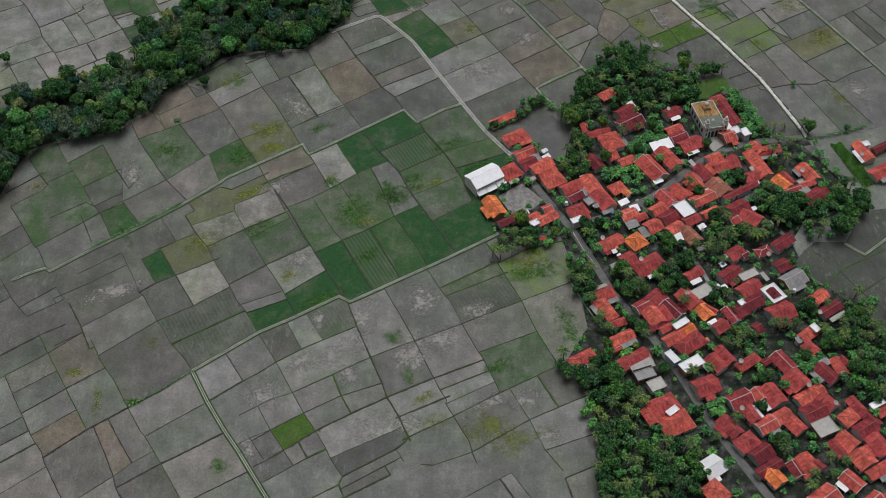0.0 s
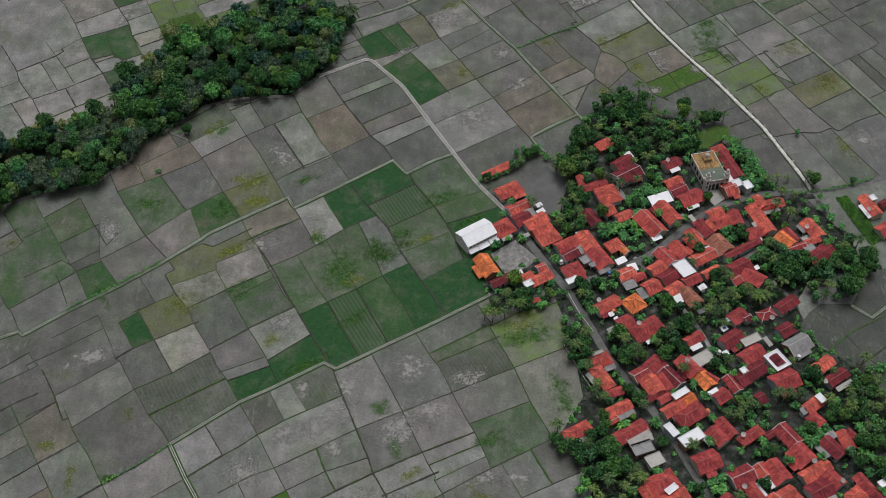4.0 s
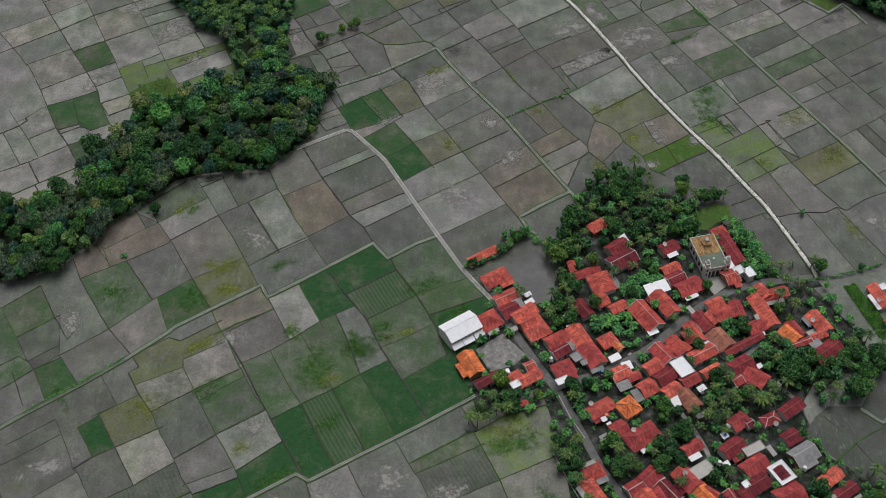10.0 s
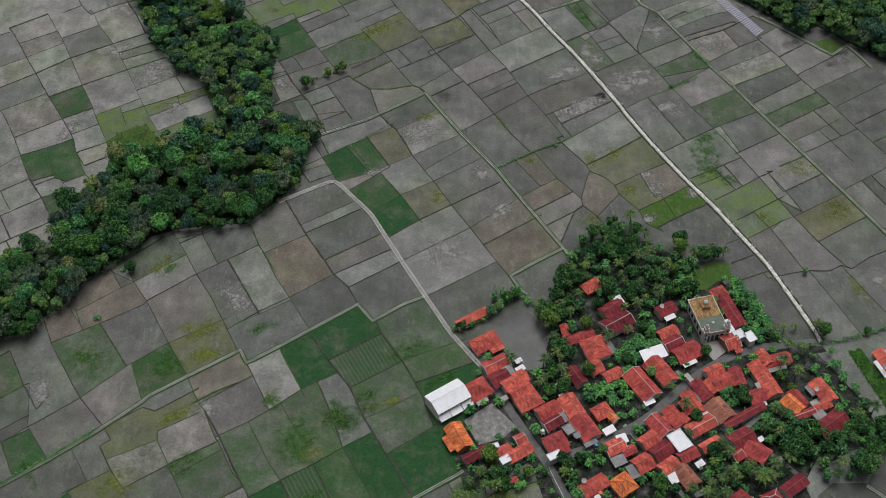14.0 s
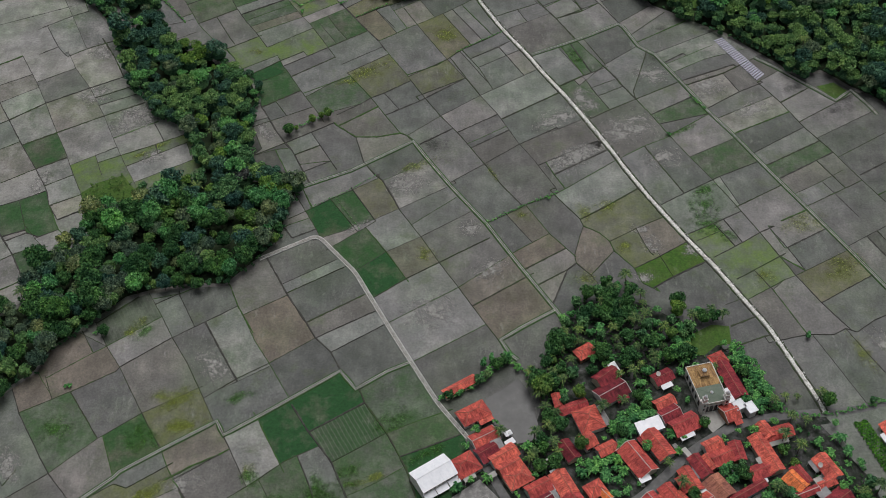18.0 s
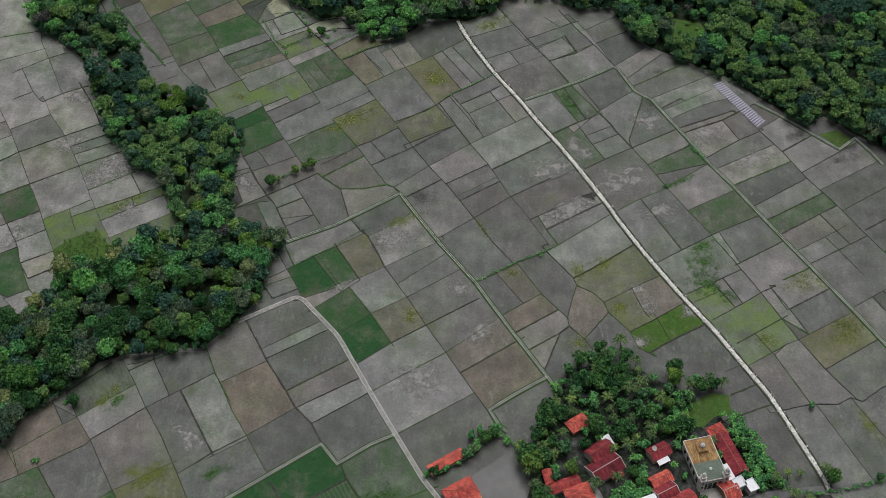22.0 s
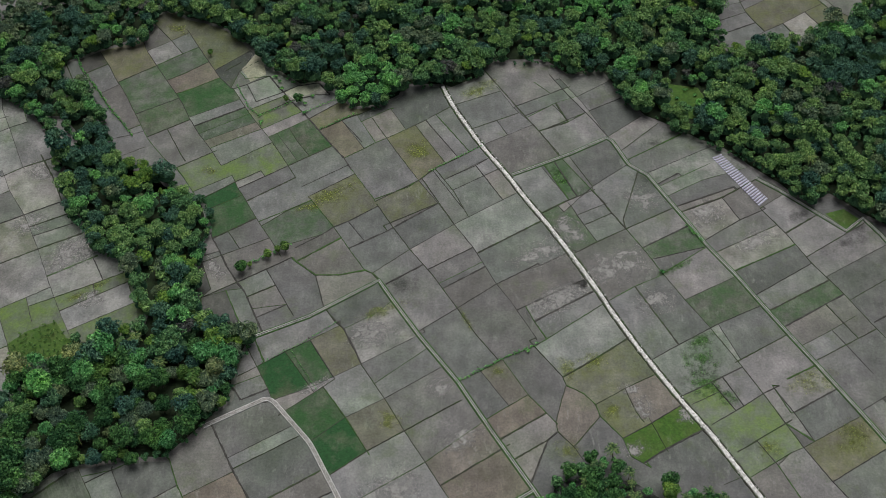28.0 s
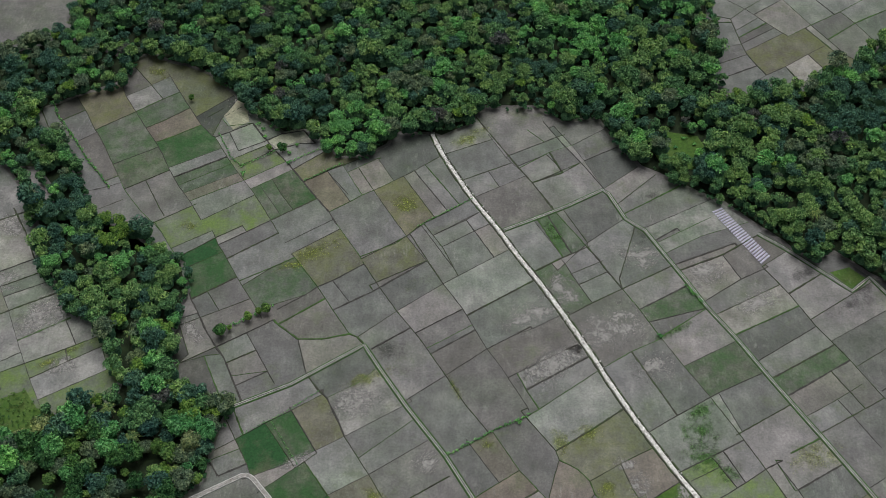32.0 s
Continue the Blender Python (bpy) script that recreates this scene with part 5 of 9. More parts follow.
ROAD_FIELD_BUNDS = [
    [(-44.2, 494.1), (-40.3, 496.6), (-29.8, 503.8), (-20.4, 509.3), (-8.1, 517.1)],
    [(-35.9, 479.6), (-17.5, 487.2), (5.1, 500.5), (25.6, 513.3)],
    [(-30.6, 504.8), (-17.7, 485.3)],
    [(-21.2, 510.6), (-9.4, 490.5)],
    [(-9.1, 518.8), (0.4, 498.6)],
    [(-2.9, 503.1), (11.0, 480.1), (18.1, 467.0), (26.6, 452.7), (37.5, 433.6), (42.4, 425.7)],
    [(-30.1, 473.9), (-12.6, 487.8)],
    [(-14.0, 487.2), (-4.4, 473.0), (5.5, 456.4)],
    [(-18.4, 461.4), (-4.4, 473.0), (9.4, 481.0), (33.3, 496.9)],
    [(-7.6, 449.2), (4.5, 458.4), (18.1, 466.7), (39.4, 480.5)],
    [(-3.2, 434.8), (26.6, 453.8), (49.9, 472.4)],
    [(8.6, 416.6), (37.6, 434.7)],
    [(31.5, 443.6), (57.3, 460.8)],
    [(6.4, 488.6), (25.4, 504.3)],
    [(-41.2, 497.9), (-32.5, 481.1)],
]
BUND_LINES = ROAD_FIELD_BUNDS + EAST_FIELD_BUNDS + EAST_BELT_BUNDS + SOUTH_FIELD_BUNDS + BELT_BUNDS + CORNER_BUNDS + WET_BUNDS + FIRST_BUNDS_A + FIRST_BUNDS_B + FIRST_BUNDS_C + FIRST_BUNDS_D + FIRST_BUNDS_E + FIRST_BUNDS_F + SOUTH_BUNDS_A + SOUTH_BUNDS_B + SOUTH_BUNDS_C + SOUTH_BUNDS_D + SOUTH_BUNDS_E + SOUTH_BUNDS_F + SOUTH_BUNDS_G + SOUTH_BUNDS_H + SOUTH_BUNDS_I + SOUTH_BUNDS_J + SOUTH_BUNDS_K + SOUTH_BUNDS_L + SOUTH_BUNDS_M + SOUTH_BUNDS_N + MIDDLE_BUNDS_A + MIDDLE_BUNDS_B + MIDDLE_BUNDS_C + MIDDLE_BUNDS_D + MIDDLE_BUNDS_E + MIDDLE_BUNDS_F + MIDDLE_BUNDS_G + NORTH_BUNDS_A + NORTH_BUNDS_B + NORTH_BUNDS_C + NORTH_BUNDS_D + NORTH_BUNDS_E + NORTH_BUNDS_F
PLOT_KINDS = {
    "brown": [(-125.3, 415.6), (-139.6, 399.2), (-85.3, 353.5), (-75.5, 368.0), (-85.6, 671.2), (-68.7, 622.7), (-20.2, 619.0), (-10.7, 629.5), (-125.0, 231.0), (-141.6, 235.9), (-140.8, 263.3), (143.9, 431.1), (102.3, 447.6), (145.8, 432.2), (-50.0, 435.6), (94.5, 461.1), (108.0, 480.6), (116.3, 478.1), (115.4, 454.0), (85.7, 468.3), (52.6, 491.0), (58.3, 468.4), (38.4, 443.5), (11.2, 470.5), (45.4, 454.6)],
    "pale": [(212.5, 705.2), (-143.5, 337.0), (-98.9, 308.0), (-80.3, 349.2), (-61.5, 319.4), (-100.7, 334.1), (-69.3, 425.5), (-106.5, 700.7), (-99.9, 685.3), (-58.4, 655.6), (-52.4, 661.7), (-56.7, 677.0), (-65.2, 657.5), (-34.9, 658.5), (-203.0, 488.3), (-141.5, 499.4), (-210.1, 481.6), (-220.1, 499.9), (-180.3, 447.0), (-124.1, 555.4), (-144.4, 542.7), (-112.4, 532.2), (-190.5, 589.4), (-189.0, 568.9), (5.4, 513.5), (148.0, 573.6), (-129.0, 568.6), (-208.6, 591.9), (-184.2, 522.4), (-138.3, 493.1), (-130.2, 557.3), (-107.3, 528.3), (-148.3, 596.5), (149.7, 578.8), (6.5, 514.1), (79.5, 531.0), (147.8, 603.0), (-58.9, 678.8), (3.2, 512.6), (147.6, 576.6), (-124.2, 559.0), (80.7, 528.9), (-140.6, 538.3), (-122.0, 526.8), (166.1, 557.8), (138.1, 596.3), (-50.4, 373.9), (147.0, 506.6), (160.6, 481.7), (129.8, 483.6), (80.1, 531.5), (-131.6, 556.6), (-125.0, 544.6), (-112.5, 531.4), (-141.3, 566.2)],
    "sparse": [(-109.2, 659.7), (3.5, 395.4), (10.6, 382.8), (-151.4, 374.3), (-74.8, 340.9), (-69.3, 331.3), (-122.9, 386.5), (-163.1, 374.4), (-93.7, 680.0), (-101.8, 639.0), (-76.0, 648.9), (-67.3, 642.5), (-65.2, 636.3), (-40.3, 617.4), (-34.1, 619.1), (-182.9, 373.1), (-179.1, 335.0), (128.3, 557.9), (162.2, 527.1), (-37.4, 575.9), (95.3, 567.5), (89.8, 599.2), (-28.2, 571.0), (83.9, 599.9), (134.4, 567.2), (183.1, 525.7), (87.3, 576.8), (1.3, 358.9), (-30.9, 360.5), (-43.8, 347.7), (-12.7, 369.3), (-50.6, 347.7), (22.0, 262.7), (7.4, 309.8), (-14.3, 470.6)],
    "olive": [(207.3, 719.1), (-107.8, 323.5), (-77.9, 389.4), (-86.2, 360.7), (-126.3, 687.5), (-106.6, 710.5), (-86.9, 699.7), (-20.6, 643.4), (182.9, 460.2), (-19.5, 583.8), (21.4, 617.5), (94.1, 493.5), (97.7, 473.2), (-9.9, 502.8)],
    "algae": [(-53.7, 614.0), (-46.3, 639.8), (-46.9, 646.1), (36.8, 318.6), (41.1, 319.8), (-188.8, 641.8), (-114.1, 532.4), (-122.9, 531.0), (-106.3, 539.6), (35.4, 315.6), (155.8, 460.9)],
    "seedling": [(-55.3, 299.2), (-96.5, 377.1), (-91.6, 384.8), (-145.8, 342.5), (-78.6, 658.7), (-28.5, 627.8), (-156.2, 474.6), (-168.9, 490.3), (-169.8, 493.3), (-163.0, 538.6), (-152.7, 473.1), (-159.7, 495.1), (-64.4, 581.7), (-159.4, 492.0), (-153.0, 464.4), (-0.8, 342.0), (-25.1, 333.9), (-19.3, 325.8), (-26.8, 323.2), (-20.4, 496.5), (-21.5, 475.1)],
    "rows": [(-26.7, 397.1), (-15.5, 384.5), (-36.0, 329.9), (-28.6, 315.4), (-33.2, 320.6)],
    "rice": [(-119.6, 315.7), (-70.9, 288.4), (-66.7, 587.9), (-65.3, 588.9), (-42.7, 383.0), (-8.6, 342.0), (-2.9, 331.1), (-45.0, 318.1), (-50.7, 320.7), (-37.9, 307.8), (-59.7, 301.7), (-56.1, 307.9), (-32.1, 491.9), (-4.8, 463.3)],
    "lush": [(-58.1, 236.8), (117.3, 469.4), (104.6, 458.7)],
    "stubble": [(-98.0, 288.5), (-92.8, 281.5), (-84.4, 280.3), (-108.9, 439.7), (-44.6, 289.9), (14.3, 306.8)],
    "dark": [(-75.7, 667.2), (-146.5, 679.5), (-69.1, 529.4), (-64.6, 512.9), (-60.4, 523.8), (155.3, 321.2), (159.8, 309.2), (173.6, 309.1), (180.8, 339.8), (168.6, 297.5), (-30.6, 228.4)],
}
GREEN_BELT = [(-62.9, 383.0), (-22.9, 408.5), (20.9, 380.8), (14.9, 337.3), (-42.9, 299.8), (-77.8, 284.5), (-99.8, 265.8), (-119.9, 255.5), (-138.1, 260.7), (-127.2, 325.4), (-101.3, 364.1)]
FIELD_RIM = [(-195, 185), (-179, 209), (-249, 496), (-241, 563), (-232, 630), (-221, 696), (-211, 762), (-203, 782), (277, 780), (285, 760), (275, 693), (264, 627), (254, 561), (244, 493), (174, 208), (190, 185)]


from mathutils.geometry import tessellate_polygon


def divide(lines, loose, reach=9.0, snap=1.2):
    """Cuts all lines where they meet; gives the corner places, the edges with the line they came from, and the closed plots.
    loose: how many of the first lines may be lengthened a little at their ends to meet others."""
    raw = [(np.array(a, float), np.array(b, float), k) for k, pl in enumerate(lines) for a, b in zip(pl, pl[1:]) if math.dist(a, b) > 0.3]
    RA, RD = np.array([r[0] for r in raw]), np.array([r[1] - r[0] for r in raw])
    own = np.array([r[2] for r in raw])

    def lengthen(p, q, k):
        """p moved on, away from q, to the next line within reach."""
        d = (p - q) / np.linalg.norm(p - q)
        den = d[0] * RD[:, 1] - d[1] * RD[:, 0]
        den = np.where(np.abs(den) < 1e-6, 1e9, den)
        w = RA - p
        t = (w[:, 0] * RD[:, 1] - w[:, 1] * RD[:, 0]) / den
        u = (w[:, 0] * d[1] - w[:, 1] * d[0]) / den
        ok = (t > -0.8) & (t < reach) & (u > -0.02) & (u < 1.02) & (own != k)
        if ok.any():
            return [p + d * (float(t[ok].min()) + 0.4)]
        s = np.clip((-w * RD).sum(1) / (RD * RD).sum(1), 0, 1)
        foot = RA + RD * s[:, None]
        gap = np.where(own == k, 1e9, np.linalg.norm(foot - p, axis=1))
        n = int(gap.argmin())
        return [p, p + (foot[n] - p) * (1 + 0.3 / max(gap[n], 0.3))] if 0.05 < gap[n] < reach * 0.6 else [p]
    segs, src = [], []
    for k, pl in enumerate(lines):
        pl = [np.array(q, float) for q in pl]
        if k < loose:
            pl = lengthen(pl[0], pl[1], k)[::-1] + pl[1:-1] + lengthen(pl[-1], pl[-2], k)
        for a, b in zip(pl, pl[1:]):
            if np.linalg.norm(b - a) > 0.3:
                segs.append((a, b))
                src.append(k)
    A = np.array([s[0] for s in segs])
    D = np.array([s[1] - s[0] for s in segs])
    cells, places = {}, []

    def corner(p):
        i, j = int(p[0] // snap), int(p[1] // snap)
        for di in (-1, 0, 1):
            for dj in (-1, 0, 1):
                for k in cells.get((i + di, j + dj), ()):
                    if (places[k][0] - p[0]) ** 2 + (places[k][1] - p[1]) ** 2 < snap * snap:
                        return k
        places.append((float(p[0]), float(p[1])))
        cells.setdefault((i, j), []).append(len(places) - 1)
        return len(places) - 1
    edges = {}
    for k in range(len(segs)):
        a, d = A[k], D[k]
        den = d[0] * D[:, 1] - d[1] * D[:, 0]
        den[np.abs(den) < 1e-6] = 1e9
        w = A - a
        t = (w[:, 0] * D[:, 1] - w[:, 1] * D[:, 0]) / den
        u = (w[:, 0] * d[1] - w[:, 1] * d[0]) / den
        cuts = sorted([0.0, 1.0] + [float(x) for x in t[(t > 0) & (t < 1) & (u >= 0) & (u <= 1)]])
        ids = [corner(a + d * c) for c in cuts]
        for i, j in zip(ids, ids[1:]):
            if i != j:
                edges.setdefault((min(i, j), max(i, j)), src[k])
    links = {}
    for i, j in edges:
        links.setdefault(i, set()).add(j)
        links.setdefault(j, set()).add(i)
    every = dict(edges)
    ends = [n for n in links if len(links[n]) == 1]
    while ends:
        n = ends.pop()
        if len(links[n]) != 1:
            continue
        m = links[n].pop()
        links[m].discard(n)
        edges.pop((min(n, m), max(n, m)), None)
        if len(links[m]) == 1:
            ends.append(m)
    around = {n: sorted(ms, key=lambda m: math.atan2(places[m][1] - places[n][1], places[m][0] - places[n][0])) for n, ms in links.items() if ms}
    seen, plots = set(), []
    for n in around:
        for m in around[n]:
            if (n, m) in seen:
                continue
            loop, a, b = [], n, m
            while (a, b) not in seen:
                seen.add((a, b))
                loop.append(a)
                ring = around[b]
                a, b = b, ring[(ring.index(a) - 1) % len(ring)]
            pts = [places[i] for i in loop]
            area = 0.5 * sum(p[0] * q[1] - q[0] * p[1] for p, q in zip(pts, pts[1:] + pts[:1]))
            if area > 6:
                plots.append((area, pts))
    return places, every, plots


FIXED_LINES = [GRAVEL_PATH, EAST_CANAL, FIELD_PATH, VILLAGE_ROAD, MOSQUE_ROAD, WEST_CANAL, SOUTH_CANAL, SOUTH_BRANCH, NORTH_CANAL, VILLAGE_CANAL, CANAL_RIGHT, WOOD_CHANNEL]
HEDGES = [HEDGE_A, HEDGE_B, HEDGE_C]
OUTLINES = [poly + poly[:1] for poly in WOODS + [VILLAGE_BOUNDS, FIELD_RIM]]
free_lines = BUND_LINES + HEDGES + FIXED_LINES
places, edges, plots = divide(free_lines + OUTLINES, len(free_lines))


def inside(x, y, poly):
    hit = False
    for (x0, y0), (x1, y1) in zip(poly, poly[1:] + poly[:1]):
        if (y0 > y) != (y1 > y) and x < (x1 - x0) * (y - y0) / (y1 - y0) + x0:
            hit = not hit
    return hit


BANDS = [(-1e9, 345, "paddy_fields_south", "grey flooded and green paddy plots beside the village"), (345, 450, "paddy_fields_west", "grey fallow paddies with a few green seedling plots"),
         (450, 560, "paddy_fields_middle", "grey muddy paddies between wood and stone path"), (560, 1e9, "paddy_fields_north", "grey muddy paddies in front of the woodland")]
field_roots = [tagged(new(nm, None), lab, "paddy field", kind="structure") for _, _, nm, lab in BANDS]


def band_of(y):
    return [i for i, b in enumerate(BANDS) if b[0] <= y < b[1]][0]


KIND_MAT = {"stubble": STUBBLE, "rice": RICE, "seedling": SEEDLING, "sparse": SPARSE, "lush": LUSH, "rows": ROWS_MAT, "algae": ALGAE, "brown": BROWN_MUD, "pale": PALE_MUD, "dark": DARK_MUD, "olive": OLIVE}
KIND_NAME = {"rice": "rice_plot", "seedling": "seedling_plot", "sparse": "seedling_plot", "lush": "grass_plot", "rows": "planted_plot"}
rnd = random.Random(5)
for area, pts in sorted(plots, key=lambda p: p[1][0]):
    cx, cy = sum(p[0] for p in pts) / len(pts), sum(p[1] for p in pts) / len(pts)
    if area > 9000 or any(inside(cx, cy, w) for w in WOODS) or inside(cx, cy, VILLAGE_BOUNDS):
        continue
    mat, nm = (NORTH_MUD if cy > 430 + 0.25 * cx or cy < 318 + 0.35 * cx else MUD), "mud_plot"
    if inside(cx, cy, DRY_FIELDS) and rnd.random() < 0.7:
        mat = PALE_MUD
    if inside(cx, cy, GREEN_BELT) and rnd.random() < 0.3:
        mat, nm = SPARSE, "seedling_plot"
    for kind, spots in PLOT_KINDS.items():
        if area < 1500 and any(inside(x, y, pts) for x, y in spots):
            mat, nm = KIND_MAT[kind], KIND_NAME.get(kind, "mud_plot")
    z = rnd.uniform(0.02, 0.14)
    verts = [(x, y, z) for x, y in pts]
    faces = []
    for tri in tessellate_polygon([[Vector((x, y, 0)) for x, y in pts]]):
        a, b, c = (Vector(pts[i]) for i in tri)
        turn = (b - a).cross(c - a)
        if abs(turn) > 0.02:
            faces.append(tri if turn > 0 else tri[::-1])
    under(nm, mesh_of(nm, verts, faces, mat), field_roots[band_of(cy)])

# the bunds themselves: low banks of earth, one object a line
by_line = {}
for (i, j), k in edges.items():
    if k < len(BUND_LINES) + len(HEDGES):
        by_line.setdefault(k, []).append((i, j))
for k, pairs in by_line.items():
    v, f = [], []
    w = rnd.choice((0.07, 0.10, 0.12, 0.16, 0.26))
    h = rnd.uniform(0.18, 0.32)
    for i, j in pairs:
        a, b = Vector(places[i]), Vector(places[j])
        steps = max(1, int((b - a).length / 1.3))
        d = (b - a).normalized()
        s = Vector((-d.y, d.x))
        base = len(v)
        for t in range(steps + 1):
            q = a.lerp(b, t / steps)
            ww, hh = w * rnd.uniform(0.6, 1.6), h * rnd.uniform(0.7, 1.25)
            off = rnd.uniform(-0.08, 0.08) if 0 < t < steps else 0
            for o, z in ((ww + 0.12, -0.1), (ww, hh), (-ww, hh), (-ww - 0.12, -0.1)):
                v.append((q.x + s.x * (o + off), q.y + s.y * (o + off), z))
        f += [(base + t * 4 + c, base + t * 4 + c + 1, base + (t + 1) * 4 + c + 1, base + (t + 1) * 4 + c) for t in range(steps) for c in range(3)]
    y0 = places[pairs[0][0]][1]
    under("bund", mesh_of("bund", v, f, BANK_GREEN if k >= len(BUND_LINES) else rnd.choices((BANK, BANK_MUD, BANK_GREEN), (4, 4, 3 if y0 < 420 else 1.6))[0]), field_roots[band_of(y0)])


# ---- soft-edged growth, crust and wet stains that lie across the plots ----
def bloom_material(name, colour, dark, low, most, rough):
    """A thin layer that thins out to nothing: dense in the middle, torn into flecks at the rim."""
    m = bpy.data.materials.new(name)
    m.use_nodes = True
    nt = m.node_tree
    b = nt.nodes["Principled BSDF"]
    nt.links.new(ramp(nt, noise_tex(nt, 0.7, 5, 0.7), [(0.3, dark), (0.65, colour)]), b.inputs["Base Color"])
    b.inputs["Roughness"].default_value, b.inputs["Specular IOR Level"].default_value = rough, 0.2
    rim = nt.nodes.new("ShaderNodeVectorMath")
    rim.operation = "LENGTH"
    nt.links.new(nt.nodes.new("ShaderNodeTexCoord").outputs["Object"], rim.inputs[0])
    inner = math_node(nt, "SUBTRACT", 1.0, rim.outputs["Value"])
    torn = math_node(nt, "ADD", math_node(nt, "MULTIPLY", inner, 0.32), math_node(nt, "MULTIPLY", plot_noise(nt, 0.24, 8, 0.8), 1.3))
    mask = ramp(nt, torn, [(low, (0, 0, 0)), (low + 0.30, (most,) * 3)])
    mask = math_node(nt, "MULTIPLY", mask, math_node(nt, "MINIMUM", math_node(nt, "MULTIPLY", inner, 2.2), 1.0))
    clear = nt.nodes.new("ShaderNodeBsdfTransparent")
    mix = nt.nodes.new("ShaderNodeMixShader")
    nt.links.new(mask, mix.inputs[0])
    nt.links.new(clear.outputs[0], mix.inputs[1])
    nt.links.new(b.outputs[0], mix.inputs[2])
    nt.links.new(mix.outputs[0], nt.nodes["Material Output"].inputs["Surface"])
    return m


BLOOMS = {"y": ("algae_bloom", "thin yellow-green algae film on wet mud", "algae", bloom_material("yellow_algae", (0.20, 0.245, 0.028), (0.115, 0.150, 0.026), 0.76, 0.62, 0.6)),
          "g": ("seedling_patch", "loose patch of green seedlings in mud", "seedlings", bloom_material("green_growth", (0.060, 0.165, 0.022), (0.030, 0.090, 0.016), 0.74, 0.72, 0.8)),
          "p": ("mud_crust", "pale dried crust on grey mud", "mud crust", bloom_material("pale_crust", (0.36, 0.355, 0.335), (0.21, 0.207, 0.195), 0.72, 0.85, 0.9)),
          "d": ("wet_stain", "dark wet stain on grey mud", "wet mud", bloom_material("wet_dark_mud", (0.055, 0.054, 0.052), (0.040, 0.040, 0.039), 0.76, 0.5, 0.5))}
bloom_rnd = random.Random(61)
BLOOM_DISC = {}
for letter, (nm, lab, cat, mat) in BLOOMS.items():
    ring = [(bloom_rnd.uniform(0.9, 1.0) * math.cos(math.pi * j / 12), bloom_rnd.uniform(0.9, 1.0) * math.sin(math.pi * j / 12), 0.0) for j in range(24)]
    BLOOM_DISC[letter] = mesh_of(nm, ring, [tuple(range(24))], mat)


def bloom(x, y, a, b, yaw, letter):
    nm, lab, cat, _ = BLOOMS[letter]
    ob = tagged(new(nm, BLOOM_DISC[letter]), lab, cat, "patches on the paddies", kind="stuff")
    ob.matrix_basis = pose(x, y, 0.155 + 0.004 * bloom_rnd.randint(0, 9), 0, 0, yaw) @ Matrix.Diagonal((a * 1.45, b * 1.6, 1, 1))


bloom(-128.6, 554.7, 7.9, 6.1, 20, "p")
bloom(-112.4, 530.7, 6.2, 4.3, 20, "p")
bloom(-146.5, 572.1, 8.1, 6.4, 20, "p")
bloom(133.9, 488.9, 8.7, 6.5, 20, "g")
bloom(12.3, 472.0, 5.1, 4.8, 0, "y")
bloom(31.0, 487.0, 5.2, 4.9, 0, "p")
bloom(-17.5, 487.2, 7.1, 2.4, 27, "p")
bloom(13.9, 440.9, 11.1, 8.2, 20, "p")
bloom(38.8, 463.2, 9.2, 4.6, 30, "p")
bloom(81.1, 494.8, 4.0, 5.8, 20, "y")
bloom(91.3, 498.7, 6.6, 3.7, 25, "y")
bloom(104.2, 485.2, 4.3, 3.0, 10, "p")
bloom(108.7, 476.8, 4.2, 5.1, 0, "p")
bloom(135.6, 508.8, 8.0, 2.7, 25, "g")
bloom(134.3, 499.9, 8.8, 5.9, 20, "g")
bloom(142.4, 481.7, 4.8, 4.1, 0, "g")
bloom(80.2, 532.0, 10.3, 3.5, 27, "p")
bloom(81.4, 533.2, 9.2, 2.9, 27, "p")
bloom(74.2, 528.6, 6.9, 2.3, 27, "p")
bloom(125.2, 473.1, 3.8, 3.4, 0, "p")
bloom(103.6, 458.7, 4.1, 3.3, 20, "p")
bloom(53.8, 493.6, 3.9, 3.1, 0, "y")
bloom(78.7, 458.8, 5.4, 4.7, 0, "y")
bloom(154.3, 458.6, 6.2, 4.7, 20, "y")
bloom(96.8, 475.6, 4.3, 3.5, 0, "y")
bloom(120.1, 529.0, 9.2, 7.0, 0, "p")
bloom(-14.5, 270.7, 8.3, 10.2, -25, "p")
bloom(-15.9, 262.9, 2.6, 6.8, 10, "g")
bloom(-21.8, 279.3, 4.9, 3.9, 0, "g")
bloom(-43.6, 272.1, 12.1, 4.9, 30, "p")
bloom(-56.4, 268.2, 7.6, 4.3, 30, "p")
bloom(-38.6, 261.6, 6.1, 5.3, 20, "p")
bloom(-2.9, 278.7, 8.4, 6.6, 20, "p")
bloom(-71.2, 252.3, 6.8, 6.6, 0, "p")
bloom(-9.9, 250.6, 6.4, 2.8, 25, "y")
bloom(-5.5, 240.3, 5.4, 3.6, 20, "y")
bloom(-15.4, 239.1, 5.3, 3.9, 20, "p")
bloom(14.5, 237.3, 10.5, 8.3, 10, "y")
bloom(23.1, 231.8, 8.3, 7.2, 10, "y")
bloom(-33.4, 289.8, 6.8, 11.4, 0, "p")
bloom(-10.9, 298.2, 9.1, 8.7, 0, "p")
bloom(17.3, 248.8, 8.5, 4.0, 25, "p")
bloom(30.1, 250.0, 6.4, 5.5, 0, "p")
bloom(36.7, 234.1, 6.2, 5.3, 0, "p")
bloom(35.7, 235.3, 4.6, 1.9, 20, "y")
bloom(47.5, 286.8, 4.5, 10.6, 10, "g")
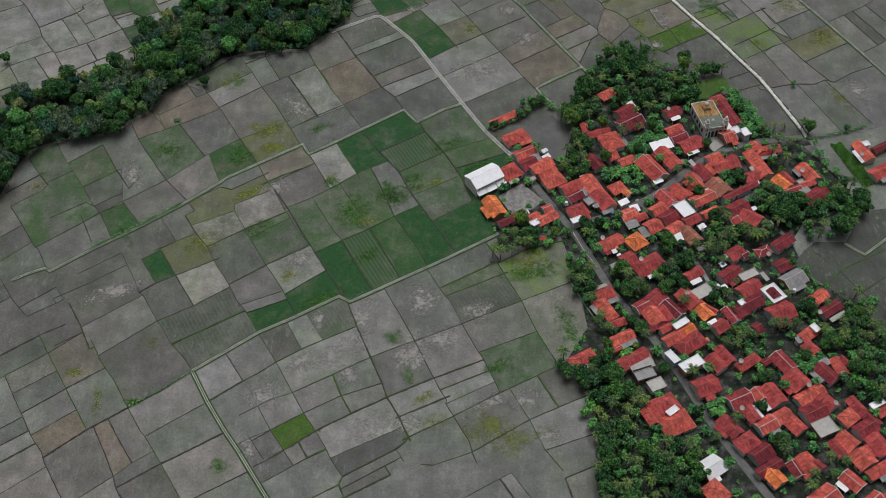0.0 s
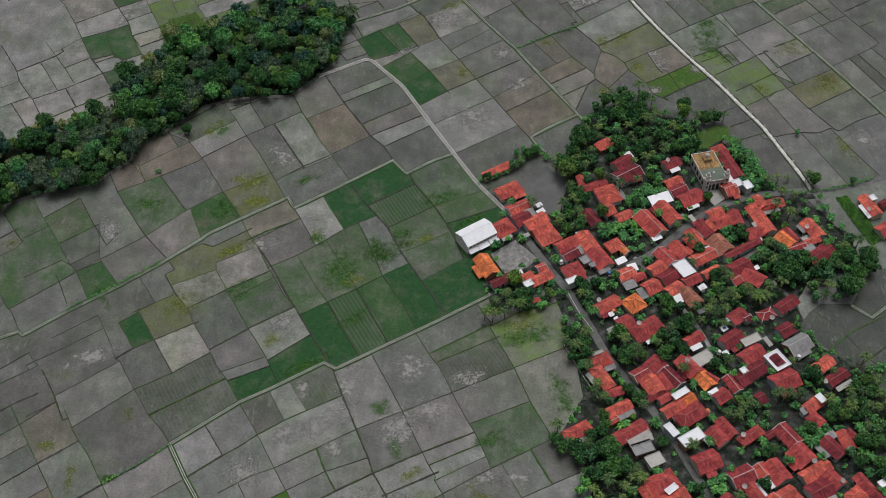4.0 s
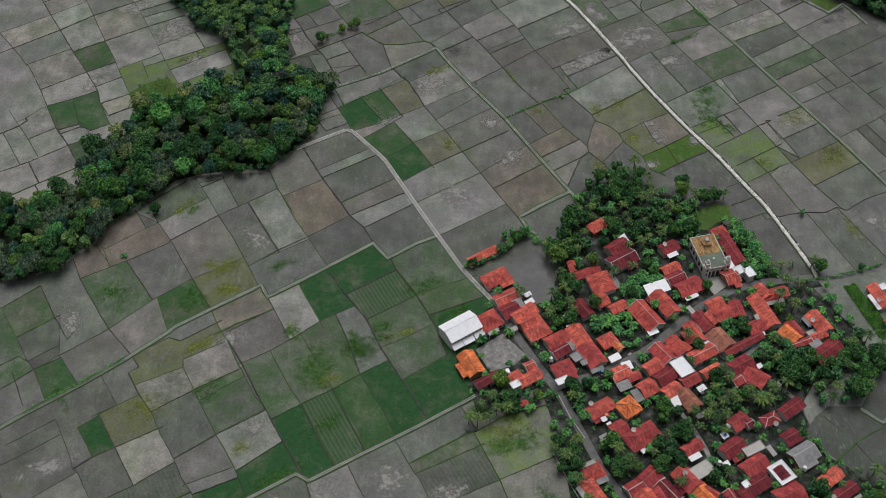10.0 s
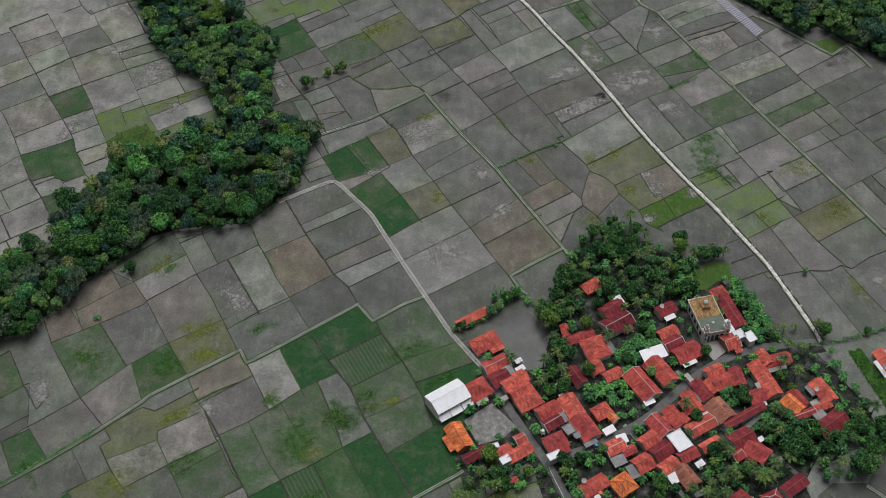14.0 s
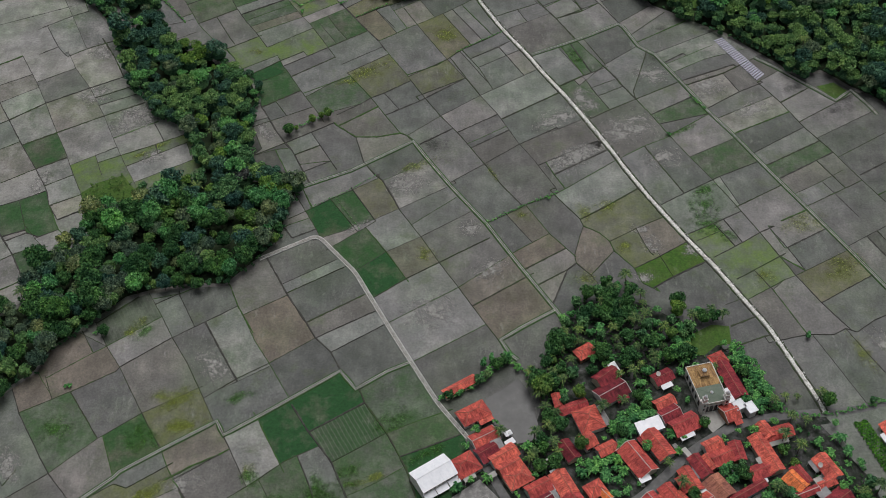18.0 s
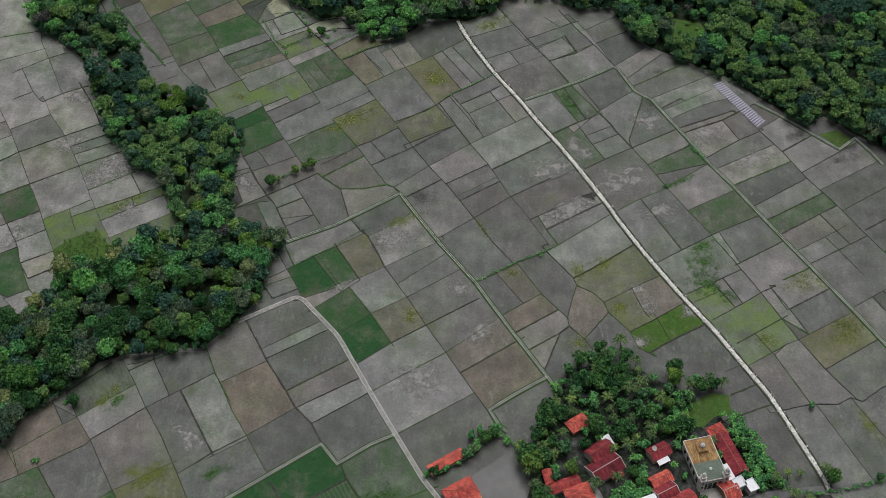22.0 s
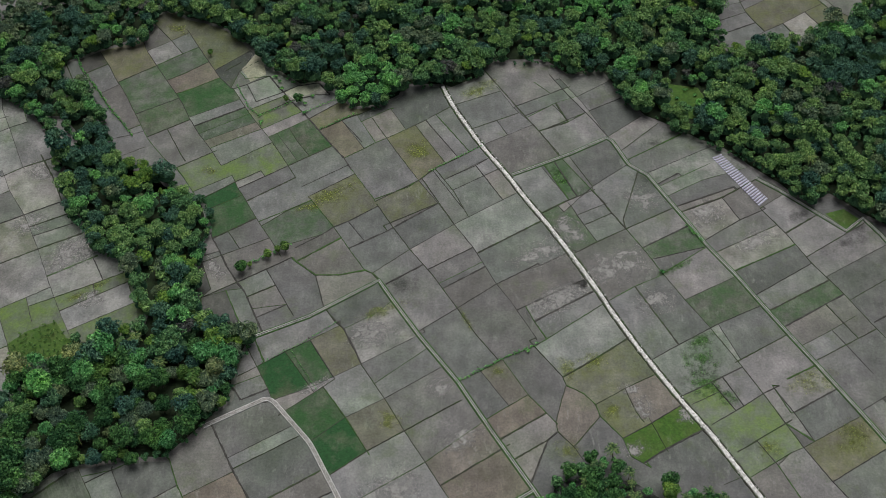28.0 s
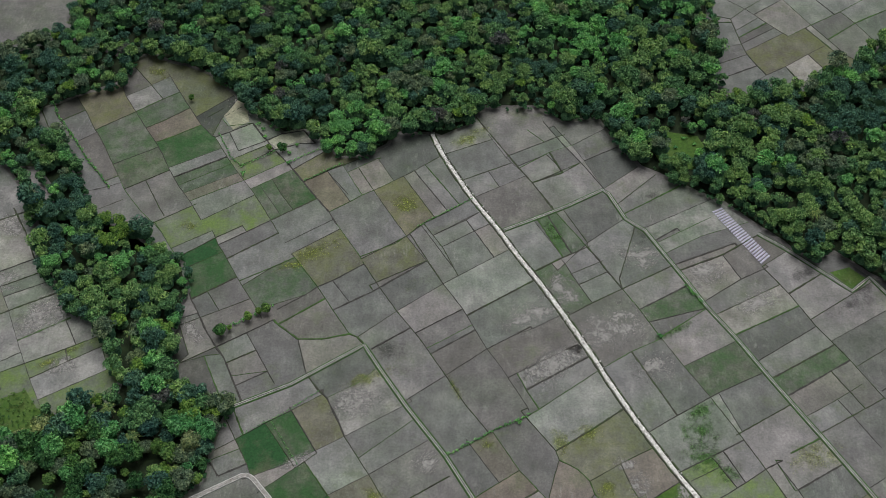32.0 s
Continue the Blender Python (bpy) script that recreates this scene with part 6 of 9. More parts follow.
bloom(20.0, 265.3, 7.4, 3.7, 20, "g")
bloom(-73.9, 228.5, 3.7, 5.7, 0, "p")
bloom(-28.9, 237.9, 10.4, 5.4, 25, "p")
bloom(34.4, 318.6, 10.5, 6.7, 10, "y")
bloom(11.7, 292.5, 8.2, 5.7, 20, "p")
bloom(-52.3, 287.1, 3.1, 5.6, 0, "p")
bloom(-25.0, 357.6, 4.1, 8.8, 15, "g")
bloom(-40.4, 347.7, 9.0, 11.4, 0, "g")
bloom(-15.0, 366.3, 6.5, 3.0, 25, "g")
bloom(-13.7, 361.9, 3.7, 1.8, 20, "y")
bloom(-34.5, 342.1, 5.7, 3.3, 0, "y")
bloom(-65.0, 311.7, 5.6, 3.6, 20, "y")
bloom(-74.9, 362.1, 7.0, 5.3, 20, "p")
bloom(-61.6, 320.7, 6.6, 4.2, 20, "p")
bloom(-52.2, 367.9, 3.2, 4.2, 0, "y")
bloom(1.1, 389.1, 9.6, 4.4, 25, "g")
bloom(186.1, 463.7, 7.0, 6.4, -47, "y")
bloom(185.1, 420.8, 11.5, 3.5, -72, "y")
bloom(-82.2, 397.6, 7.4, 4.4, 28, "y")
bloom(-76.0, 386.6, 7.1, 2.9, 13, "y")
bloom(-87.0, 358.9, 8.6, 3.0, 34, "y")
bloom(-133.7, 249.2, 8.4, 2.0, -83, "y")
bloom(-116.8, 276.4, 3.5, 3.0, 0, "y")
bloom(-104.1, 329.9, 8.1, 6.9, 0, "y")
bloom(-145.1, 263.3, 4.8, 2.9, 0, "y")
bloom(-181.8, 362.7, 4.8, 2.8, 28, "y")
bloom(-24.0, 357.0, 7.3, 8.4, -80, "g")
bloom(-14.3, 361.9, 4.5, 2.3, 13, "g")
bloom(-83.4, 221.6, 4.1, 3.5, 0, "g")
bloom(-138.3, 334.8, 8.9, 1.9, -58, "g")
bloom(-93.3, 381.4, 8.8, 6.0, -46, "g")
bloom(-119.8, 249.2, 4.7, 2.3, 0, "g")
bloom(35.3, 312.6, 14.2, 4.7, 12, "g")
bloom(-34.8, 321.9, 9.8, 3.6, 31, "g")
bloom(-52.0, 298.4, 11.7, 3.4, 31, "g")
bloom(13.2, 374.5, 9.6, 3.0, 26, "g")
bloom(21.8, 327.2, 6.1, 3.8, 30, "g")
bloom(-80.8, 334.5, 6.2, 2.5, 26, "g")
bloom(-137.2, 303.0, 14.3, 4.2, 26, "p")
bloom(-141.0, 371.1, 9.7, 4.1, -59, "p")
bloom(195.3, 424.6, 9.5, 4.3, -53, "p")
bloom(-70.6, 414.5, 10.5, 6.1, -56, "p")
bloom(-87.9, 358.5, 7.3, 2.7, 31, "y")
bloom(-80.4, 385.9, 4.6, 2.6, 0, "y")
bloom(-6.7, 363.5, 7.8, 2.1, 29, "y")
bloom(-89.3, 401.1, 4.1, 2.4, 12, "y")
bloom(-23.0, 356.1, 6.3, 7.4, -78, "g")
bloom(-58.8, 399.5, 6.5, 2.7, 25, "g")
bloom(-100.5, 430.5, 5.7, 2.8, 52, "g")
bloom(-51.1, 364.2, 3.9, 4.0, -33, "g")
bloom(-81.0, 339.6, 8.4, 3.1, 30, "g")
bloom(-125.9, 385.2, 6.9, 6.3, 0, "g")
bloom(-140.4, 367.2, 7.0, 2.3, -40, "p")
bloom(-123.8, 553.2, 11.4, 6.9, 31, "p")
bloom(-160.9, 514.3, 3.4, 7.7, -14, "p")
bloom(81.6, 529.0, 14.4, 5.3, 33, "p")
bloom(5.4, 515.4, 7.9, 5.8, -40, "p")
bloom(-104.4, 433.0, 7.1, 2.7, 62, "y")
bloom(-82.5, 399.4, 8.2, 4.1, 24, "y")
bloom(-80.6, 387.3, 5.4, 2.9, 0, "y")
bloom(-109.0, 538.9, 7.6, 1.8, 28, "y")
bloom(-118.0, 531.8, 6.5, 1.8, 28, "y")
bloom(80.8, 530.2, 18.3, 2.9, 29, "p")
bloom(3.2, 512.6, 9.2, 6.8, 35, "p")
bloom(120.9, 586.4, 10.7, 6.5, -27, "p")
bloom(147.6, 576.5, 9.6, 7.2, 24, "p")
bloom(106.4, 549.0, 17.0, 9.4, 29, "p")
bloom(74.1, 555.1, 14.3, 6.8, 30, "p")
bloom(86.7, 567.3, 11.7, 6.3, -55, "p")
bloom(-58.9, 678.7, 9.0, 3.5, -56, "p")
bloom(-124.2, 558.9, 9.2, 6.3, 34, "p")
bloom(-150.0, 604.3, 8.0, 5.4, -33, "p")
bloom(166.6, 560.8, 10.8, 4.5, 28, "p")
bloom(-63.4, 546.7, 7.7, 3.3, -59, "p")
bloom(204.0, 559.1, 11.7, 2.9, 22, "d")
bloom(188.6, 576.4, 7.9, 4.1, 28, "d")
bloom(123.5, 598.0, 7.2, 7.2, -40, "d")
bloom(213.2, 568.4, 9.5, 2.6, 28, "d")
bloom(128.5, 620.5, 7.3, 3.0, 25, "d")
bloom(15.8, 537.6, 6.9, 5.7, 0, "d")
bloom(-19.7, 587.0, 16.9, 4.8, 32, "y")
bloom(21.4, 617.5, 7.3, 6.1, -66, "y")
bloom(50.1, 658.2, 13.1, 4.0, 33, "y")
bloom(-101.0, 704.2, 9.0, 3.7, -27, "y")
bloom(-73.5, 604.0, 4.5, 3.8, 0, "y")
bloom(175.5, 488.6, 10.8, 5.7, 21, "y")
bloom(189.7, 466.7, 8.3, 5.3, 0, "y")
bloom(42.1, 519.3, 8.8, 1.2, -65, "y")
bloom(7.2, 523.5, 11.5, 3.3, 24, "y")
bloom(85.0, 598.2, 9.0, 2.9, -65, "g")
bloom(129.3, 545.9, 10.4, 1.6, 28, "g")


# ---- roads and channels ----
def strip_road(name, line, width, mat, label, category, height=0.10, wobble=0.05, seed=3):
    pts = resample(smooth_line(resample(line, 6.0), 2), 1.6)
    w = width / 2
    me = sweep(name, pts, [(w + 0.25, -0.05), (w, height), (w * 0.4, height + 0.04), (-w * 0.4, height + 0.04), (-w, height), (-w - 0.25, -0.05)], mat, wobble, seed)
    return tagged(new(name, me), label, category, kind="structure")


gravel_path = strip_road("gravel_path", GRAVEL_PATH, 1.4, GRAVEL, "pale broken-stone farm path raised between paddies", "path", 0.35, 0.22)
field_path = strip_road("field_path", FIELD_PATH, 1.35, PATH_GREY, "narrow pale gravel path between paddies", "path", 0.3, 0.10, 5)
for off in (1.25, -1.25):
    edge_pts = resample(smooth_line(GRAVEL_PATH, 2), 1.6)
    under("grass_edge", sweep("grass_edge", edge_pts, [(off + 0.5, -0.05), (off + 0.25, 0.26), (off - 0.25, 0.28), (off - 0.5, -0.05)], BANK, 0.1, 15), gravel_path, "dark grassy verge of the path")
stone_rnd = random.Random(23)
stone_mesh = [mesh_of("stone", [(r * 0.5 * math.cos(1.05 * j + 0.3 * k), r * 0.4 * math.sin(1.05 * j), 0.0) for j in range(6)] + [(r * 0.3 * math.cos(1.05 * j + 0.2), r * 0.26 * math.sin(1.05 * j + 0.2), r * 0.45) for j in range(6)],
                      [(j, (j + 1) % 6, 6 + (j + 1) % 6, 6 + j) for j in range(6)] + [(6, 7, 8, 9, 10, 11)], CONCRETE) for k, r in enumerate((0.5, 0.75, 0.6))]
for q in resample(smooth_line(GRAVEL_PATH, 2), 1.15)[:290]:
    side = stone_rnd.choice((-1, 1)) * stone_rnd.uniform(0.55, 1.15)
    under("stone", stone_rnd.choice(stone_mesh), gravel_path, m=Matrix.Translation((q.x + side, q.y + side * 0.5, 0.28)) @ Matrix.Rotation(stone_rnd.uniform(0, 6.28), 4, "Z") @ Matrix.Scale(stone_rnd.uniform(0.6, 1.4), 4))
for off in (0.78, -0.78):
    under("kerb", sweep("kerb", resample(smooth_line(resample(FIELD_PATH, 6.0), 2), 1.6), [(off + 0.12, 0.1), (off + 0.1, 0.42), (off - 0.1, 0.42), (off - 0.12, 0.1)], CONCRETE, 0.03, 19), field_path, "pale concrete edge of the path")
village_road = strip_road("village_road", VILLAGE_ROAD, 3.0, ASPHALT, "worn grey asphalt lane through the village", "road", 0.12, 0.02, 7)
mosque_road = strip_road("mosque_road", MOSQUE_ROAD, 3.2, ASPHALT, "worn grey asphalt lane past the mosque", "road", 0.14, 0.02, 9)


def channel(name, line, label, gap=0.55, wall=0.17, height=0.45):
    """An irrigation channel: two concrete walls with muddy water between them."""
    pts = resample(line, 3.0)
    root = tagged(new(name, None), label, "irrigation channel", kind="structure")
    g = gap / 2
    for s in (1, -1):
        a, b = sorted((s * g, s * (g + wall)))
        under("channel_wall", sweep("channel_wall", pts, [(b + 0.02, -0.05), (b, height), (a, height), (a - 0.02, -0.05)], CONCRETE, 0.0), root)
    under("channel_water", sweep("channel_water", pts, [(g, 0.12), (-g, 0.12)], WATER), root, "muddy water in the channel")
    for s in (1, -1):
        o = s * (g + wall + 0.4)
        lo, hi = o - 0.42, o + 0.42
        under("grass_verge", sweep("grass_verge", pts, [(hi, -0.05), (hi - 0.2, 0.22), (lo + 0.2, 0.27), (lo, -0.05)], VERGE, 0.0), root, "grassy verge of the channel")
    return root


for nm, line in (("east_channel", EAST_CANAL), ("west_channel", WEST_CANAL), ("wood_channel", WOOD_CHANNEL), ("south_channel", SOUTH_CANAL), ("south_branch_channel", SOUTH_BRANCH), ("north_channel", NORTH_CANAL), ("village_channel", VILLAGE_CANAL), ("side_channel", CANAL_RIGHT)):
    channel(nm, line, "narrow concrete irrigation channel between the paddies")


# ---- trees ----
def leaf_cards(centres, normals, size, rng):
    """Small bent leaf sprays, one quad pair each, lying on the given places."""
    n = len(centres)
    up = rng.normal(size=(n, 3))
    nor = normals + 0.5 * rng.normal(size=(n, 3))
    nor /= np.linalg.norm(nor, axis=1)[:, None]
    u = np.cross(nor, up)
    u /= np.linalg.norm(u, axis=1)[:, None]
    w = np.cross(nor, u)
    s = size * rng.uniform(0.6, 1.35, n)[:, None]
    a, b = centres - u * s, centres + u * s
    p0, p1 = centres - w * s * 0.55 - nor * s * 0.15, centres + w * s * 0.55 - nor * s * 0.15
    verts = np.stack([a, p0, b, p1], 1).reshape(-1, 3)
    return verts


def crown_verts(seed, radius, height, lobes, leaves, size):
    rng = np.random.default_rng(seed)
    ang = rng.uniform(0, 2 * np.pi, lobes)
    rad = radius * 0.62 * np.sqrt(rng.uniform(0.02, 1, lobes))
    cz = height * (0.35 + 0.55 * (1 - (rad / radius) ** 2) * rng.uniform(0.55, 1.1, lobes))
    c = np.stack([rad * np.cos(ang), rad * np.sin(ang), cz], 1)
    r = radius * rng.uniform(0.24, 0.42, lobes)
    pick = rng.choice(lobes, leaves, p=r ** 2 / (r ** 2).sum())
    d = rng.normal(size=(leaves, 3))
    d /= np.linalg.norm(d, axis=1)[:, None]
    d[:, 2] = np.where(d[:, 2] < -0.35, -d[:, 2], d[:, 2])
    pos = c[pick] + d * r[pick][:, None] * rng.uniform(0.72, 1.08, leaves)[:, None] * np.array([1, 1, 0.85])
    return leaf_cards(pos, d, size, rng)


def quads_mesh(name, verts, mat):
    n = len(verts) // 4
    me = bpy.data.meshes.new(name)
    me.vertices.add(n * 4)
    me.vertices.foreach_set("co", verts.astype(np.float32).ravel())
    me.loops.add(n * 4)
    me.loops.foreach_set("vertex_index", np.arange(n * 4, dtype=np.int32))
    me.polygons.add(n)
    me.polygons.foreach_set("loop_start", np.arange(0, n * 4, 4, dtype=np.int32))
    me.update(calc_edges=True)
    me.materials.append(mat)
    return me


def trunk_mesh(name, height, r0, r1, bend, limbs, seed, mat):
    rnd = random.Random(seed)
    v, f = [], []

    def tube(pts, ra, rb, n=6):
        k = len(v)
        for i, q in enumerate(pts):
            t = i / (len(pts) - 1)
            r = ra + (rb - ra) * t
            for j in range(n):
                a = 2 * math.pi * j / n
                v.append((q[0] + r * math.cos(a), q[1] + r * math.sin(a), q[2]))
        for i in range(len(pts) - 1):
            f.extend((k + i * n + j, k + i * n + (j + 1) % n, k + (i + 1) * n + (j + 1) % n, k + (i + 1) * n + j) for j in range(n))
    bx, by = rnd.uniform(-bend, bend), rnd.uniform(-bend, bend)
    stem = [(bx * t * t, by * t * t, -0.3 + (height + 0.3) * t) for t in (0, 0.25, 0.5, 0.75, 1)]
    tube(stem, r0, r1)
    for i in range(limbs):
        a = 2 * math.pi * i / limbs + rnd.uniform(-0.4, 0.4)
        z0 = height * rnd.uniform(0.55, 0.9)
        t = (z0 + 0.3) / (height + 0.3)
        x0, y0 = bx * t * t, by * t * t
        ln = height * rnd.uniform(0.35, 0.55)
        tube([(x0, y0, z0), (x0 + 0.5 * ln * math.cos(a), y0 + 0.5 * ln * math.sin(a), z0 + 0.35 * ln), (x0 + ln * math.cos(a), y0 + ln * math.sin(a), z0 + 0.8 * ln)], r1 * 0.9, r1 * 0.25, 5)
    return mesh_of(name, v, f, mat, True)


def crown_core(seed, radius, height):
    """The dense inner foliage of a crown: a lumpy shell."""
    rng = np.random.default_rng(seed + 500)
    rings, segs = 5, 11
    rad = np.array([0.34, 0.58, 0.60, 0.38, 0.02])[:, None] * radius * rng.uniform(0.65, 1.2, (rings, segs))
    zz = np.array([0.10, 0.28, 0.52, 0.72, 0.82])[:, None] * height * rng.uniform(0.93, 1.07, (rings, segs))
    a = 2 * np.pi * np.arange(segs) / segs
    p = np.stack([rad * np.cos(a), rad * np.sin(a), zz], 2)
    return np.stack([p[:-1], np.roll(p[:-1], -1, 1), np.roll(p[1:], -1, 1), p[1:]], 2).reshape(-1, 3)


def make_tree(name, label, seed, radius, stem, height, lobes, leaves, size, mat):
    root = tagged(new(name, None), label, "tree")
    root["size"] = radius
    under("trunk", trunk_mesh("trunk", stem, radius * 0.055, radius * 0.028, 0.6, 5, seed, BARK), root)
    me = quads_mesh("crown", np.concatenate([crown_core(seed, radius, height), crown_verts(seed, radius, height, lobes, leaves, size)]), mat)
    under("crown", me, root, m=Matrix.Translation((0, 0, stem * 0.55)))
    return root


def make_palm(name, label, seed, stem, fronds, length):
    rnd = random.Random(seed)
    root = tagged(new(name, None), label, "palm tree")
    bx, by = rnd.uniform(-1, 1), rnd.uniform(-1, 1)
    tr = mesh_of("trunk", *tube_path([(bx * t * t, by * t * t, -0.3 + (stem + 0.3) * t) for t in (0, 0.2, 0.4, 0.6, 0.8, 1)], 0.22, 0.13), BARK, True)
    under("trunk", tr, root)
    v = []
    for i in range(fronds):
        a = i * 2.39996 + rnd.uniform(-0.25, 0.25)
        lift = rnd.uniform(0.15, 1.0) if i > fronds * 0.25 else rnd.uniform(-0.5, 0.1)
        ln = length * rnd.uniform(0.8, 1.1)
        steps = 7
        spine = []
        for k in range(steps + 1):
            t = k / steps
            out = ln * t * (0.95 - 0.22 * lift)
            z = ln * (lift * 0.8 * t - (0.28 + 0.5 * lift) * t * t)
            spine.append(Vector((bx + out * math.cos(a), by + out * math.sin(a), stem + z)))
        side = Vector((-math.sin(a), math.cos(a), 0))
        for k in range(steps):
            t = (k + 0.5) / steps
            w = length * 0.15 * math.sin(math.pi * min(1, 0.18 + t * 0.86)) ** 0.7
            p, q = spine[k], spine[k + 1]
            gap = (q - p) * 0.12
            fwd = (q - p) * 1.1
            for s in (1, -1):
                tip = side * s * w + Vector((0, 0, -w * 0.3)) + fwd
                v += [p + gap, q - gap, q - gap + tip * rnd.uniform(0.8, 1.1), p + gap + tip * rnd.uniform(0.85, 1.15)]
    under("frond_crown", quads_mesh("frond_crown", np.array([tuple(x) for x in v]), FROND), root)
    return root


def tube_path(pts, ra, rb, n=6):
    v, f = [], []
    for i, q in enumerate(pts):
        r = ra + (rb - ra) * i / (len(pts) - 1)
        v += [(q[0] + r * math.cos(2 * math.pi * j / n), q[1] + r * math.sin(2 * math.pi * j / n), q[2]) for j in range(n)]
    for i in range(len(pts) - 1):
        f += [(i * n + j, i * n + (j + 1) % n, (i + 1) * n + (j + 1) % n, (i + 1) * n + j) for j in range(n)]
    f.append(tuple(range((len(pts) - 1) * n, len(pts) * n)))
    return v, f


def make_banana(name, label, seed):
    rnd = random.Random(seed)
    root = tagged(new(name, None), label, "banana plant")
    v, stems = [], ([], [])
    for c in range(4):
        ox, oy, h = rnd.uniform(-1.1, 1.1), rnd.uniform(-1.1, 1.1), rnd.uniform(2.0, 3.4)
        tv, tf = tube_path([(ox, oy, -0.2), (ox, oy, h * 0.5), (ox, oy, h)], 0.14, 0.09, 5)
        k = len(stems[0])
        stems[0].extend(tv)
        stems[1].extend(tuple(i + k for i in q) for q in tf)
        for i in range(7):
            a = i * 2.4 + rnd.uniform(-0.3, 0.3)
            ln, lift = rnd.uniform(1.6, 2.4), rnd.uniform(0.3, 1.0)
            side = Vector((-math.sin(a), math.cos(a), 0))
            sp = [Vector((ox + ln * t * math.cos(a), oy + ln * t * math.sin(a), h + ln * (lift * t - 0.95 * t * t))) for t in (0.08, 0.4, 0.72, 1.0)]
            ws = (0.12, 0.34, 0.32, 0.06)
            for k in range(3):
                v += [sp[k] - side * ws[k], sp[k] + side * ws[k], sp[k + 1] + side * ws[k + 1], sp[k + 1] - side * ws[k + 1]]
    under("stem_clump", mesh_of("stem_clump", stems[0], stems[1], BANANA), root)
    under("leaf_clump", quads_mesh("leaf_clump", np.array([tuple(x) for x in v]), BANANA), root)
    return root


BROAD_LOOKS = [("tall dark green", LEAF), ("tall blue-green", LEAF_TONES[0]), ("wide deep green", LEAF), ("small fresh green", LEAF_TONES[2]), ("tall bright green", LEAF_TONES[4]), ("wide olive grey-green", LEAF_TONES[3])]
BROAD = [make_tree("forest_tree", BROAD_LOOKS[i][0] + " broadleaf tree in the wood", 11 + i, r, st, h, lo, n, 0.47, BROAD_LOOKS[i][1])
         for i, (r, st, h, lo, n) in enumerate([(5.4, 6.0, 8.0, 17, 1250), (4.6, 5.2, 7.6, 14, 980), (6.2, 6.6, 8.8, 22, 1500), (3.8, 4.4, 6.6, 12, 700), (4.8, 5.6, 9.6, 16, 1080), (5.6, 5.4, 6.8, 22, 1200)])]
YARD_TREES = [make_tree("yard_tree", "rounded leafy fruit tree between village houses", 91 + i, r, st, h, lo, n, 0.38, (LEAF, LEAF_TONES[1], LEAF_TONES[4], LEAF)[i])
              for i, (r, st, h, lo, n) in enumerate([(3.4, 3.0, 4.6, 13, 820), (2.7, 2.4, 4.0, 10, 560), (2.0, 1.8, 3.0, 8, 300), (3.9, 3.4, 5.0, 16, 980)])]
LIME = [make_tree("lime_leaved_tree", ("yellow-green feathery tree among darker ones", "small yellow-green feathery tree among darker ones", "pale cream-flowering tree among darker ones")[i], 31 + i, r, st, h, lo, n, 0.42, LEAF_CREAM if i == 2 else LEAF_LIME)
        for i, (r, st, h, lo, n) in enumerate([(4.2, 4.4, 6.0, 14, 860), (3.2, 3.4, 5.0, 11, 600), (4.8, 5.0, 7.0, 18, 1050)])]
PALMS = [make_palm("coconut_palm", "tall coconut palm with a star of drooping fronds", 51 + i, st, n, ln) for i, (st, n, ln) in enumerate([(6.6, 16, 3.2), (5.8, 15, 3.0), (7.6, 17, 3.4), (4.8, 14, 2.8)])]
BANANAS = [make_banana("banana_plant", "clump of broad-leaved banana plants in a yard", 71 + i) for i in range(2)]
USED = set()


def plant(kind, x, y, scale, spin, group="", label=""):
    m = Matrix.Translation((x, y, 0)) @ Matrix.Rotation(spin, 4, "Z") @ Matrix.Scale(scale, 4)
    if kind.name not in USED:
        USED.add(kind.name)
        kind.matrix_basis = m
        ob = kind
    else:
        ob = copy_thing(kind, m)
        ob.scale = (scale,) * 3
    return tagged(ob, label=label, group=group)


def scatter(poly, spacing, seed, keep=lambda x, y: True):
    rnd = random.Random(seed)
    xs, ys = [q[0] for q in poly], [q[1] for q in poly]
    cell, out = {}, []
    tries = int((max(xs) - min(xs)) * (max(ys) - min(ys)) / spacing ** 2 * 6)
    for _ in range(tries):
        x, y = rnd.uniform(min(xs), max(xs)), rnd.uniform(min(ys), max(ys))
        i, j = int(x // spacing), int(y // spacing)
        if any((x - a) ** 2 + (y - b) ** 2 < spacing ** 2 for di in (-1, 0, 1) for dj in (-1, 0, 1) for a, b in cell.get((i + di, j + dj), ())):
            continue
        if inside(x, y, poly) and keep(x, y):
            cell.setdefault((i, j), []).append((x, y))
            out.append((x, y))
    return out


def crown_copy(kind, x, y, sc, spin, keep=0.55):
    """The crown's upper leaves, set at a place, for growth that is joined into one mesh."""
    crown = [c for c in kind.children if c.name.startswith("crown")][0]
    co = np.empty(len(crown.data.vertices) * 3, np.float32)
    crown.data.vertices.foreach_get("co", co)
    quads = co.reshape(-1, 4, 3)[44:]
    top = np.argsort(-quads[:, :, 2].mean(1))[:int(len(quads) * keep)]
    co = quads[top].reshape(-1, 3) + np.array(crown.matrix_basis.translation, np.float32)
    cs, sn = math.cos(spin), math.sin(spin)
    return np.stack([co[:, 0] * cs - co[:, 1] * sn, co[:, 0] * sn + co[:, 1] * cs, co[:, 2]], 1) * sc + np.array([x, y, 0], np.float32)


def ragged(x, y):
    """A clear edge is never a straight one: shifts a place by a slow noise."""
    return x + 5 * noise.noise((x * 0.07, y * 0.07, 3.1)), y + 5 * noise.noise((x * 0.07, y * 0.07, 9.7))


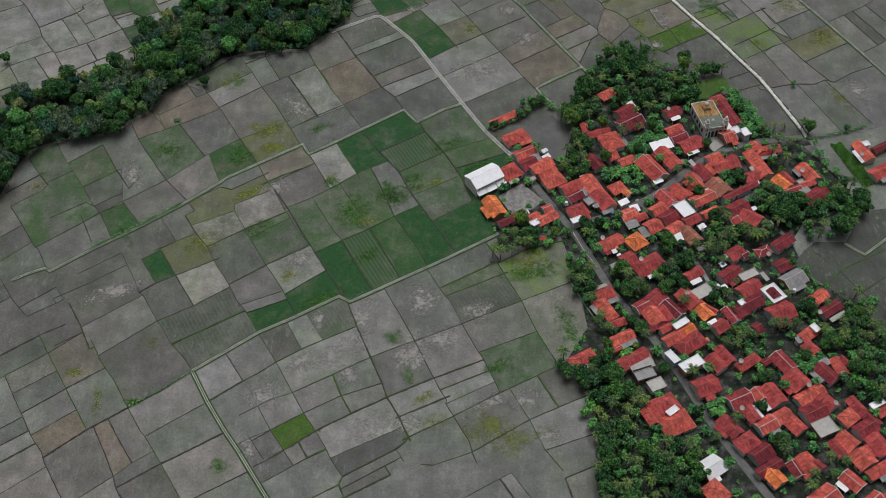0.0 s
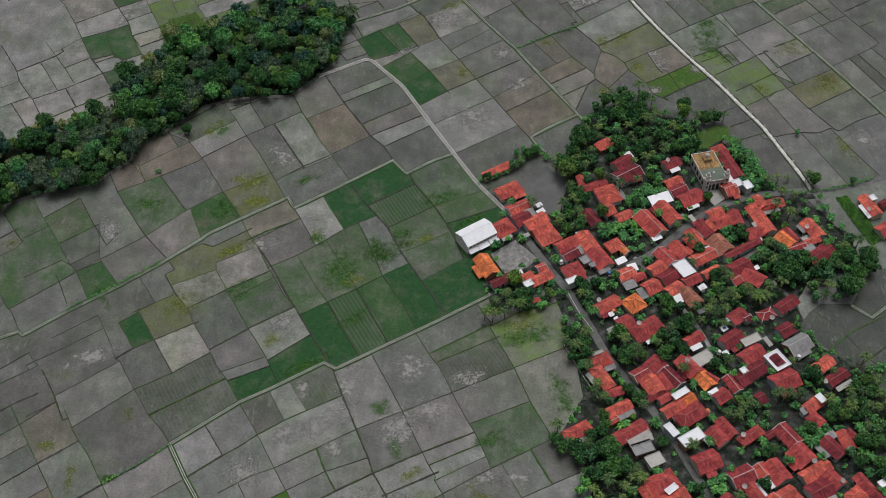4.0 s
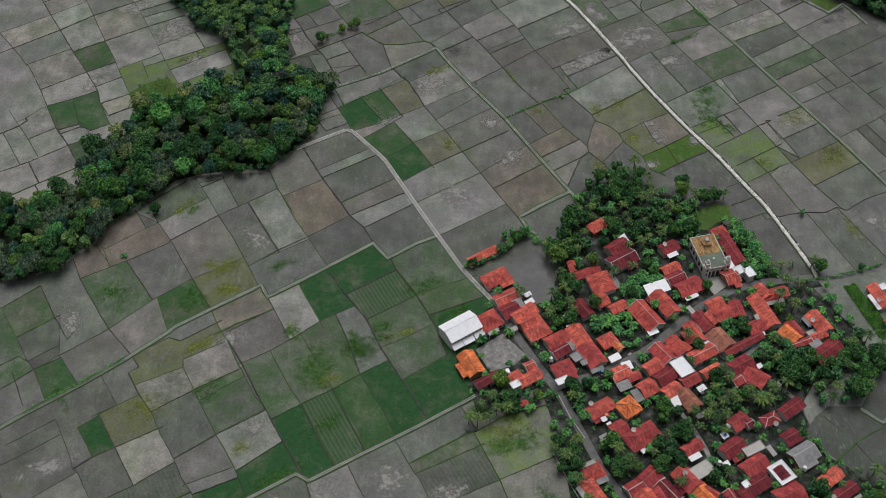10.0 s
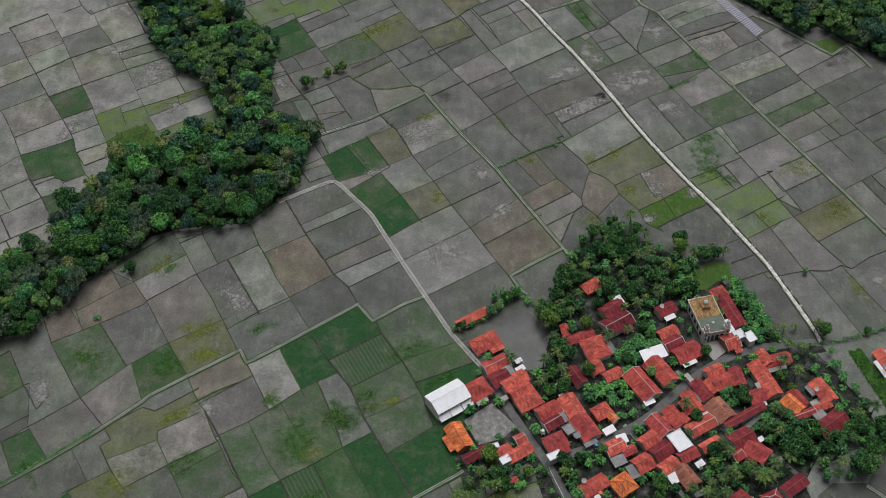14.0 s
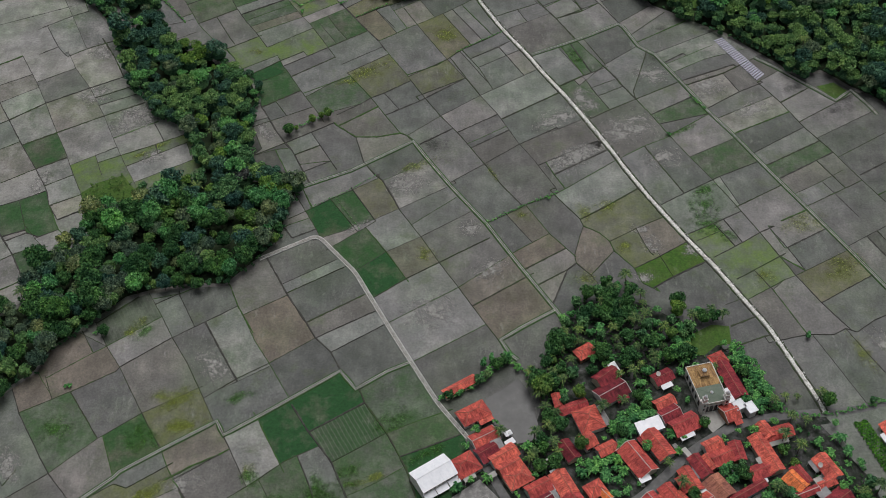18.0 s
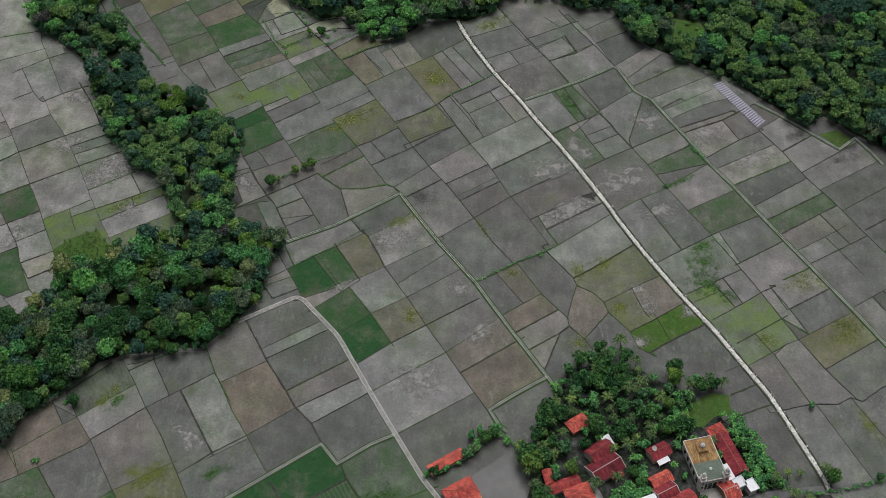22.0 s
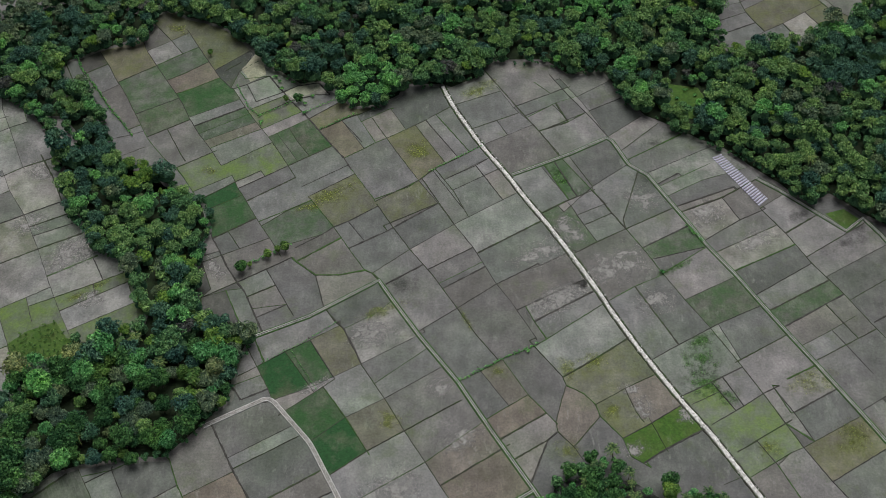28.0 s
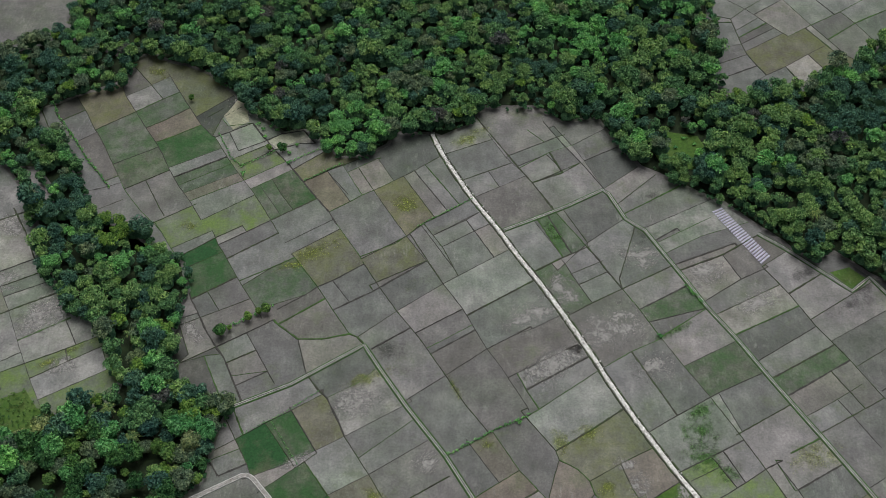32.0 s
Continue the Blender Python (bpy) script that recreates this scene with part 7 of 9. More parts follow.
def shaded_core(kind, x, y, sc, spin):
    """The dense inner foliage under a crown's outer leaves: a lumpy shell of large sprays, coloured dark for shade."""
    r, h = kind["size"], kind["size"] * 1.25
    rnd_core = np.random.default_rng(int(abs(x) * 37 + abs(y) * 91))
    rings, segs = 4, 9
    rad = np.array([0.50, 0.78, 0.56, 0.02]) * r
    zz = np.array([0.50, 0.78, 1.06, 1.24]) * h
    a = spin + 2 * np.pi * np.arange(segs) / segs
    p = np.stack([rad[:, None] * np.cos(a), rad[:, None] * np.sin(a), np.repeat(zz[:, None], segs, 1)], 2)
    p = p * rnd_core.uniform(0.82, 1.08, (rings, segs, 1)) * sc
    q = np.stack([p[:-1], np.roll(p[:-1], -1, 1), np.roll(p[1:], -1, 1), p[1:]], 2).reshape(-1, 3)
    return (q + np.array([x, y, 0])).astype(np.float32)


# stands of one kind: place, radius, leaf tone
STANDS = [(203.1, 646.7, 13, 2), (118.2, 669.7, 6, 4), (215.4, 670.7, 12, 3), (226.7, 638.5, 10, 2), (161.1, 610.6, 7, 2), (100.7, 732.6, 14, 4), (2.9, 657.5, 9, 4), (-6.7, 662.2, 8, 4), (-3, 656, 11, 4), (10, 658, 10, 4), (-12, 648, 7, 4), (-20, 655, 5, 2), (-101, 598, 10, 5), (-93, 593, 6, 5), (-52, 503, 5, 5), (-174, 709, 22, 3), (22, 689, 10, 3), (-157, 696, 14, 0), (-129, 615, 14, 0), (50, 685, 10, 2), (1, 636, 5, 4), (75, 678, 7, 2), (93, 666, 9, 2), (206, 600, 22, 2), (182, 603, 12, 2), (152, 614, 12, 1), (227, 669, 18, 0), (-25, 675, 12, 0), (-55, 700, 10, 2), (-65, 718, 8, 1), (-98, 559, 10, 2), (-96, 461, 12, 2), (-114, 471, 14, 5), (56, 708, 14, 2), (108, 717, 16, 4), (169, 643, 14, 2), (205, 642, 12, 3)]
NEAR_TREES, FAR_CROWNS, CORES = [], {}, []


def wood(poly, spacing, seed, lime, palm, near, group):
    """A wood: the trees that the camera passes nearest are things, the rest one joined canopy in several greens."""
    rnd = random.Random(seed)
    for x, y in scatter(poly, spacing, seed, lambda x, y: not any(inside(x, y, c) for c in (CLEARING_A, CLEARING_B))):
        x, y = ragged(x, y)
        spin = rnd.uniform(0, 6.28)
        patch = noise.noise((x * 0.03, y * 0.03, 0.5))
        sc = rnd.uniform(0.5, 0.98) * (1.1 + 0.3 * patch)
        if rnd.random() < 0.08:
            sc *= 1.3
        q = rnd.random()
        kind = rnd.choice(LIME) if q < lime + 0.15 * patch else rnd.choice(PALMS) if q > 1 - palm else rnd.choice(BROAD)
        if kind in PALMS:
            plant(kind, x, y, rnd.uniform(0.9, 1.2), spin, group)
        elif near(x, y) and kind in BROAD and len(NEAR_TREES) < 290:
            NEAR_TREES.append(plant(kind, x, y, sc, spin, group))
        elif near(x, y) and kind in LIME:
            plant(kind, x, y, sc, spin, group)
        else:
            deep = all(inside(x + 9 * u, y + 9 * w, poly) for u, w in ((1, 0), (-1, 0), (0, 1), (0, -1), (-0.7, -0.7), (0.7, -0.7)))
            tone = 5 if kind in LIME[:2] else 6 if kind in LIME else rnd.choices((0, 1, 2, 3, 4, 7), (3, 4, 3.2, 1.0, 1.6, 0.15))[0]
            for sx, sy, sr, st in STANDS:
                if (x - sx) ** 2 + (y - sy) ** 2 < sr * sr and rnd.random() < 0.85:
                    tone = st
            FAR_CROWNS.setdefault(tone, []).append(crown_copy(kind, x, y, sc, spin, 0.58 if deep else 0.8))
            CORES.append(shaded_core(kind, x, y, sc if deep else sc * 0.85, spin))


wood(WEST_WOOD, 4.1, 101, 0.10, 0.02, lambda x, y: y < 500, "trees of the western wood")
wood(NORTH_WOOD, 4.3, 102, 0.08, 0.012, lambda x, y: False, "trees of the northern wood")
woodland = tagged(new("woodland", None), "dense mixed green woodland beyond the paddies", "woodland", kind="stuff")
for tone, crowns in FAR_CROWNS.items():
    under("canopy", quads_mesh("canopy", np.concatenate(crowns), (LEAF_TONES + [LEAF_LIME, LEAF_CREAM, LEAF_BARE])[tone]), woodland, ("blue-green", "deep green", "fresh green", "olive", "bright green", "yellow-green", "cream-flowering", "sparse brown")[tone] + " crowns of the woodland canopy", "stuff")
# shells added to fill canopy gaps with a shade-dark green
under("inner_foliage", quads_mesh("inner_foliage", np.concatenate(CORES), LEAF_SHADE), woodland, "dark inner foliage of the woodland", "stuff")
flat_patch("grass_clearing", CLEARING_A, 0.3, LUSH, "bright grassy clearing in the woodland", "grass")
flat_patch("grass_clearing", CLEARING_B, 0.3, LUSH, "small grassy clearing in the woodland", "grass")


# ---- village materials ----
def tile_paint(a, b, dirt):
    """Tiles in one range of colour, with replaced patches, runs down the slope, moss and single paler tiles."""
    def paint(nt):
        c = ramp(nt, object_random(nt), [(0.0, a), (0.5, tuple((x + y) / 2 for x, y in zip(a, b))), (1.0, b)])
        old = ramp(nt, plot_noise(nt, 0.22, 3, 0.55), [(0.42, (0, 0, 0)), (0.60, (0.65, 0.65, 0.65))])
        c = blend(nt, old, c, blend(nt, 1.0, c, (0.52, 0.46, 0.60), "MULTIPLY"))
        patch = ramp(nt, plot_noise(nt, 0.5, 5, 0.65), [(0.28, (0.55, 0.55, 0.58)), (0.45, (0.92, 0.92, 0.92)), (0.72, (1.30, 1.36, 1.34))])
        c = blend(nt, 1.0, c, patch, "MULTIPLY")
        streak = ramp(nt, plot_noise(nt, 1.2, 5, 0.7), [(0.52, (0, 0, 0)), (0.75, (0.6, 0.6, 0.6))])
        c = blend(nt, streak, c, dirt)
        run = ramp(nt, noise_tex(nt, 1.0, 5, 0.7, (2.6, 0.30, 0.30), 0, "object"), [(0.34, (0.46, 0.44, 0.46)), (0.50, (1.0, 1.0, 1.0)), (0.68, (1.34, 1.44, 1.44))])
        c = blend(nt, 1.0, c, run, "MULTIPLY")
        grain = ramp(nt, noise_tex(nt, 3.4, 3, 0.75), [(0.3, (0.52, 0.52, 0.52)), (0.7, (1.46, 1.46, 1.46))])
        return blend(nt, 1.0, c, grain, "MULTIPLY")
    return paint


def plain_paint(a, b, scale=0.5):
    return lambda nt: blend(nt, 1.0, ramp(nt, noise_tex(nt, scale, 6, 0.65), [(0.3, a), (0.7, b)]), ramp(nt, object_random(nt), [(0, (0.85, 0.85, 0.85)), (1, (1.1, 1.1, 1.1))]), "MULTIPLY")


ROOFS = {
    "o": material("clay_tiles", tile_paint((0.53, 0.090, 0.074), (0.76, 0.160, 0.108), (0.15, 0.050, 0.045)), 0.85, bump=0.6, bump_scale=3.0),
    "r": material("red_clay_tiles", tile_paint((0.34, 0.052, 0.056), (0.53, 0.088, 0.080), (0.10, 0.036, 0.036)), 0.85, bump=0.6, bump_scale=3.0),
    "d": material("maroon_tiles", tile_paint((0.175, 0.024, 0.034), (0.30, 0.042, 0.050), (0.07, 0.022, 0.026)), 0.8, bump=0.5, bump_scale=3.0),
    "b": material("new_orange_tiles", tile_paint((0.78, 0.20, 0.062), (0.90, 0.25, 0.080), (0.45, 0.10, 0.05)), 0.8, bump=0.5, bump_scale=3.0),
    "t": material("faded_clay_tiles", tile_paint((0.36, 0.14, 0.09), (0.44, 0.18, 0.12), (0.17, 0.10, 0.08)), 0.9, bump=0.5, bump_scale=3.0),
    "w": material("white_metal_sheet", plain_paint((0.76, 0.78, 0.82), (0.90, 0.91, 0.94)), 0.45, bump=0.1),
    "k": material("grey_fibre_sheet", plain_paint((0.20, 0.20, 0.205), (0.34, 0.34, 0.34)), 0.9, bump=0.3),
    "l": material("light_concrete_slab", plain_paint((0.36, 0.35, 0.33), (0.50, 0.49, 0.46)), 0.9, bump=0.3),
}
ROOFS["x"] = ROOFS["w"]
WALLS = [material(n, plain_paint(a, b, 0.8), 0.9) for n, a, b in (("white_plaster", (0.55, 0.54, 0.51), (0.74, 0.73, 0.70)), ("cream_plaster", (0.48, 0.43, 0.33), (0.62, 0.57, 0.45)), ("pale_green_plaster", (0.34, 0.42, 0.36), (0.46, 0.54, 0.47)), ("raw_brick_wall", (0.26, 0.13, 0.08), (0.36, 0.20, 0.13)), ("pale_blue_plaster", (0.36, 0.44, 0.50), (0.50, 0.57, 0.62)))]
TIMBER = material("dark_timber", plain_paint((0.05, 0.03, 0.02), (0.11, 0.07, 0.045)), 0.8)
GLASS = material("dark_window_glass", lambda nt: (0.03, 0.035, 0.04), 0.12, spec=0.6)
RIDGE = material("mortar_ridge", plain_paint((0.26, 0.085, 0.055), (0.42, 0.20, 0.15), 1.2), 0.9)
RIDGE_WHITE = material("white_ridge", plain_paint((0.55, 0.54, 0.52), (0.75, 0.74, 0.72), 1.2), 0.9)
DISH = material("dish_mesh", plain_paint((0.40, 0.37, 0.35), (0.55, 0.52, 0.50)), 0.7)
TANK_BLUE = material("blue_plastic", plain_paint((0.05, 0.16, 0.36), (0.07, 0.22, 0.46)), 0.4)
TANK_ORANGE = material("orange_plastic", plain_paint((0.55, 0.16, 0.03), (0.65, 0.22, 0.05)), 0.4)
CLOTH = material("white_tarp", plain_paint((0.65, 0.65, 0.66), (0.82, 0.82, 0.82)), 0.7)


# ---- houses ----
def roof_slab(sections, length, thick):
    """Roof skin: a cross-section of (y, z) points drawn along x, with thickness."""
    v, f = [], []
    n = len(sections)
    for x in (-length / 2, length / 2):
        v += [(x, y, z) for y, z in sections] + [(x, y, z - thick) for y, z in sections]
    m = 2 * n
    for i in range(n - 1):
        f += [(i, i + 1, m + i + 1, m + i), (n + i, m + n + i, m + n + i + 1, n + i + 1), (i, n + i, n + i + 1, i + 1), (m + i, m + i + 1, m + n + i + 1, m + n + i)]
    f += [(0, m, m + n, n), (n - 1, 2 * n - 1, m + 2 * n - 1, m + n - 1)]
    return v, f


def hip_roof(L, W, z0, z1, thick):
    r = max(0.6, (L - W) / 2)
    v = [(-L / 2, -W / 2, z0), (L / 2, -W / 2, z0), (L / 2, W / 2, z0), (-L / 2, W / 2, z0), (-r, 0, z1), (r, 0, z1)]
    v += [(x, y, z - thick) for x, y, z in v[:4]]
    f = [(0, 1, 5, 4), (1, 2, 5), (2, 3, 4, 5), (3, 0, 4), (6, 9, 8, 7), (0, 6, 7, 1), (1, 7, 8, 2), (2, 8, 9, 3), (3, 9, 6, 0)]
    return v, f, r


def bars(name, segs, r, mat):
    """Square-ish bars between pairs of points, in one mesh."""
    v, f = [], []
    for a, b in segs:
        a, b = Vector(a), Vector(b)
        d = (b - a).normalized()
        s = d.cross(Vector((0, 0, 1)))
        s = s.normalized() if s.length > 1e-3 else Vector((1, 0, 0))
        u = s.cross(d)
        k = len(v)
        for q in (a, b):
            v += [tuple(q + s * r), tuple(q + u * r), tuple(q - s * r), tuple(q - u * r)]
        f += [(k + i, k + (i + 1) % 4, k + 4 + (i + 1) % 4, k + 4 + i) for i in range(4)] + [(k, k + 3, k + 2, k + 1), (k + 4, k + 5, k + 6, k + 7)]
    return mesh_of(name, v, f, mat)


ROOF_WORDS = {"o": "orange-red clay tile", "r": "weathered red clay tile", "d": "dark maroon tile", "b": "bright new orange tile", "t": "faded pinkish tile", "w": "white metal sheet", "k": "grey fibre-cement", "l": "light concrete", "x": "white parapet and maroon tile"}
house_rnd = random.Random(17)
HOUSES = []


def opening(name, side, x, z0, w, h, L, W, mat, parent):
    """A framed door or window set into the wall on the given side."""
    y = side * (W / 2 + 0.02)
    frame_ob = under(name, boxes(name, [(x - w / 2 - 0.08, y - 0.05, z0 - 0.05, x + w / 2 + 0.08, y + 0.05, z0 + h + 0.08)], TIMBER if name == "door" else WALLS[0]), parent)
    under("panel" if name == "door" else "pane", boxes("pane", [(x - w / 2, y - 0.07, z0, x + w / 2, y + 0.07, z0 + h)], mat), frame_ob)


def house(x, y, L, W, yaw, form, tone):
    rnd = house_rnd
    over = 0.45
    L0, W0 = max(2.2, L - 2 * over), max(1.9, W - 2 * over)
    wall_mat = rnd.choices(WALLS, (5, 3, 1.2, 2, 1))[0]
    roof_mat = ROOFS[tone]
    words = ROOF_WORDS[tone]
    shape = {"g": "gabled", "h": "hipped", "f": "flat", "s": "lean-to"}[form]
    root = tagged(new("house" if L * W > 22 else "shed", None), "small %s with %s %s roof" % ("plastered village house" if L * W > 22 else "outbuilding", shape, words), "house" if L * W > 22 else "shed", "village houses")
    root.matrix_basis = pose(x, y, 0, 0, 0, yaw)
    HOUSES.append((x, y, L, W, radians(yaw)))
    eave = rnd.uniform(2.45, 3.0)
    white_ridge = rnd.random() < 0.14 or tone in "wk"
    if form == "g":
        top = eave + W / 2 * rnd.uniform(0.46, 0.60)
        gable = [(-W0 / 2, -0.3), (-W0 / 2, eave + 0.1), (0, eave + 0.1 + (top - eave) * W0 / W - 0.15), (W0 / 2, eave + 0.1), (W0 / 2, -0.3)]
        v = [(sx * L0 / 2, a, b) for sx in (-1, 1) for a, b in gable]
        f = [(0, 1, 2, 3, 4), (9, 8, 7, 6, 5)] + [(i, i + 5, i + 6, i + 1) for i in range(4)]
        under("wall_body", mesh_of("wall_body", v, f, wall_mat), root)
        skew = rnd.uniform(-0.06, 0.06) * W
        rv, rf = roof_slab([(-W / 2, eave), (skew - 0.02, top), (skew + 0.02, top), (W / 2, eave)], L, 0.12)
        roof = under("roof", mesh_of("roof", rv, rf, roof_mat), root)
        cap = [((-L / 2, skew, top + 0.02), (L / 2, skew, top + 0.02))]
        if white_ridge:
            cap += [((s * L / 2, -W / 2, eave), (s * L / 2, skew, top)) for s in (-1, 1)] + [((s * L / 2, W / 2, eave), (s * L / 2, skew, top)) for s in (-1, 1)]
        under("ridge_cap", bars("ridge_cap", cap, 0.12, RIDGE_WHITE if white_ridge else RIDGE), roof, "mortared ridge cap")
    elif form == "h":
        if W > L:
            L, W, L0, W0 = W, L, W0, L0
            root.matrix_basis = pose(x, y, 0, 0, 0, yaw + 90)
        top = eave + W / 2 * rnd.uniform(0.5, 0.62)
        under("wall_body", boxes("wall_body", [(-L0 / 2, -W0 / 2, -0.3, L0 / 2, W0 / 2, eave + 0.05)], wall_mat), root)
        rv, rf, r = hip_roof(L, W, eave, top, 0.14)
        roof = under("roof", mesh_of("roof", rv, rf, roof_mat), root)
        ends = [(-L / 2, -W / 2), (L / 2, -W / 2), (L / 2, W / 2), (-L / 2, W / 2)]
        caps = [((-r, 0, top), (r, 0, top))] + [((a, b, eave + 0.02), (math.copysign(r, a), 0, top)) for a, b in ends]
        under("ridge_cap", bars("ridge_cap", caps, 0.12, RIDGE_WHITE if white_ridge else RIDGE), roof, "mortared hip and ridge caps")
    elif form == "s":
        hi = eave + W * 0.16
        under("wall_body", boxes("wall_body", [(-L0 / 2, -W0 / 2, -0.3, L0 / 2, W0 / 2, eave - 0.12)], wall_mat), root)
        rv, rf = roof_slab([(-W / 2, eave), (W / 2, hi)], L, 0.06)
        roof = under("roof", mesh_of("roof", rv, rf, roof_mat), root)
        under("rafter_frame", bars("rafter_frame", [((k * L / 8, -W / 2, eave - 0.1), (k * L / 8, W / 2, hi - 0.1)) for k in (-3, -1, 1, 3)], 0.05, TIMBER), root)
    else:
        h = 4.2 if tone in "wx" else 3.2
        under("wall_body", boxes("wall_body", [(-L0 / 2, -W0 / 2, -0.3, L0 / 2, W0 / 2, h - 0.2)], wall_mat if tone != "x" else WALLS[0]), root)
        roof = under("roof", boxes("roof", [(-L / 2, -W / 2, h - 0.2, L / 2, W / 2, h)], roof_mat), root)
        t = 0.16
        under("parapet", boxes("parapet", [(-L / 2, -W / 2, h, L / 2, -W / 2 + t, h + 0.35), (-L / 2, W / 2 - t, h, L / 2, W / 2, h + 0.35), (-L / 2, -W / 2 + t, h, -L / 2 + t, W / 2 - t, h + 0.35), (L / 2 - t, -W / 2 + t, h, L / 2, W / 2 - t, h + 0.35)], roof_mat), roof)
        if tone == "x":
            rv, rf = roof_slab([(-W * 0.3, h + 0.1), (0, h + 1.0), (W * 0.3, h + 0.1)], L * 0.62, 0.1)
            under("tiled_roof", mesh_of("tiled_roof", rv, rf, ROOFS["d"]), roof, "maroon tiled roof between white parapets")
    # openings on the long side that looks to the yard, and one at the back
    if L * W > 22 and form != "s":
        side = -1 if math.cos(radians(yaw)) > 0 else 1
        opening("door", side, rnd.uniform(-0.15, 0.15) * L0, 0.0, 0.9, 2.05, L0, W0, TIMBER, root)
        for k in (-1, 1):
            opening("window", side, k * L0 * 0.32, 0.9, 1.1, 1.1, L0, W0, GLASS, root)
        opening("window", -side, L0 * 0.2, 0.9, 1.1, 1.1, L0, W0, GLASS, root)
    # a porch roof on part of the houses
    if L * W > 50 and form in "gh" and rnd.random() < 0.55:
        side = -1
        pw, pd = L * rnd.uniform(0.4, 0.7), rnd.uniform(1.4, 2.2)
        px = rnd.uniform(-0.5, 0.5) * (L - pw)
        y0, y1 = side * (W / 2 - 0.25), side * (W / 2 + pd)
        pm = rnd.choice([ROOFS["w"], ROOFS["k"], ROOFS["l"], roof_mat, ROOFS["d"]])
        v = [(px - pw / 2, y0, eave - 0.14), (px + pw / 2, y0, eave - 0.14), (px + pw / 2, y1, eave - 0.55), (px - pw / 2, y1, eave - 0.55)]
        v += [(a, b, c - 0.07) for a, b, c in v]
        porch = under("porch_roof", mesh_of("porch_roof", v, [(0, 3, 2, 1), (4, 5, 6, 7), (0, 1, 5, 4), (1, 2, 6, 5), (2, 3, 7, 6), (3, 0, 4, 7)], pm), root)
        for k in (-1, 1):
            under("porch_post", boxes("porch_post", [(px + k * (pw / 2 - 0.2) - 0.06, y1 + 0.15 - 0.06, -0.2, px + k * (pw / 2 - 0.2) + 0.06, y1 + 0.15 + 0.06, eave - 0.6)], WALLS[0]), porch)
    return root


house(26.1, 402.7, 14.7, 4.2, 32, "g", "o")
house(31.2, 390.7, 12.1, 7.6, 30, "h", "o")
house(35.0, 379.8, 10.7, 7.0, 29, "g", "o")
house(75.6, 419.0, 8.6, 5.8, 33, "h", "o")
house(82.8, 406.7, 10.1, 7.1, 37, "g", "d")
house(86.4, 410.1, 3.5, 6.3, 28, "s", "w")
house(84.3, 400.2, 12.6, 8.4, 32, "g", "d")
house(104.5, 406.6, 8.5, 5.9, 28, "g", "d")
house(63.2, 396.2, 6.4, 3.5, -79, "g", "o")
house(68.8, 393.2, 12.3, 4.6, 22, "g", "r")
house(74.4, 387.6, 10.1, 10.6, 20, "h", "o")
house(73.5, 378.3, 5.6, 6.6, 31, "g", "o")
house(80.2, 375.0, 8.1, 5.1, 28, "g", "o")
house(66.0, 374.2, 8.9, 5.9, -60, "g", "d")
house(103.9, 395.2, 8.6, 5.3, 27, "g", "o")
house(105.2, 390.0, 8.4, 6.3, 28, "g", "d")
house(97.0, 384.6, 10.3, 5.6, 21, "s", "w")
house(90.9, 370.3, 14.4, 8.9, -58, "g", "o")
house(99.3, 376.8, 13.0, 7.5, -60, "g", "o")
house(110.2, 385.4, 11.4, 7.9, 27, "g", "r")
house(130.7, 405.6, 17.3, 6.3, -71, "g", "d")
house(127.3, 415.2, 6.0, 6.9, -64, "h", "o")
house(128.4, 397.3, 7.4, 3.1, -70, "s", "w")
house(131.6, 393.0, 4.4, 4.2, 26, "f", "w")
house(135.8, 391.8, 3.8, 4.8, 25, "f", "w")
house(128.0, 390.7, 6.2, 8.1, 23, "g", "o")
house(144.2, 381.7, 12.6, 5.7, 17, "g", "o")
house(139.7, 382.4, 7.4, 6.0, -61, "g", "o")
house(119.4, 376.7, 7.9, 4.9, 26, "g", "o")
house(122.0, 371.5, 8.7, 6.5, 25, "g", "o")
house(187.3, 380.3, 12.2, 5.9, -70, "g", "o")
house(188.9, 383.9, 3.1, 3.0, 22, "f", "w")
house(196.7, 383.6, 11.9, 3.9, 30, "g", "d")
house(192.2, 367.9, 11.4, 6.7, 31, "g", "o")
house(27.3, 368.0, 11.1, 8.9, 32, "h", "o")
house(36.1, 373.6, 8.3, 7.4, 33, "g", "d")
house(39.9, 376.4, 4.2, 4.7, 27, "s", "k")
house(41.9, 372.1, 11.4, 6.3, 33, "g", "o")
house(44.1, 367.4, 9.5, 6.6, 33, "g", "o")
house(47.0, 363.0, 10.1, 7.6, 30, "h", "o")
house(54.2, 358.4, 9.7, 6.7, 29, "g", "o")
house(55.6, 353.4, 8.0, 5.5, 33, "g", "d")
house(59.2, 355.2, 3.9, 4.1, 28, "s", "k")
house(63.2, 360.5, 10.7, 7.3, -64, "g", "o")
house(67.6, 351.2, 11.5, 8.2, -60, "g", "r")
house(61.4, 350.1, 4.0, 4.3, 32, "f", "k")
house(74.5, 358.1, 7.5, 6.4, 30, "h", "o")
house(77.6, 356.3, 6.4, 3.6, -51, "g", "b")
house(76.5, 350.0, 4.9, 2.9, 30, "s", "w")
house(56.2, 344.9, 8.9, 7.4, 25, "h", "r")
house(55.2, 338.3, 5.4, 3.0, 26, "f", "w")
house(20.3, 347.4, 11.6, 7.2, -63, "g", "b")
house(26.7, 340.0, 11.2, 4.3, 31, "g", "d")
house(43.1, 346.5, 4.4, 4.1, 28, "g", "o")
house(36.8, 341.6, 6.3, 3.8, 32, "g", "o")
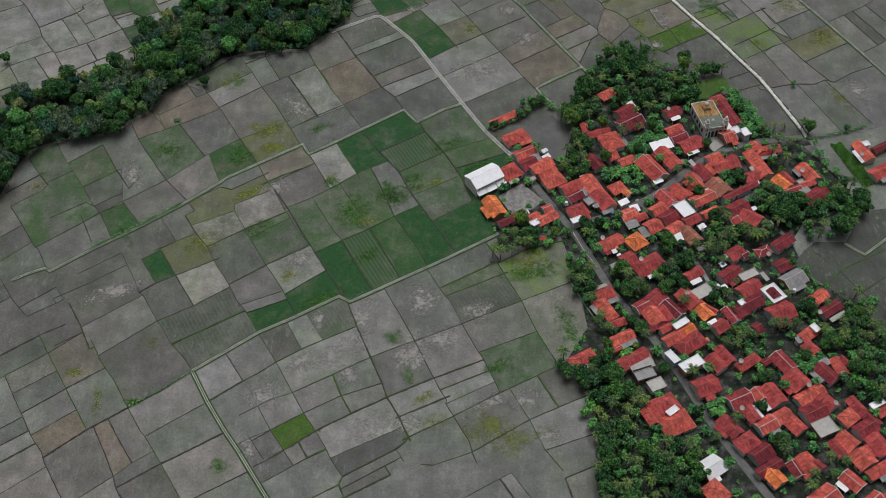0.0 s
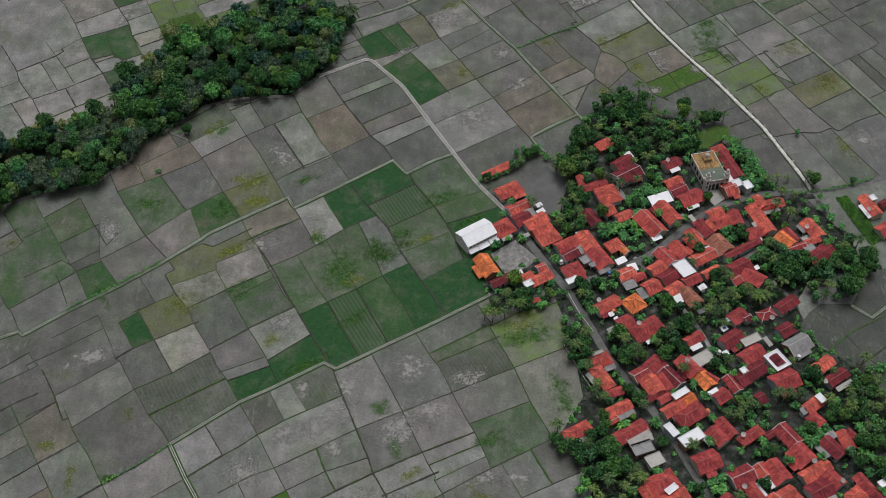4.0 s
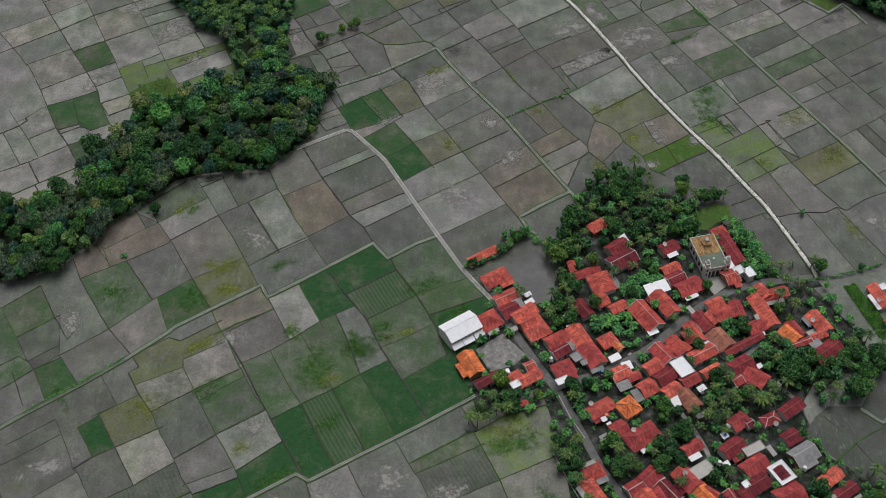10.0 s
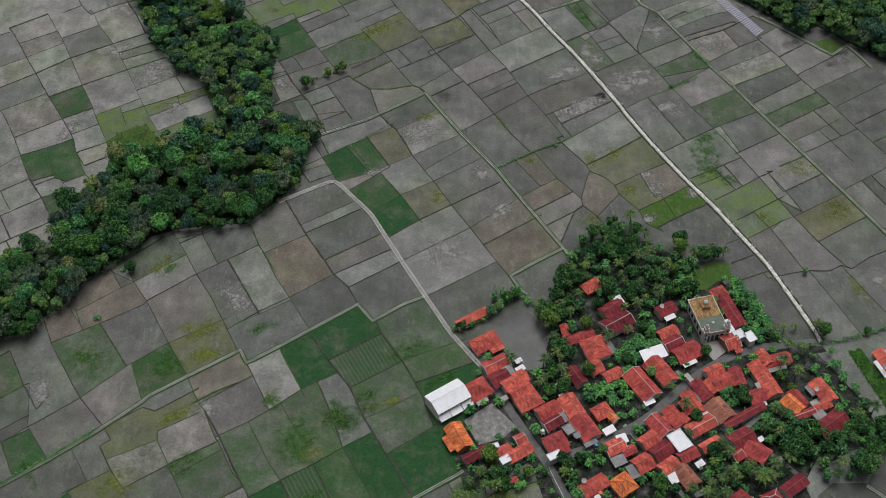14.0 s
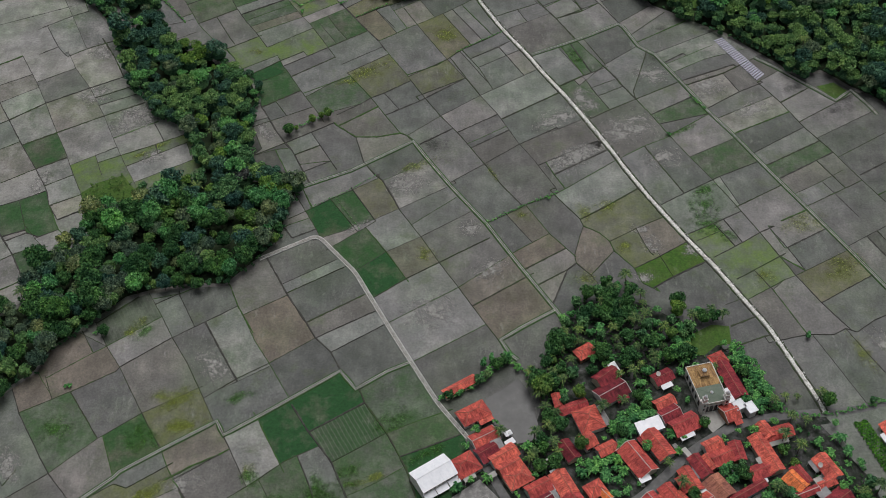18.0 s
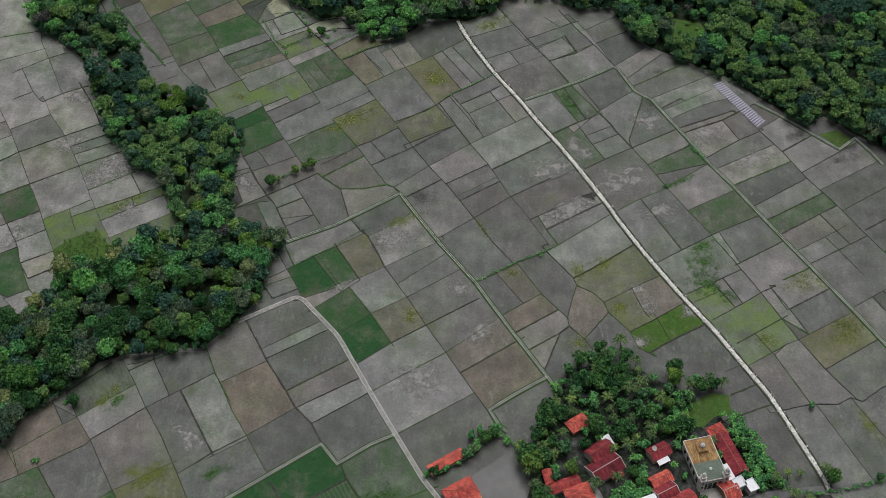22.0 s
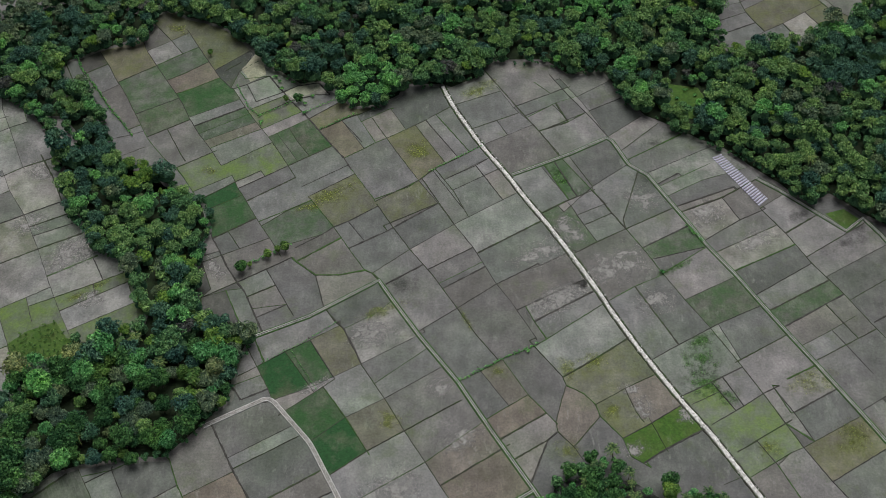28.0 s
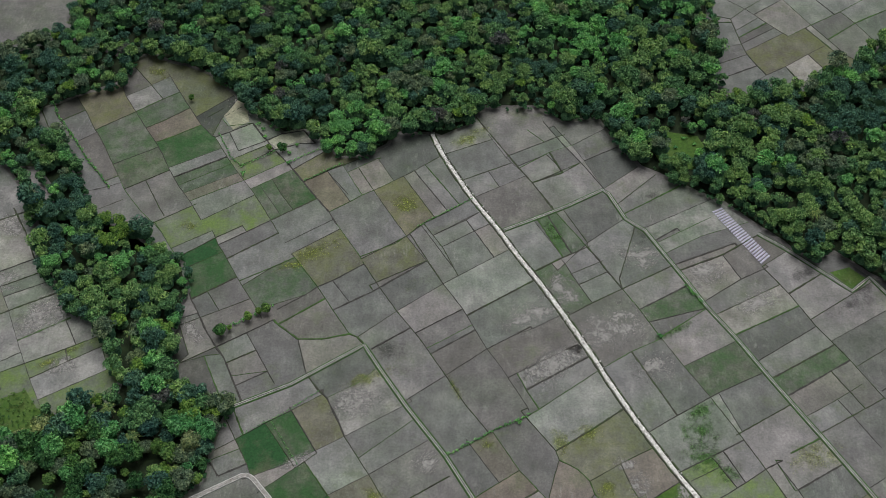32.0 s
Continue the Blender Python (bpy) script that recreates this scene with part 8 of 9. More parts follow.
house(42.4, 340.3, 10.9, 5.2, 32, "g", "o")
house(37.1, 336.6, 4.1, 3.2, 30, "f", "w")
house(39.6, 328.9, 4.3, 2.4, 22, "g", "o")
house(33.6, 342.4, 3.0, 2.2, 21, "f", "w")
house(68.7, 326.5, 11.2, 5.9, 32, "g", "o")
house(79.5, 327.1, 8.3, 8.2, 34, "h", "b")
house(75.0, 317.5, 6.7, 6.6, 30, "g", "r")
house(83.3, 314.2, 13.9, 8.6, 31, "h", "r")
house(77.8, 342.9, 8.1, 6.3, 28, "g", "o")
house(80.9, 346.2, 4.1, 3.7, 20, "s", "w")
house(82.8, 341.2, 5.8, 4.1, 27, "g", "r")
house(87.5, 335.6, 7.3, 7.3, 32, "g", "o")
house(83.5, 332.2, 3.8, 5.4, 27, "s", "k")
house(95.3, 352.1, 9.5, 6.9, -54, "g", "r")
house(101.6, 355.7, 9.5, 6.3, -59, "g", "o")
house(91.0, 345.7, 7.8, 6.0, 33, "g", "o")
house(95.2, 341.3, 9.0, 6.7, 35, "g", "d")
house(101.8, 344.4, 8.3, 6.4, -61, "f", "w")
house(97.0, 334.7, 7.9, 6.0, 35, "g", "o")
house(104.4, 339.2, 8.0, 5.4, 29, "g", "r")
house(102.6, 330.4, 9.7, 7.1, -58, "g", "t")
house(113.6, 367.7, 9.8, 5.6, -62, "g", "r")
house(117.4, 369.3, 6.8, 3.4, -60, "g", "o")
house(128.1, 373.7, 8.3, 5.3, -81, "g", "r")
house(138.5, 372.7, 16.9, 6.6, -69, "g", "o")
house(135.0, 365.4, 9.5, 6.2, 22, "g", "r")
house(109.3, 362.0, 10.6, 5.6, -65, "g", "o")
house(104.9, 355.0, 4.7, 4.0, -50, "g", "o")
house(119.1, 358.6, 9.9, 8.3, -56, "g", "t")
house(127.9, 356.2, 19.1, 3.6, 30, "g", "r")
house(110.9, 351.7, 11.9, 6.3, 30, "g", "o")
house(113.4, 343.7, 8.9, 4.7, 31, "g", "o")
house(125.3, 345.7, 9.6, 8.4, 30, "g", "d")
house(130.1, 340.9, 9.4, 7.6, -40, "g", "r")
house(122.5, 339.1, 4.7, 5.0, 35, "g", "r")
house(147.1, 361.0, 8.3, 6.6, -51, "g", "b")
house(149.7, 364.0, 8.6, 4.8, -61, "g", "r")
house(159.7, 366.9, 10.9, 6.7, -63, "g", "o")
house(158.1, 360.6, 7.6, 4.2, 23, "g", "o")
house(155.4, 360.9, 3.4, 3.2, 26, "f", "l")
house(150.5, 356.6, 9.5, 3.5, 22, "g", "r")
house(159.7, 352.3, 14.0, 8.3, 36, "g", "d")
house(120.1, 320.5, 8.0, 6.3, 35, "g", "r")
house(124.1, 319.7, 3.4, 3.5, 30, "g", "d")
house(132.0, 321.7, 7.3, 5.0, 24, "h", "r")
house(141.0, 326.5, 10.7, 5.5, 36, "g", "d")
house(138.2, 313.5, 7.2, 6.2, 30, "g", "d")
house(101.2, 309.5, 8.2, 5.0, 33, "g", "r")
house(115.9, 309.3, 10.2, 6.5, 36, "g", "d")
house(122.7, 302.0, 10.7, 6.5, 33, "g", "r")
house(123.6, 308.6, 8.5, 3.9, 27, "f", "l")
house(141.7, 306.6, 10.3, 7.9, 31, "g", "k")
house(131.7, 298.0, 8.5, 7.0, -60, "f", "x")
house(133.3, 289.4, 10.8, 9.1, 26, "g", "r")
house(122.9, 294.2, 8.7, 6.5, 32, "g", "d")
house(118.0, 293.3, 2.7, 2.7, 29, "f", "w")
house(117.4, 290.4, 5.6, 6.6, 31, "g", "d")
house(113.2, 288.2, 8.1, 4.8, -63, "g", "r")
house(102.8, 290.0, 8.2, 6.7, -58, "g", "b")
house(105.6, 291.1, 5.8, 3.3, -38, "g", "r")
house(108.0, 282.7, 6.6, 6.0, 34, "g", "r")
house(97.4, 296.3, 10.0, 7.6, -54, "g", "r")
house(103.3, 299.7, 8.8, 5.4, 32, "f", "l")
house(149.2, 296.6, 10.4, 5.5, 36, "g", "o")
house(153.5, 291.0, 10.1, 5.1, 34, "g", "d")
house(142.3, 278.8, 9.2, 5.1, 37, "g", "o")
house(144.9, 280.5, 2.8, 3.9, 33, "f", "w")
house(138.1, 275.8, 3.0, 2.9, 30, "s", "k")
house(141.6, 271.9, 5.7, 6.3, 36, "h", "r")
house(122.7, 281.5, 3.9, 5.3, 32, "g", "d")
house(107.7, 268.5, 8.9, 4.6, -58, "g", "r")
house(104.0, 265.0, 8.1, 6.6, -53, "g", "r")
house(116.2, 265.1, 10.9, 4.5, 34, "h", "r")
house(129.8, 265.3, 9.6, 7.0, -57, "g", "r")
house(123.1, 265.4, 4.0, 3.1, 34, "g", "d")
house(145.4, 259.9, 9.4, 6.1, -54, "g", "d")
house(150.9, 263.0, 8.5, 5.0, -72, "g", "o")
house(153.8, 265.8, 4.4, 2.8, -51, "g", "r")
house(145.8, 265.0, 4.1, 3.3, 34, "s", "k")
house(63.8, 299.5, 8.2, 6.6, 25, "h", "o")
house(63.4, 291.2, 11.5, 5.8, -61, "h", "o")
house(67.9, 284.6, 6.5, 4.0, 20, "g", "r")
house(62.0, 302.2, 6.4, 1.7, 25, "f", "l")
house(68.2, 276.9, 11.5, 4.9, 28, "g", "o")
house(65.5, 271.4, 5.7, 2.6, 29, "g", "o")
house(71.7, 266.5, 14.4, 6.0, 31, "g", "r")
house(74.6, 264.3, 9.7, 5.9, 20, "f", "l")
house(52.3, 267.2, 11.5, 5.7, 30, "h", "o")
house(78.4, 292.9, 7.2, 5.8, 32, "g", "r")
house(84.3, 297.2, 7.9, 6.8, 43, "g", "r")
house(82.5, 287.6, 8.8, 7.8, -62, "g", "o")
house(82.9, 282.8, 7.5, 3.3, 29, "g", "d")
house(87.7, 289.0, 8.2, 4.7, -66, "g", "r")
house(90.2, 291.1, 9.6, 6.3, -53, "g", "d")
house(86.5, 281.5, 6.4, 3.4, 32, "g", "r")
house(92.3, 282.9, 7.2, 2.8, 34, "f", "w")
house(94.5, 281.1, 7.6, 4.6, 31, "g", "b")
house(88.9, 276.8, 9.7, 5.2, 32, "g", "o")
house(95.2, 274.4, 12.9, 7.5, 33, "h", "r")
house(86.9, 266.8, 6.0, 3.2, -56, "f", "w")
house(93.9, 263.5, 9.7, 4.8, 31, "f", "w")
house(81.2, 245.4, 11.6, 8.4, 26, "h", "r")
house(84.8, 237.9, 12.8, 9.3, 24, "h", "o")
house(75.5, 240.7, 7.8, 4.6, -65, "g", "o")
house(83.8, 242.2, 5.1, 2.6, 38, "f", "w")
house(98.3, 254.2, 9.9, 8.4, 22, "g", "r")
house(95.2, 218.9, 8.9, 8.3, 33, "g", "w")
house(79.5, 254.7, 6.6, 5.1, 25, "f", "l")
house(75.5, 259.8, 8.1, 5.1, 20, "f", "k")
house(110.1, 248.3, 9.5, 7.3, 25, "g", "r")
house(117.7, 250.3, 5.7, 5.9, -62, "g", "o")
house(122.9, 249.7, 9.7, 7.8, -62, "g", "r")
house(113.6, 241.6, 7.7, 6.0, -64, "g", "r")
house(115.6, 242.3, 6.0, 2.1, -61, "s", "w")
house(104.6, 236.1, 9.7, 6.3, -54, "g", "r")
house(118.3, 237.0, 8.1, 6.7, 29, "g", "o")
house(125.0, 240.6, 6.9, 5.8, 31, "g", "o")
house(109.7, 229.3, 9.0, 6.7, 34, "h", "r")
house(114.3, 224.9, 8.7, 7.1, 35, "g", "d")
house(129.0, 236.7, 7.5, 6.5, -53, "g", "o")
house(133.2, 256.5, 8.3, 9.1, -56, "g", "r")
house(137.1, 250.2, 12.9, 5.5, 30, "g", "o")
house(136.9, 242.2, 9.4, 7.9, 28, "g", "d")
house(142.6, 246.5, 7.7, 6.9, -53, "g", "r")
house(139.5, 235.5, 8.4, 6.7, 24, "f", "l")
house(149.7, 240.2, 7.9, 6.2, 37, "h", "o")
house(153.6, 244.7, 8.8, 4.8, -60, "g", "r")
house(154.7, 234.9, 9.0, 6.7, 31, "g", "d")
house(157.6, 239.0, 7.5, 4.9, -53, "g", "d")
house(146.3, 229.5, 7.7, 8.1, -49, "g", "o")
house(142.2, 226.4, 7.7, 4.4, -62, "g", "r")
house(157.9, 228.0, 9.3, 7.1, -63, "g", "r")
house(150.7, 222.2, 7.6, 8.6, -60, "g", "o")
house(156.0, 217.9, 11.8, 4.5, 30, "g", "o")
house(129.9, 219.7, 8.8, 9.0, -57, "g", "o")
house(125.7, 218.1, 6.8, 5.4, -68, "g", "d")
house(116.0, 218.7, 11.4, 4.2, 30, "g", "d")
house(117.4, 215.0, 7.7, 6.7, -56, "g", "b")
house(133.6, 219.1, 4.4, 5.1, -53, "g", "r")
house(144.8, 213.2, 8.2, 6.5, -49, "g", "o")
house(160.9, 245.0, 6.3, 2.7, 29, "f", "w")
house(163.3, 243.2, 7.1, 4.7, 27, "g", "o")
house(133.9, 205.9, 10.2, 9.2, 35, "g", "o")
house(151.1, 205.7, 5.8, 5.4, 40, "g", "o")
house(95.3, 208.7, 8.1, 9.0, 38, "h", "o")
house(171.4, 233.3, 8.5, 9.6, -59, "g", "r")
house(160.6, 206.7, 13.3, 8.9, 35, "g", "o")


# ---- the white hall beside the fields ----
hall = tagged(new("rice_mill_hall", None), "long white metal-clad hall with a gabled white roof", "hall")
hall.matrix_basis = pose(16.3, 363.4, 0, 0, 0, 33)
HOUSES.append((16.3, 363.4, 16, 13, radians(33)))
HL, HW, HE, HT = 15.0, 9.6, 5.4, 7.4
SHEET = ROOFS["w"]
gv = [(sx * (HL / 2 - 0.2), a, b) for sx in (-1, 1) for a, b in ((-HW / 2 + 0.2, -0.3), (-HW / 2 + 0.2, HE), (0, HT - 0.12), (HW / 2 - 0.2, HE), (HW / 2 - 0.2, -0.3))]
under("wall_body", mesh_of("wall_body", gv, [(0, 1, 2, 3, 4), (9, 8, 7, 6, 5)] + [(i, i + 5, i + 6, i + 1) for i in range(4)], WALLS[0]), hall)
hv, hf = roof_slab([(-HW / 2 - 0.15, HE - 0.1), (0, HT), (HW / 2 + 0.15, HE - 0.1)], HL, 0.08)
hroof = under("roof", mesh_of("roof", hv, hf, SHEET), hall)
under("ridge_cap", bars("ridge_cap", [((-HL / 2, 0, HT + 0.02), (HL / 2, 0, HT + 0.02))], 0.14, SHEET), hroof)
for k in range(1, 15):
    xx = -HL / 2 + k
    under("roof_seam", bars("roof_seam", [((xx, -HW / 2 - 0.1, HE - 0.06), (xx, 0, HT + 0.03)), ((xx, HW / 2 + 0.1, HE - 0.06), (xx, 0, HT + 0.03))], 0.018, SHEET), hroof)
for k in range(8):
    xx = -HL / 2 + 1.2 + k * 1.75
    w = under("window", boxes("window", [(xx, -HW / 2 + 0.1, 3.6, xx + 1.0, -HW / 2 + 0.24, 4.7)], WALLS[0]), hall)
    under("pane", boxes("pane", [(xx + 0.1, -HW / 2 + 0.06, 3.7, xx + 0.9, -HW / 2 + 0.2, 4.6)], GLASS), w)
for k, (a, b, drop) in enumerate(((-7.4, -2.6, 0.0), (-2.3, 2.6, 0.25), (2.9, 7.4, -0.1))):
    v = [(a, -HW / 2 + 0.1, 3.3 - drop), (b, -HW / 2 + 0.1, 3.3 - drop), (b, -HW / 2 - 2.2, 2.6 - drop), (a, -HW / 2 - 2.2, 2.6 - drop)]
    v += [(x, y, z - 0.07) for x, y, z in v]
    canopy = under("canopy", mesh_of("canopy", v, [(0, 3, 2, 1), (4, 5, 6, 7), (0, 1, 5, 4), (1, 2, 6, 5), (2, 3, 7, 6), (3, 0, 4, 7)], SHEET), hall, "sloping white canopy")
    for xx in (a + 0.2, b - 0.2):
        under("post", boxes("post", [(xx - 0.06, -HW / 2 - 2.1, -0.2, xx + 0.06, -HW / 2 - 1.98, 2.65 - drop)], ROOFS["k"]), canopy)

# ---- the mosque ----
TAN = material("tan_tiles", tile_paint((0.40, 0.24, 0.10), (0.44, 0.27, 0.12), (0.28, 0.17, 0.09)), 0.85, bump=0.4, bump_scale=3.0)
SAGE = material("sage_green_roof", plain_paint((0.14, 0.18, 0.14), (0.20, 0.24, 0.19)), 0.8, bump=0.3)
mosque = tagged(new("mosque", None), "white mosque with tan and green roofs and two minarets", "mosque")
mosque.matrix_basis = pose(120.4, 401.6, 0, 0, 0, 13) @ Matrix.Scale(1.14, 4)
HOUSES.append((120.8, 401.2, 11, 18, radians(13)))
under("wall_body", boxes("wall_body", [(-4.4, -7.6, -0.3, 4.4, 7.6, 4.7)], WALLS[0]), mosque)
rv, rf, rr = hip_roof(9.0, 8.6, 4.9, 6.6, 0.2)
mroof = under("prayer_hall_roof", mesh_of("prayer_hall_roof", [(a, b + 3.4, c) for a, b, c in rv], rf, TAN), mosque, "tan tiled hipped roof")
under("lantern", boxes("lantern", [(-1.3, 2.1, 5.6, 1.3, 4.7, 7.1)], WALLS[1]), mroof)
lv, lf, lr = hip_roof(3.6, 3.4, 7.0, 8.0, 0.12)
lroof = under("lantern_roof", mesh_of("lantern_roof", [(a, b + 3.4, c) for a, b, c in lv], lf, TAN), mroof)
rv, rf, rr = hip_roof(8.8, 7.6, 4.75, 5.9, 0.2)
groof = under("porch_roof", mesh_of("porch_roof", [(a, b - 4.2, c) for a, b, c in rv], rf, SAGE), mosque, "sage green hipped porch roof")


def dome_mesh(name, r, h, mat, at):
    v, f = [], []
    prof = [(1.0, 0.0), (1.08, 0.22), (0.95, 0.5), (0.6, 0.78), (0.22, 0.95), (0.05, 1.2)]
    for pr, pz in prof:
        v += [(at[0] + r * pr * math.cos(2 * math.pi * j / 12), at[1] + r * pr * math.sin(2 * math.pi * j / 12), at[2] + h * pz) for j in range(12)]
    for i in range(len(prof) - 1):
        f += [(i * 12 + j, i * 12 + (j + 1) % 12, (i + 1) * 12 + (j + 1) % 12, (i + 1) * 12 + j) for j in range(12)]
    f.append(tuple(range((len(prof) - 1) * 12, len(prof) * 12)))
    return mesh_of(name, v, f, mat, True)


under("dome", dome_mesh("dome", 0.75, 1.1, ROOFS["w"], (0, 3.4, 7.8)), lroof, "small white onion dome")
under("dome", dome_mesh("dome", 0.5, 0.8, ROOFS["w"], (0, -4.2, 5.8)), groof, "small white onion dome")
for sx in (-1, 1):
    cx, cy = sx * 3.9, -7.4
    tiers = [(0.85, -0.3, 6.4), (1.05, 6.4, 6.65), (0.68, 6.65, 8.2), (0.85, 8.2, 8.4), (0.5, 8.4, 9.2)]
    shaft = under("minaret", boxes("minaret", [(cx - r, cy - r, a, cx + r, cy + r, b) for r, a, b in tiers], WALLS[0]), mosque, "square white stepped minaret")
    under("minaret_dome", dome_mesh("minaret_dome", 0.55, 1.0, ROOFS["w"], (cx, cy, 9.2)), shaft)
    for z in (2.0, 4.2):
        under("niche", boxes("niche", [(cx - 0.3, cy - 0.9, z, cx + 0.3, cy - 0.82, z + 1.3)], GLASS), shaft)
under("balustrade", boxes("balustrade", [(-4.6, -7.9, 4.7, 4.6, -7.7, 5.4), (-4.7, -7.7, 4.7, -4.5, 7.7, 5.2), (4.5, -7.7, 4.7, 4.7, 7.7, 5.2), (-4.6, 7.7, 4.7, 4.6, 7.9, 5.2)], WALLS[0]), mosque)
for k in range(4):
    a = -3.0 + k * 1.6
    ent = under("arched_doorway", boxes("arched_doorway", [(a, -7.72, 0.0, a + 1.1, -7.58, 2.6), (a + 0.15, -7.72, 2.6, a + 0.95, -7.58, 3.0), (a + 0.35, -7.72, 3.0, a + 0.75, -7.58, 3.2)], GLASS), mosque)
for sx in (-1, 1):
    for k in range(5):
        b = -5.6 + k * 2.6
        win = under("window", boxes("window", [(sx * 4.4 - 0.06, b, 1.2, sx * 4.4 + 0.06, b + 1.2, 3.2)], TIMBER), mosque)
        under("pane", boxes("pane", [(sx * 4.4 - 0.08, b + 0.1, 1.3, sx * 4.4 + 0.08, b + 1.1, 3.1)], GLASS), win)
flat_patch("mosque_forecourt", FORECOURT, 0.06, ROOFS["l"], "pale concrete forecourt before the mosque", "paving")
flat_patch("village_pond", POND, 0.19, POND_WATER, "still dark muddy village pond beside palms", "pond")
flat_patch("flooded_field", WET_FIELD, 0.146, DARK_MUD, "dark flooded paddy beside the village grove", "paddy field")
flat_patch("lane_paddy", LANE_PADDY, 0.17, MUD, "small muddy paddy beside the lane", "paddy field")
flat_patch("sports_court", COURT, 0.05, CONCRETE_DARK, "stained grey concrete badminton court", "paving")

# court markings: one badminton court
court_root = tagged(new("court_markings", None), "worn white badminton court lines", "court markings")
court_root.matrix_basis = pose(COURT_AT[0], COURT_AT[1], 0.06, 0, 0, 27)
for x0, y0, x1, y1 in ((-6.7, -3.05, 6.7, -2.95), (-6.7, 2.95, 6.7, 3.05), (-6.7, -2.95, -6.6, 2.95), (6.6, -2.95, 6.7, 2.95), (-2.05, -2.95, -1.95, 2.95), (1.95, -2.95, 2.05, 2.95), (-6.6, -0.05, -2.05, 0.05), (2.05, -0.05, 6.6, 0.05)):
    under("line", boxes("line", [(x0 * 0.72, y0, 0, x1 * 0.72, y1, 0.012)], ROOFS["l"]), court_root)


# ---- lean-to roofs and awnings in the yards ----
lean_rnd = random.Random(29)


def lean_to(x, y, w, d, tone):
    """A small sheet roof on four posts."""
    words = {"w": "small white sheet awning on posts in a yard", "k": "small grey sheet lean-to roof behind a house", "l": "small pale concrete slab roof over a yard"}[tone]
    root = tagged(new("lean_to", None), words, "lean-to", "yard lean-tos")
    root.matrix_basis = pose(x, y, 0, 0, 0, 30 + lean_rnd.uniform(-6, 6))
    HOUSES.append((x, y, w, d, radians(30)))
    z0, t = 2.6 + lean_rnd.uniform(0, 0.3), 0.06
    z1 = z0 + 0.14 * d
    v = [(-w / 2, -d / 2, z0), (w / 2, -d / 2, z0), (w / 2, d / 2, z1), (-w / 2, d / 2, z1)]
    v += [(a, b, c - t) for a, b, c in v]
    under("sheet_roof", mesh_of("sheet_roof", v, [(0, 1, 2, 3), (4, 7, 6, 5), (0, 4, 5, 1), (1, 5, 6, 2), (2, 6, 7, 3), (3, 7, 4, 0)], ROOFS[tone]), root)
    for sx in (-1, 1):
        for sy in (-1, 1):
            px, py = sx * (w / 2 - 0.12), sy * (d / 2 - 0.12)
            under("post", boxes("post", [(px - 0.05, py - 0.05, -0.2, px + 0.05, py + 0.05, (z0 if sy < 0 else z1) - 0.05)], TIMBER), root)


lean_to(44.0, 381.6, 3, 2, "w")
lean_to(44.5, 377.8, 4, 2.4, "w")
lean_to(59.8, 365.2, 2.4, 1.8, "w")
lean_to(69.1, 344.3, 5.5, 2, "k")
lean_to(78.8, 336.8, 5.5, 4, "k")
lean_to(69.8, 321.8, 2.2, 2, "w")
lean_to(71.6, 319.6, 2, 1.6, "w")
lean_to(98.0, 329.4, 4, 4, "w")
lean_to(108.3, 335.5, 3.6, 2.4, "w")
lean_to(92.9, 362.3, 4.5, 2.2, "w")
lean_to(101.7, 305.4, 5, 2.2, "w")
lean_to(130.1, 307.9, 2, 4.4, "l")
lean_to(113.9, 314.6, 2.8, 2.6, "w")
lean_to(112.7, 302.5, 2.6, 2.2, "w")
lean_to(116.3, 318.9, 2, 2, "w")
lean_to(132.3, 345.8, 2.4, 2, "w")
lean_to(156.2, 356.3, 5, 3, "k")
lean_to(155.7, 287.2, 8, 2, "l")
lean_to(105.1, 284.4, 4.5, 2, "w")
lean_to(64.8, 347.8, 3, 2.4, "k")
lean_to(126.1, 366.2, 3, 2.4, "k")
lean_to(135.6, 369.2, 2, 3.4, "l")
lean_to(106.4, 323.3, 4, 2, "k")
lean_to(69.9, 313.9, 5, 3, "k")
lean_to(137.8, 337.1, 2.2, 2.2, "l")
lean_to(37.7, 364.1, 3, 2, "l")
lean_to(58.0, 369.5, 2.4, 2, "l")
lean_to(109.4, 373.1, 2, 4, "l")



# ---- village trees ----
def clear_of_houses(x, y, pad):
    for hx, hy, L, W, a in HOUSES:
        dx, dy = x - hx, y - hy
        if dx * dx + dy * dy > 400:
            continue
        u, w = dx * math.cos(a) + dy * math.sin(a), -dx * math.sin(a) + dy * math.cos(a)
        if abs(u) < L / 2 + pad and abs(w) < W / 2 + pad:
            return False
    return True


def line_gap(x, y, line):
    best = 1e9
    for (x0, y0), (x1, y1) in zip(line, line[1:]):
        dx, dy = x1 - x0, y1 - y0
        t = max(0, min(1, ((x - x0) * dx + (y - y0) * dy) / (dx * dx + dy * dy + 1e-9)))
        best = min(best, math.hypot(x - x0 - t * dx, y - y0 - t * dy))
    return best


LANES = [VILLAGE_ROAD, MOSQUE_ROAD, FIELD_PATH]


def open_ground(pad, lane=2.6):
    return lambda x, y: clear_of_houses(x, y, pad) and all(line_gap(x, y, ln) > lane for ln in LANES) and not inside(x, y, COURT) and not inside(x, y, FORECOURT) and not inside(x, y, CROP_ROWS) and not inside(x, y, GRASS_YARD)


grove_rnd = random.Random(41)


YARD_COUNT, SHRUB_CROWNS, PLACED = [0], [], []


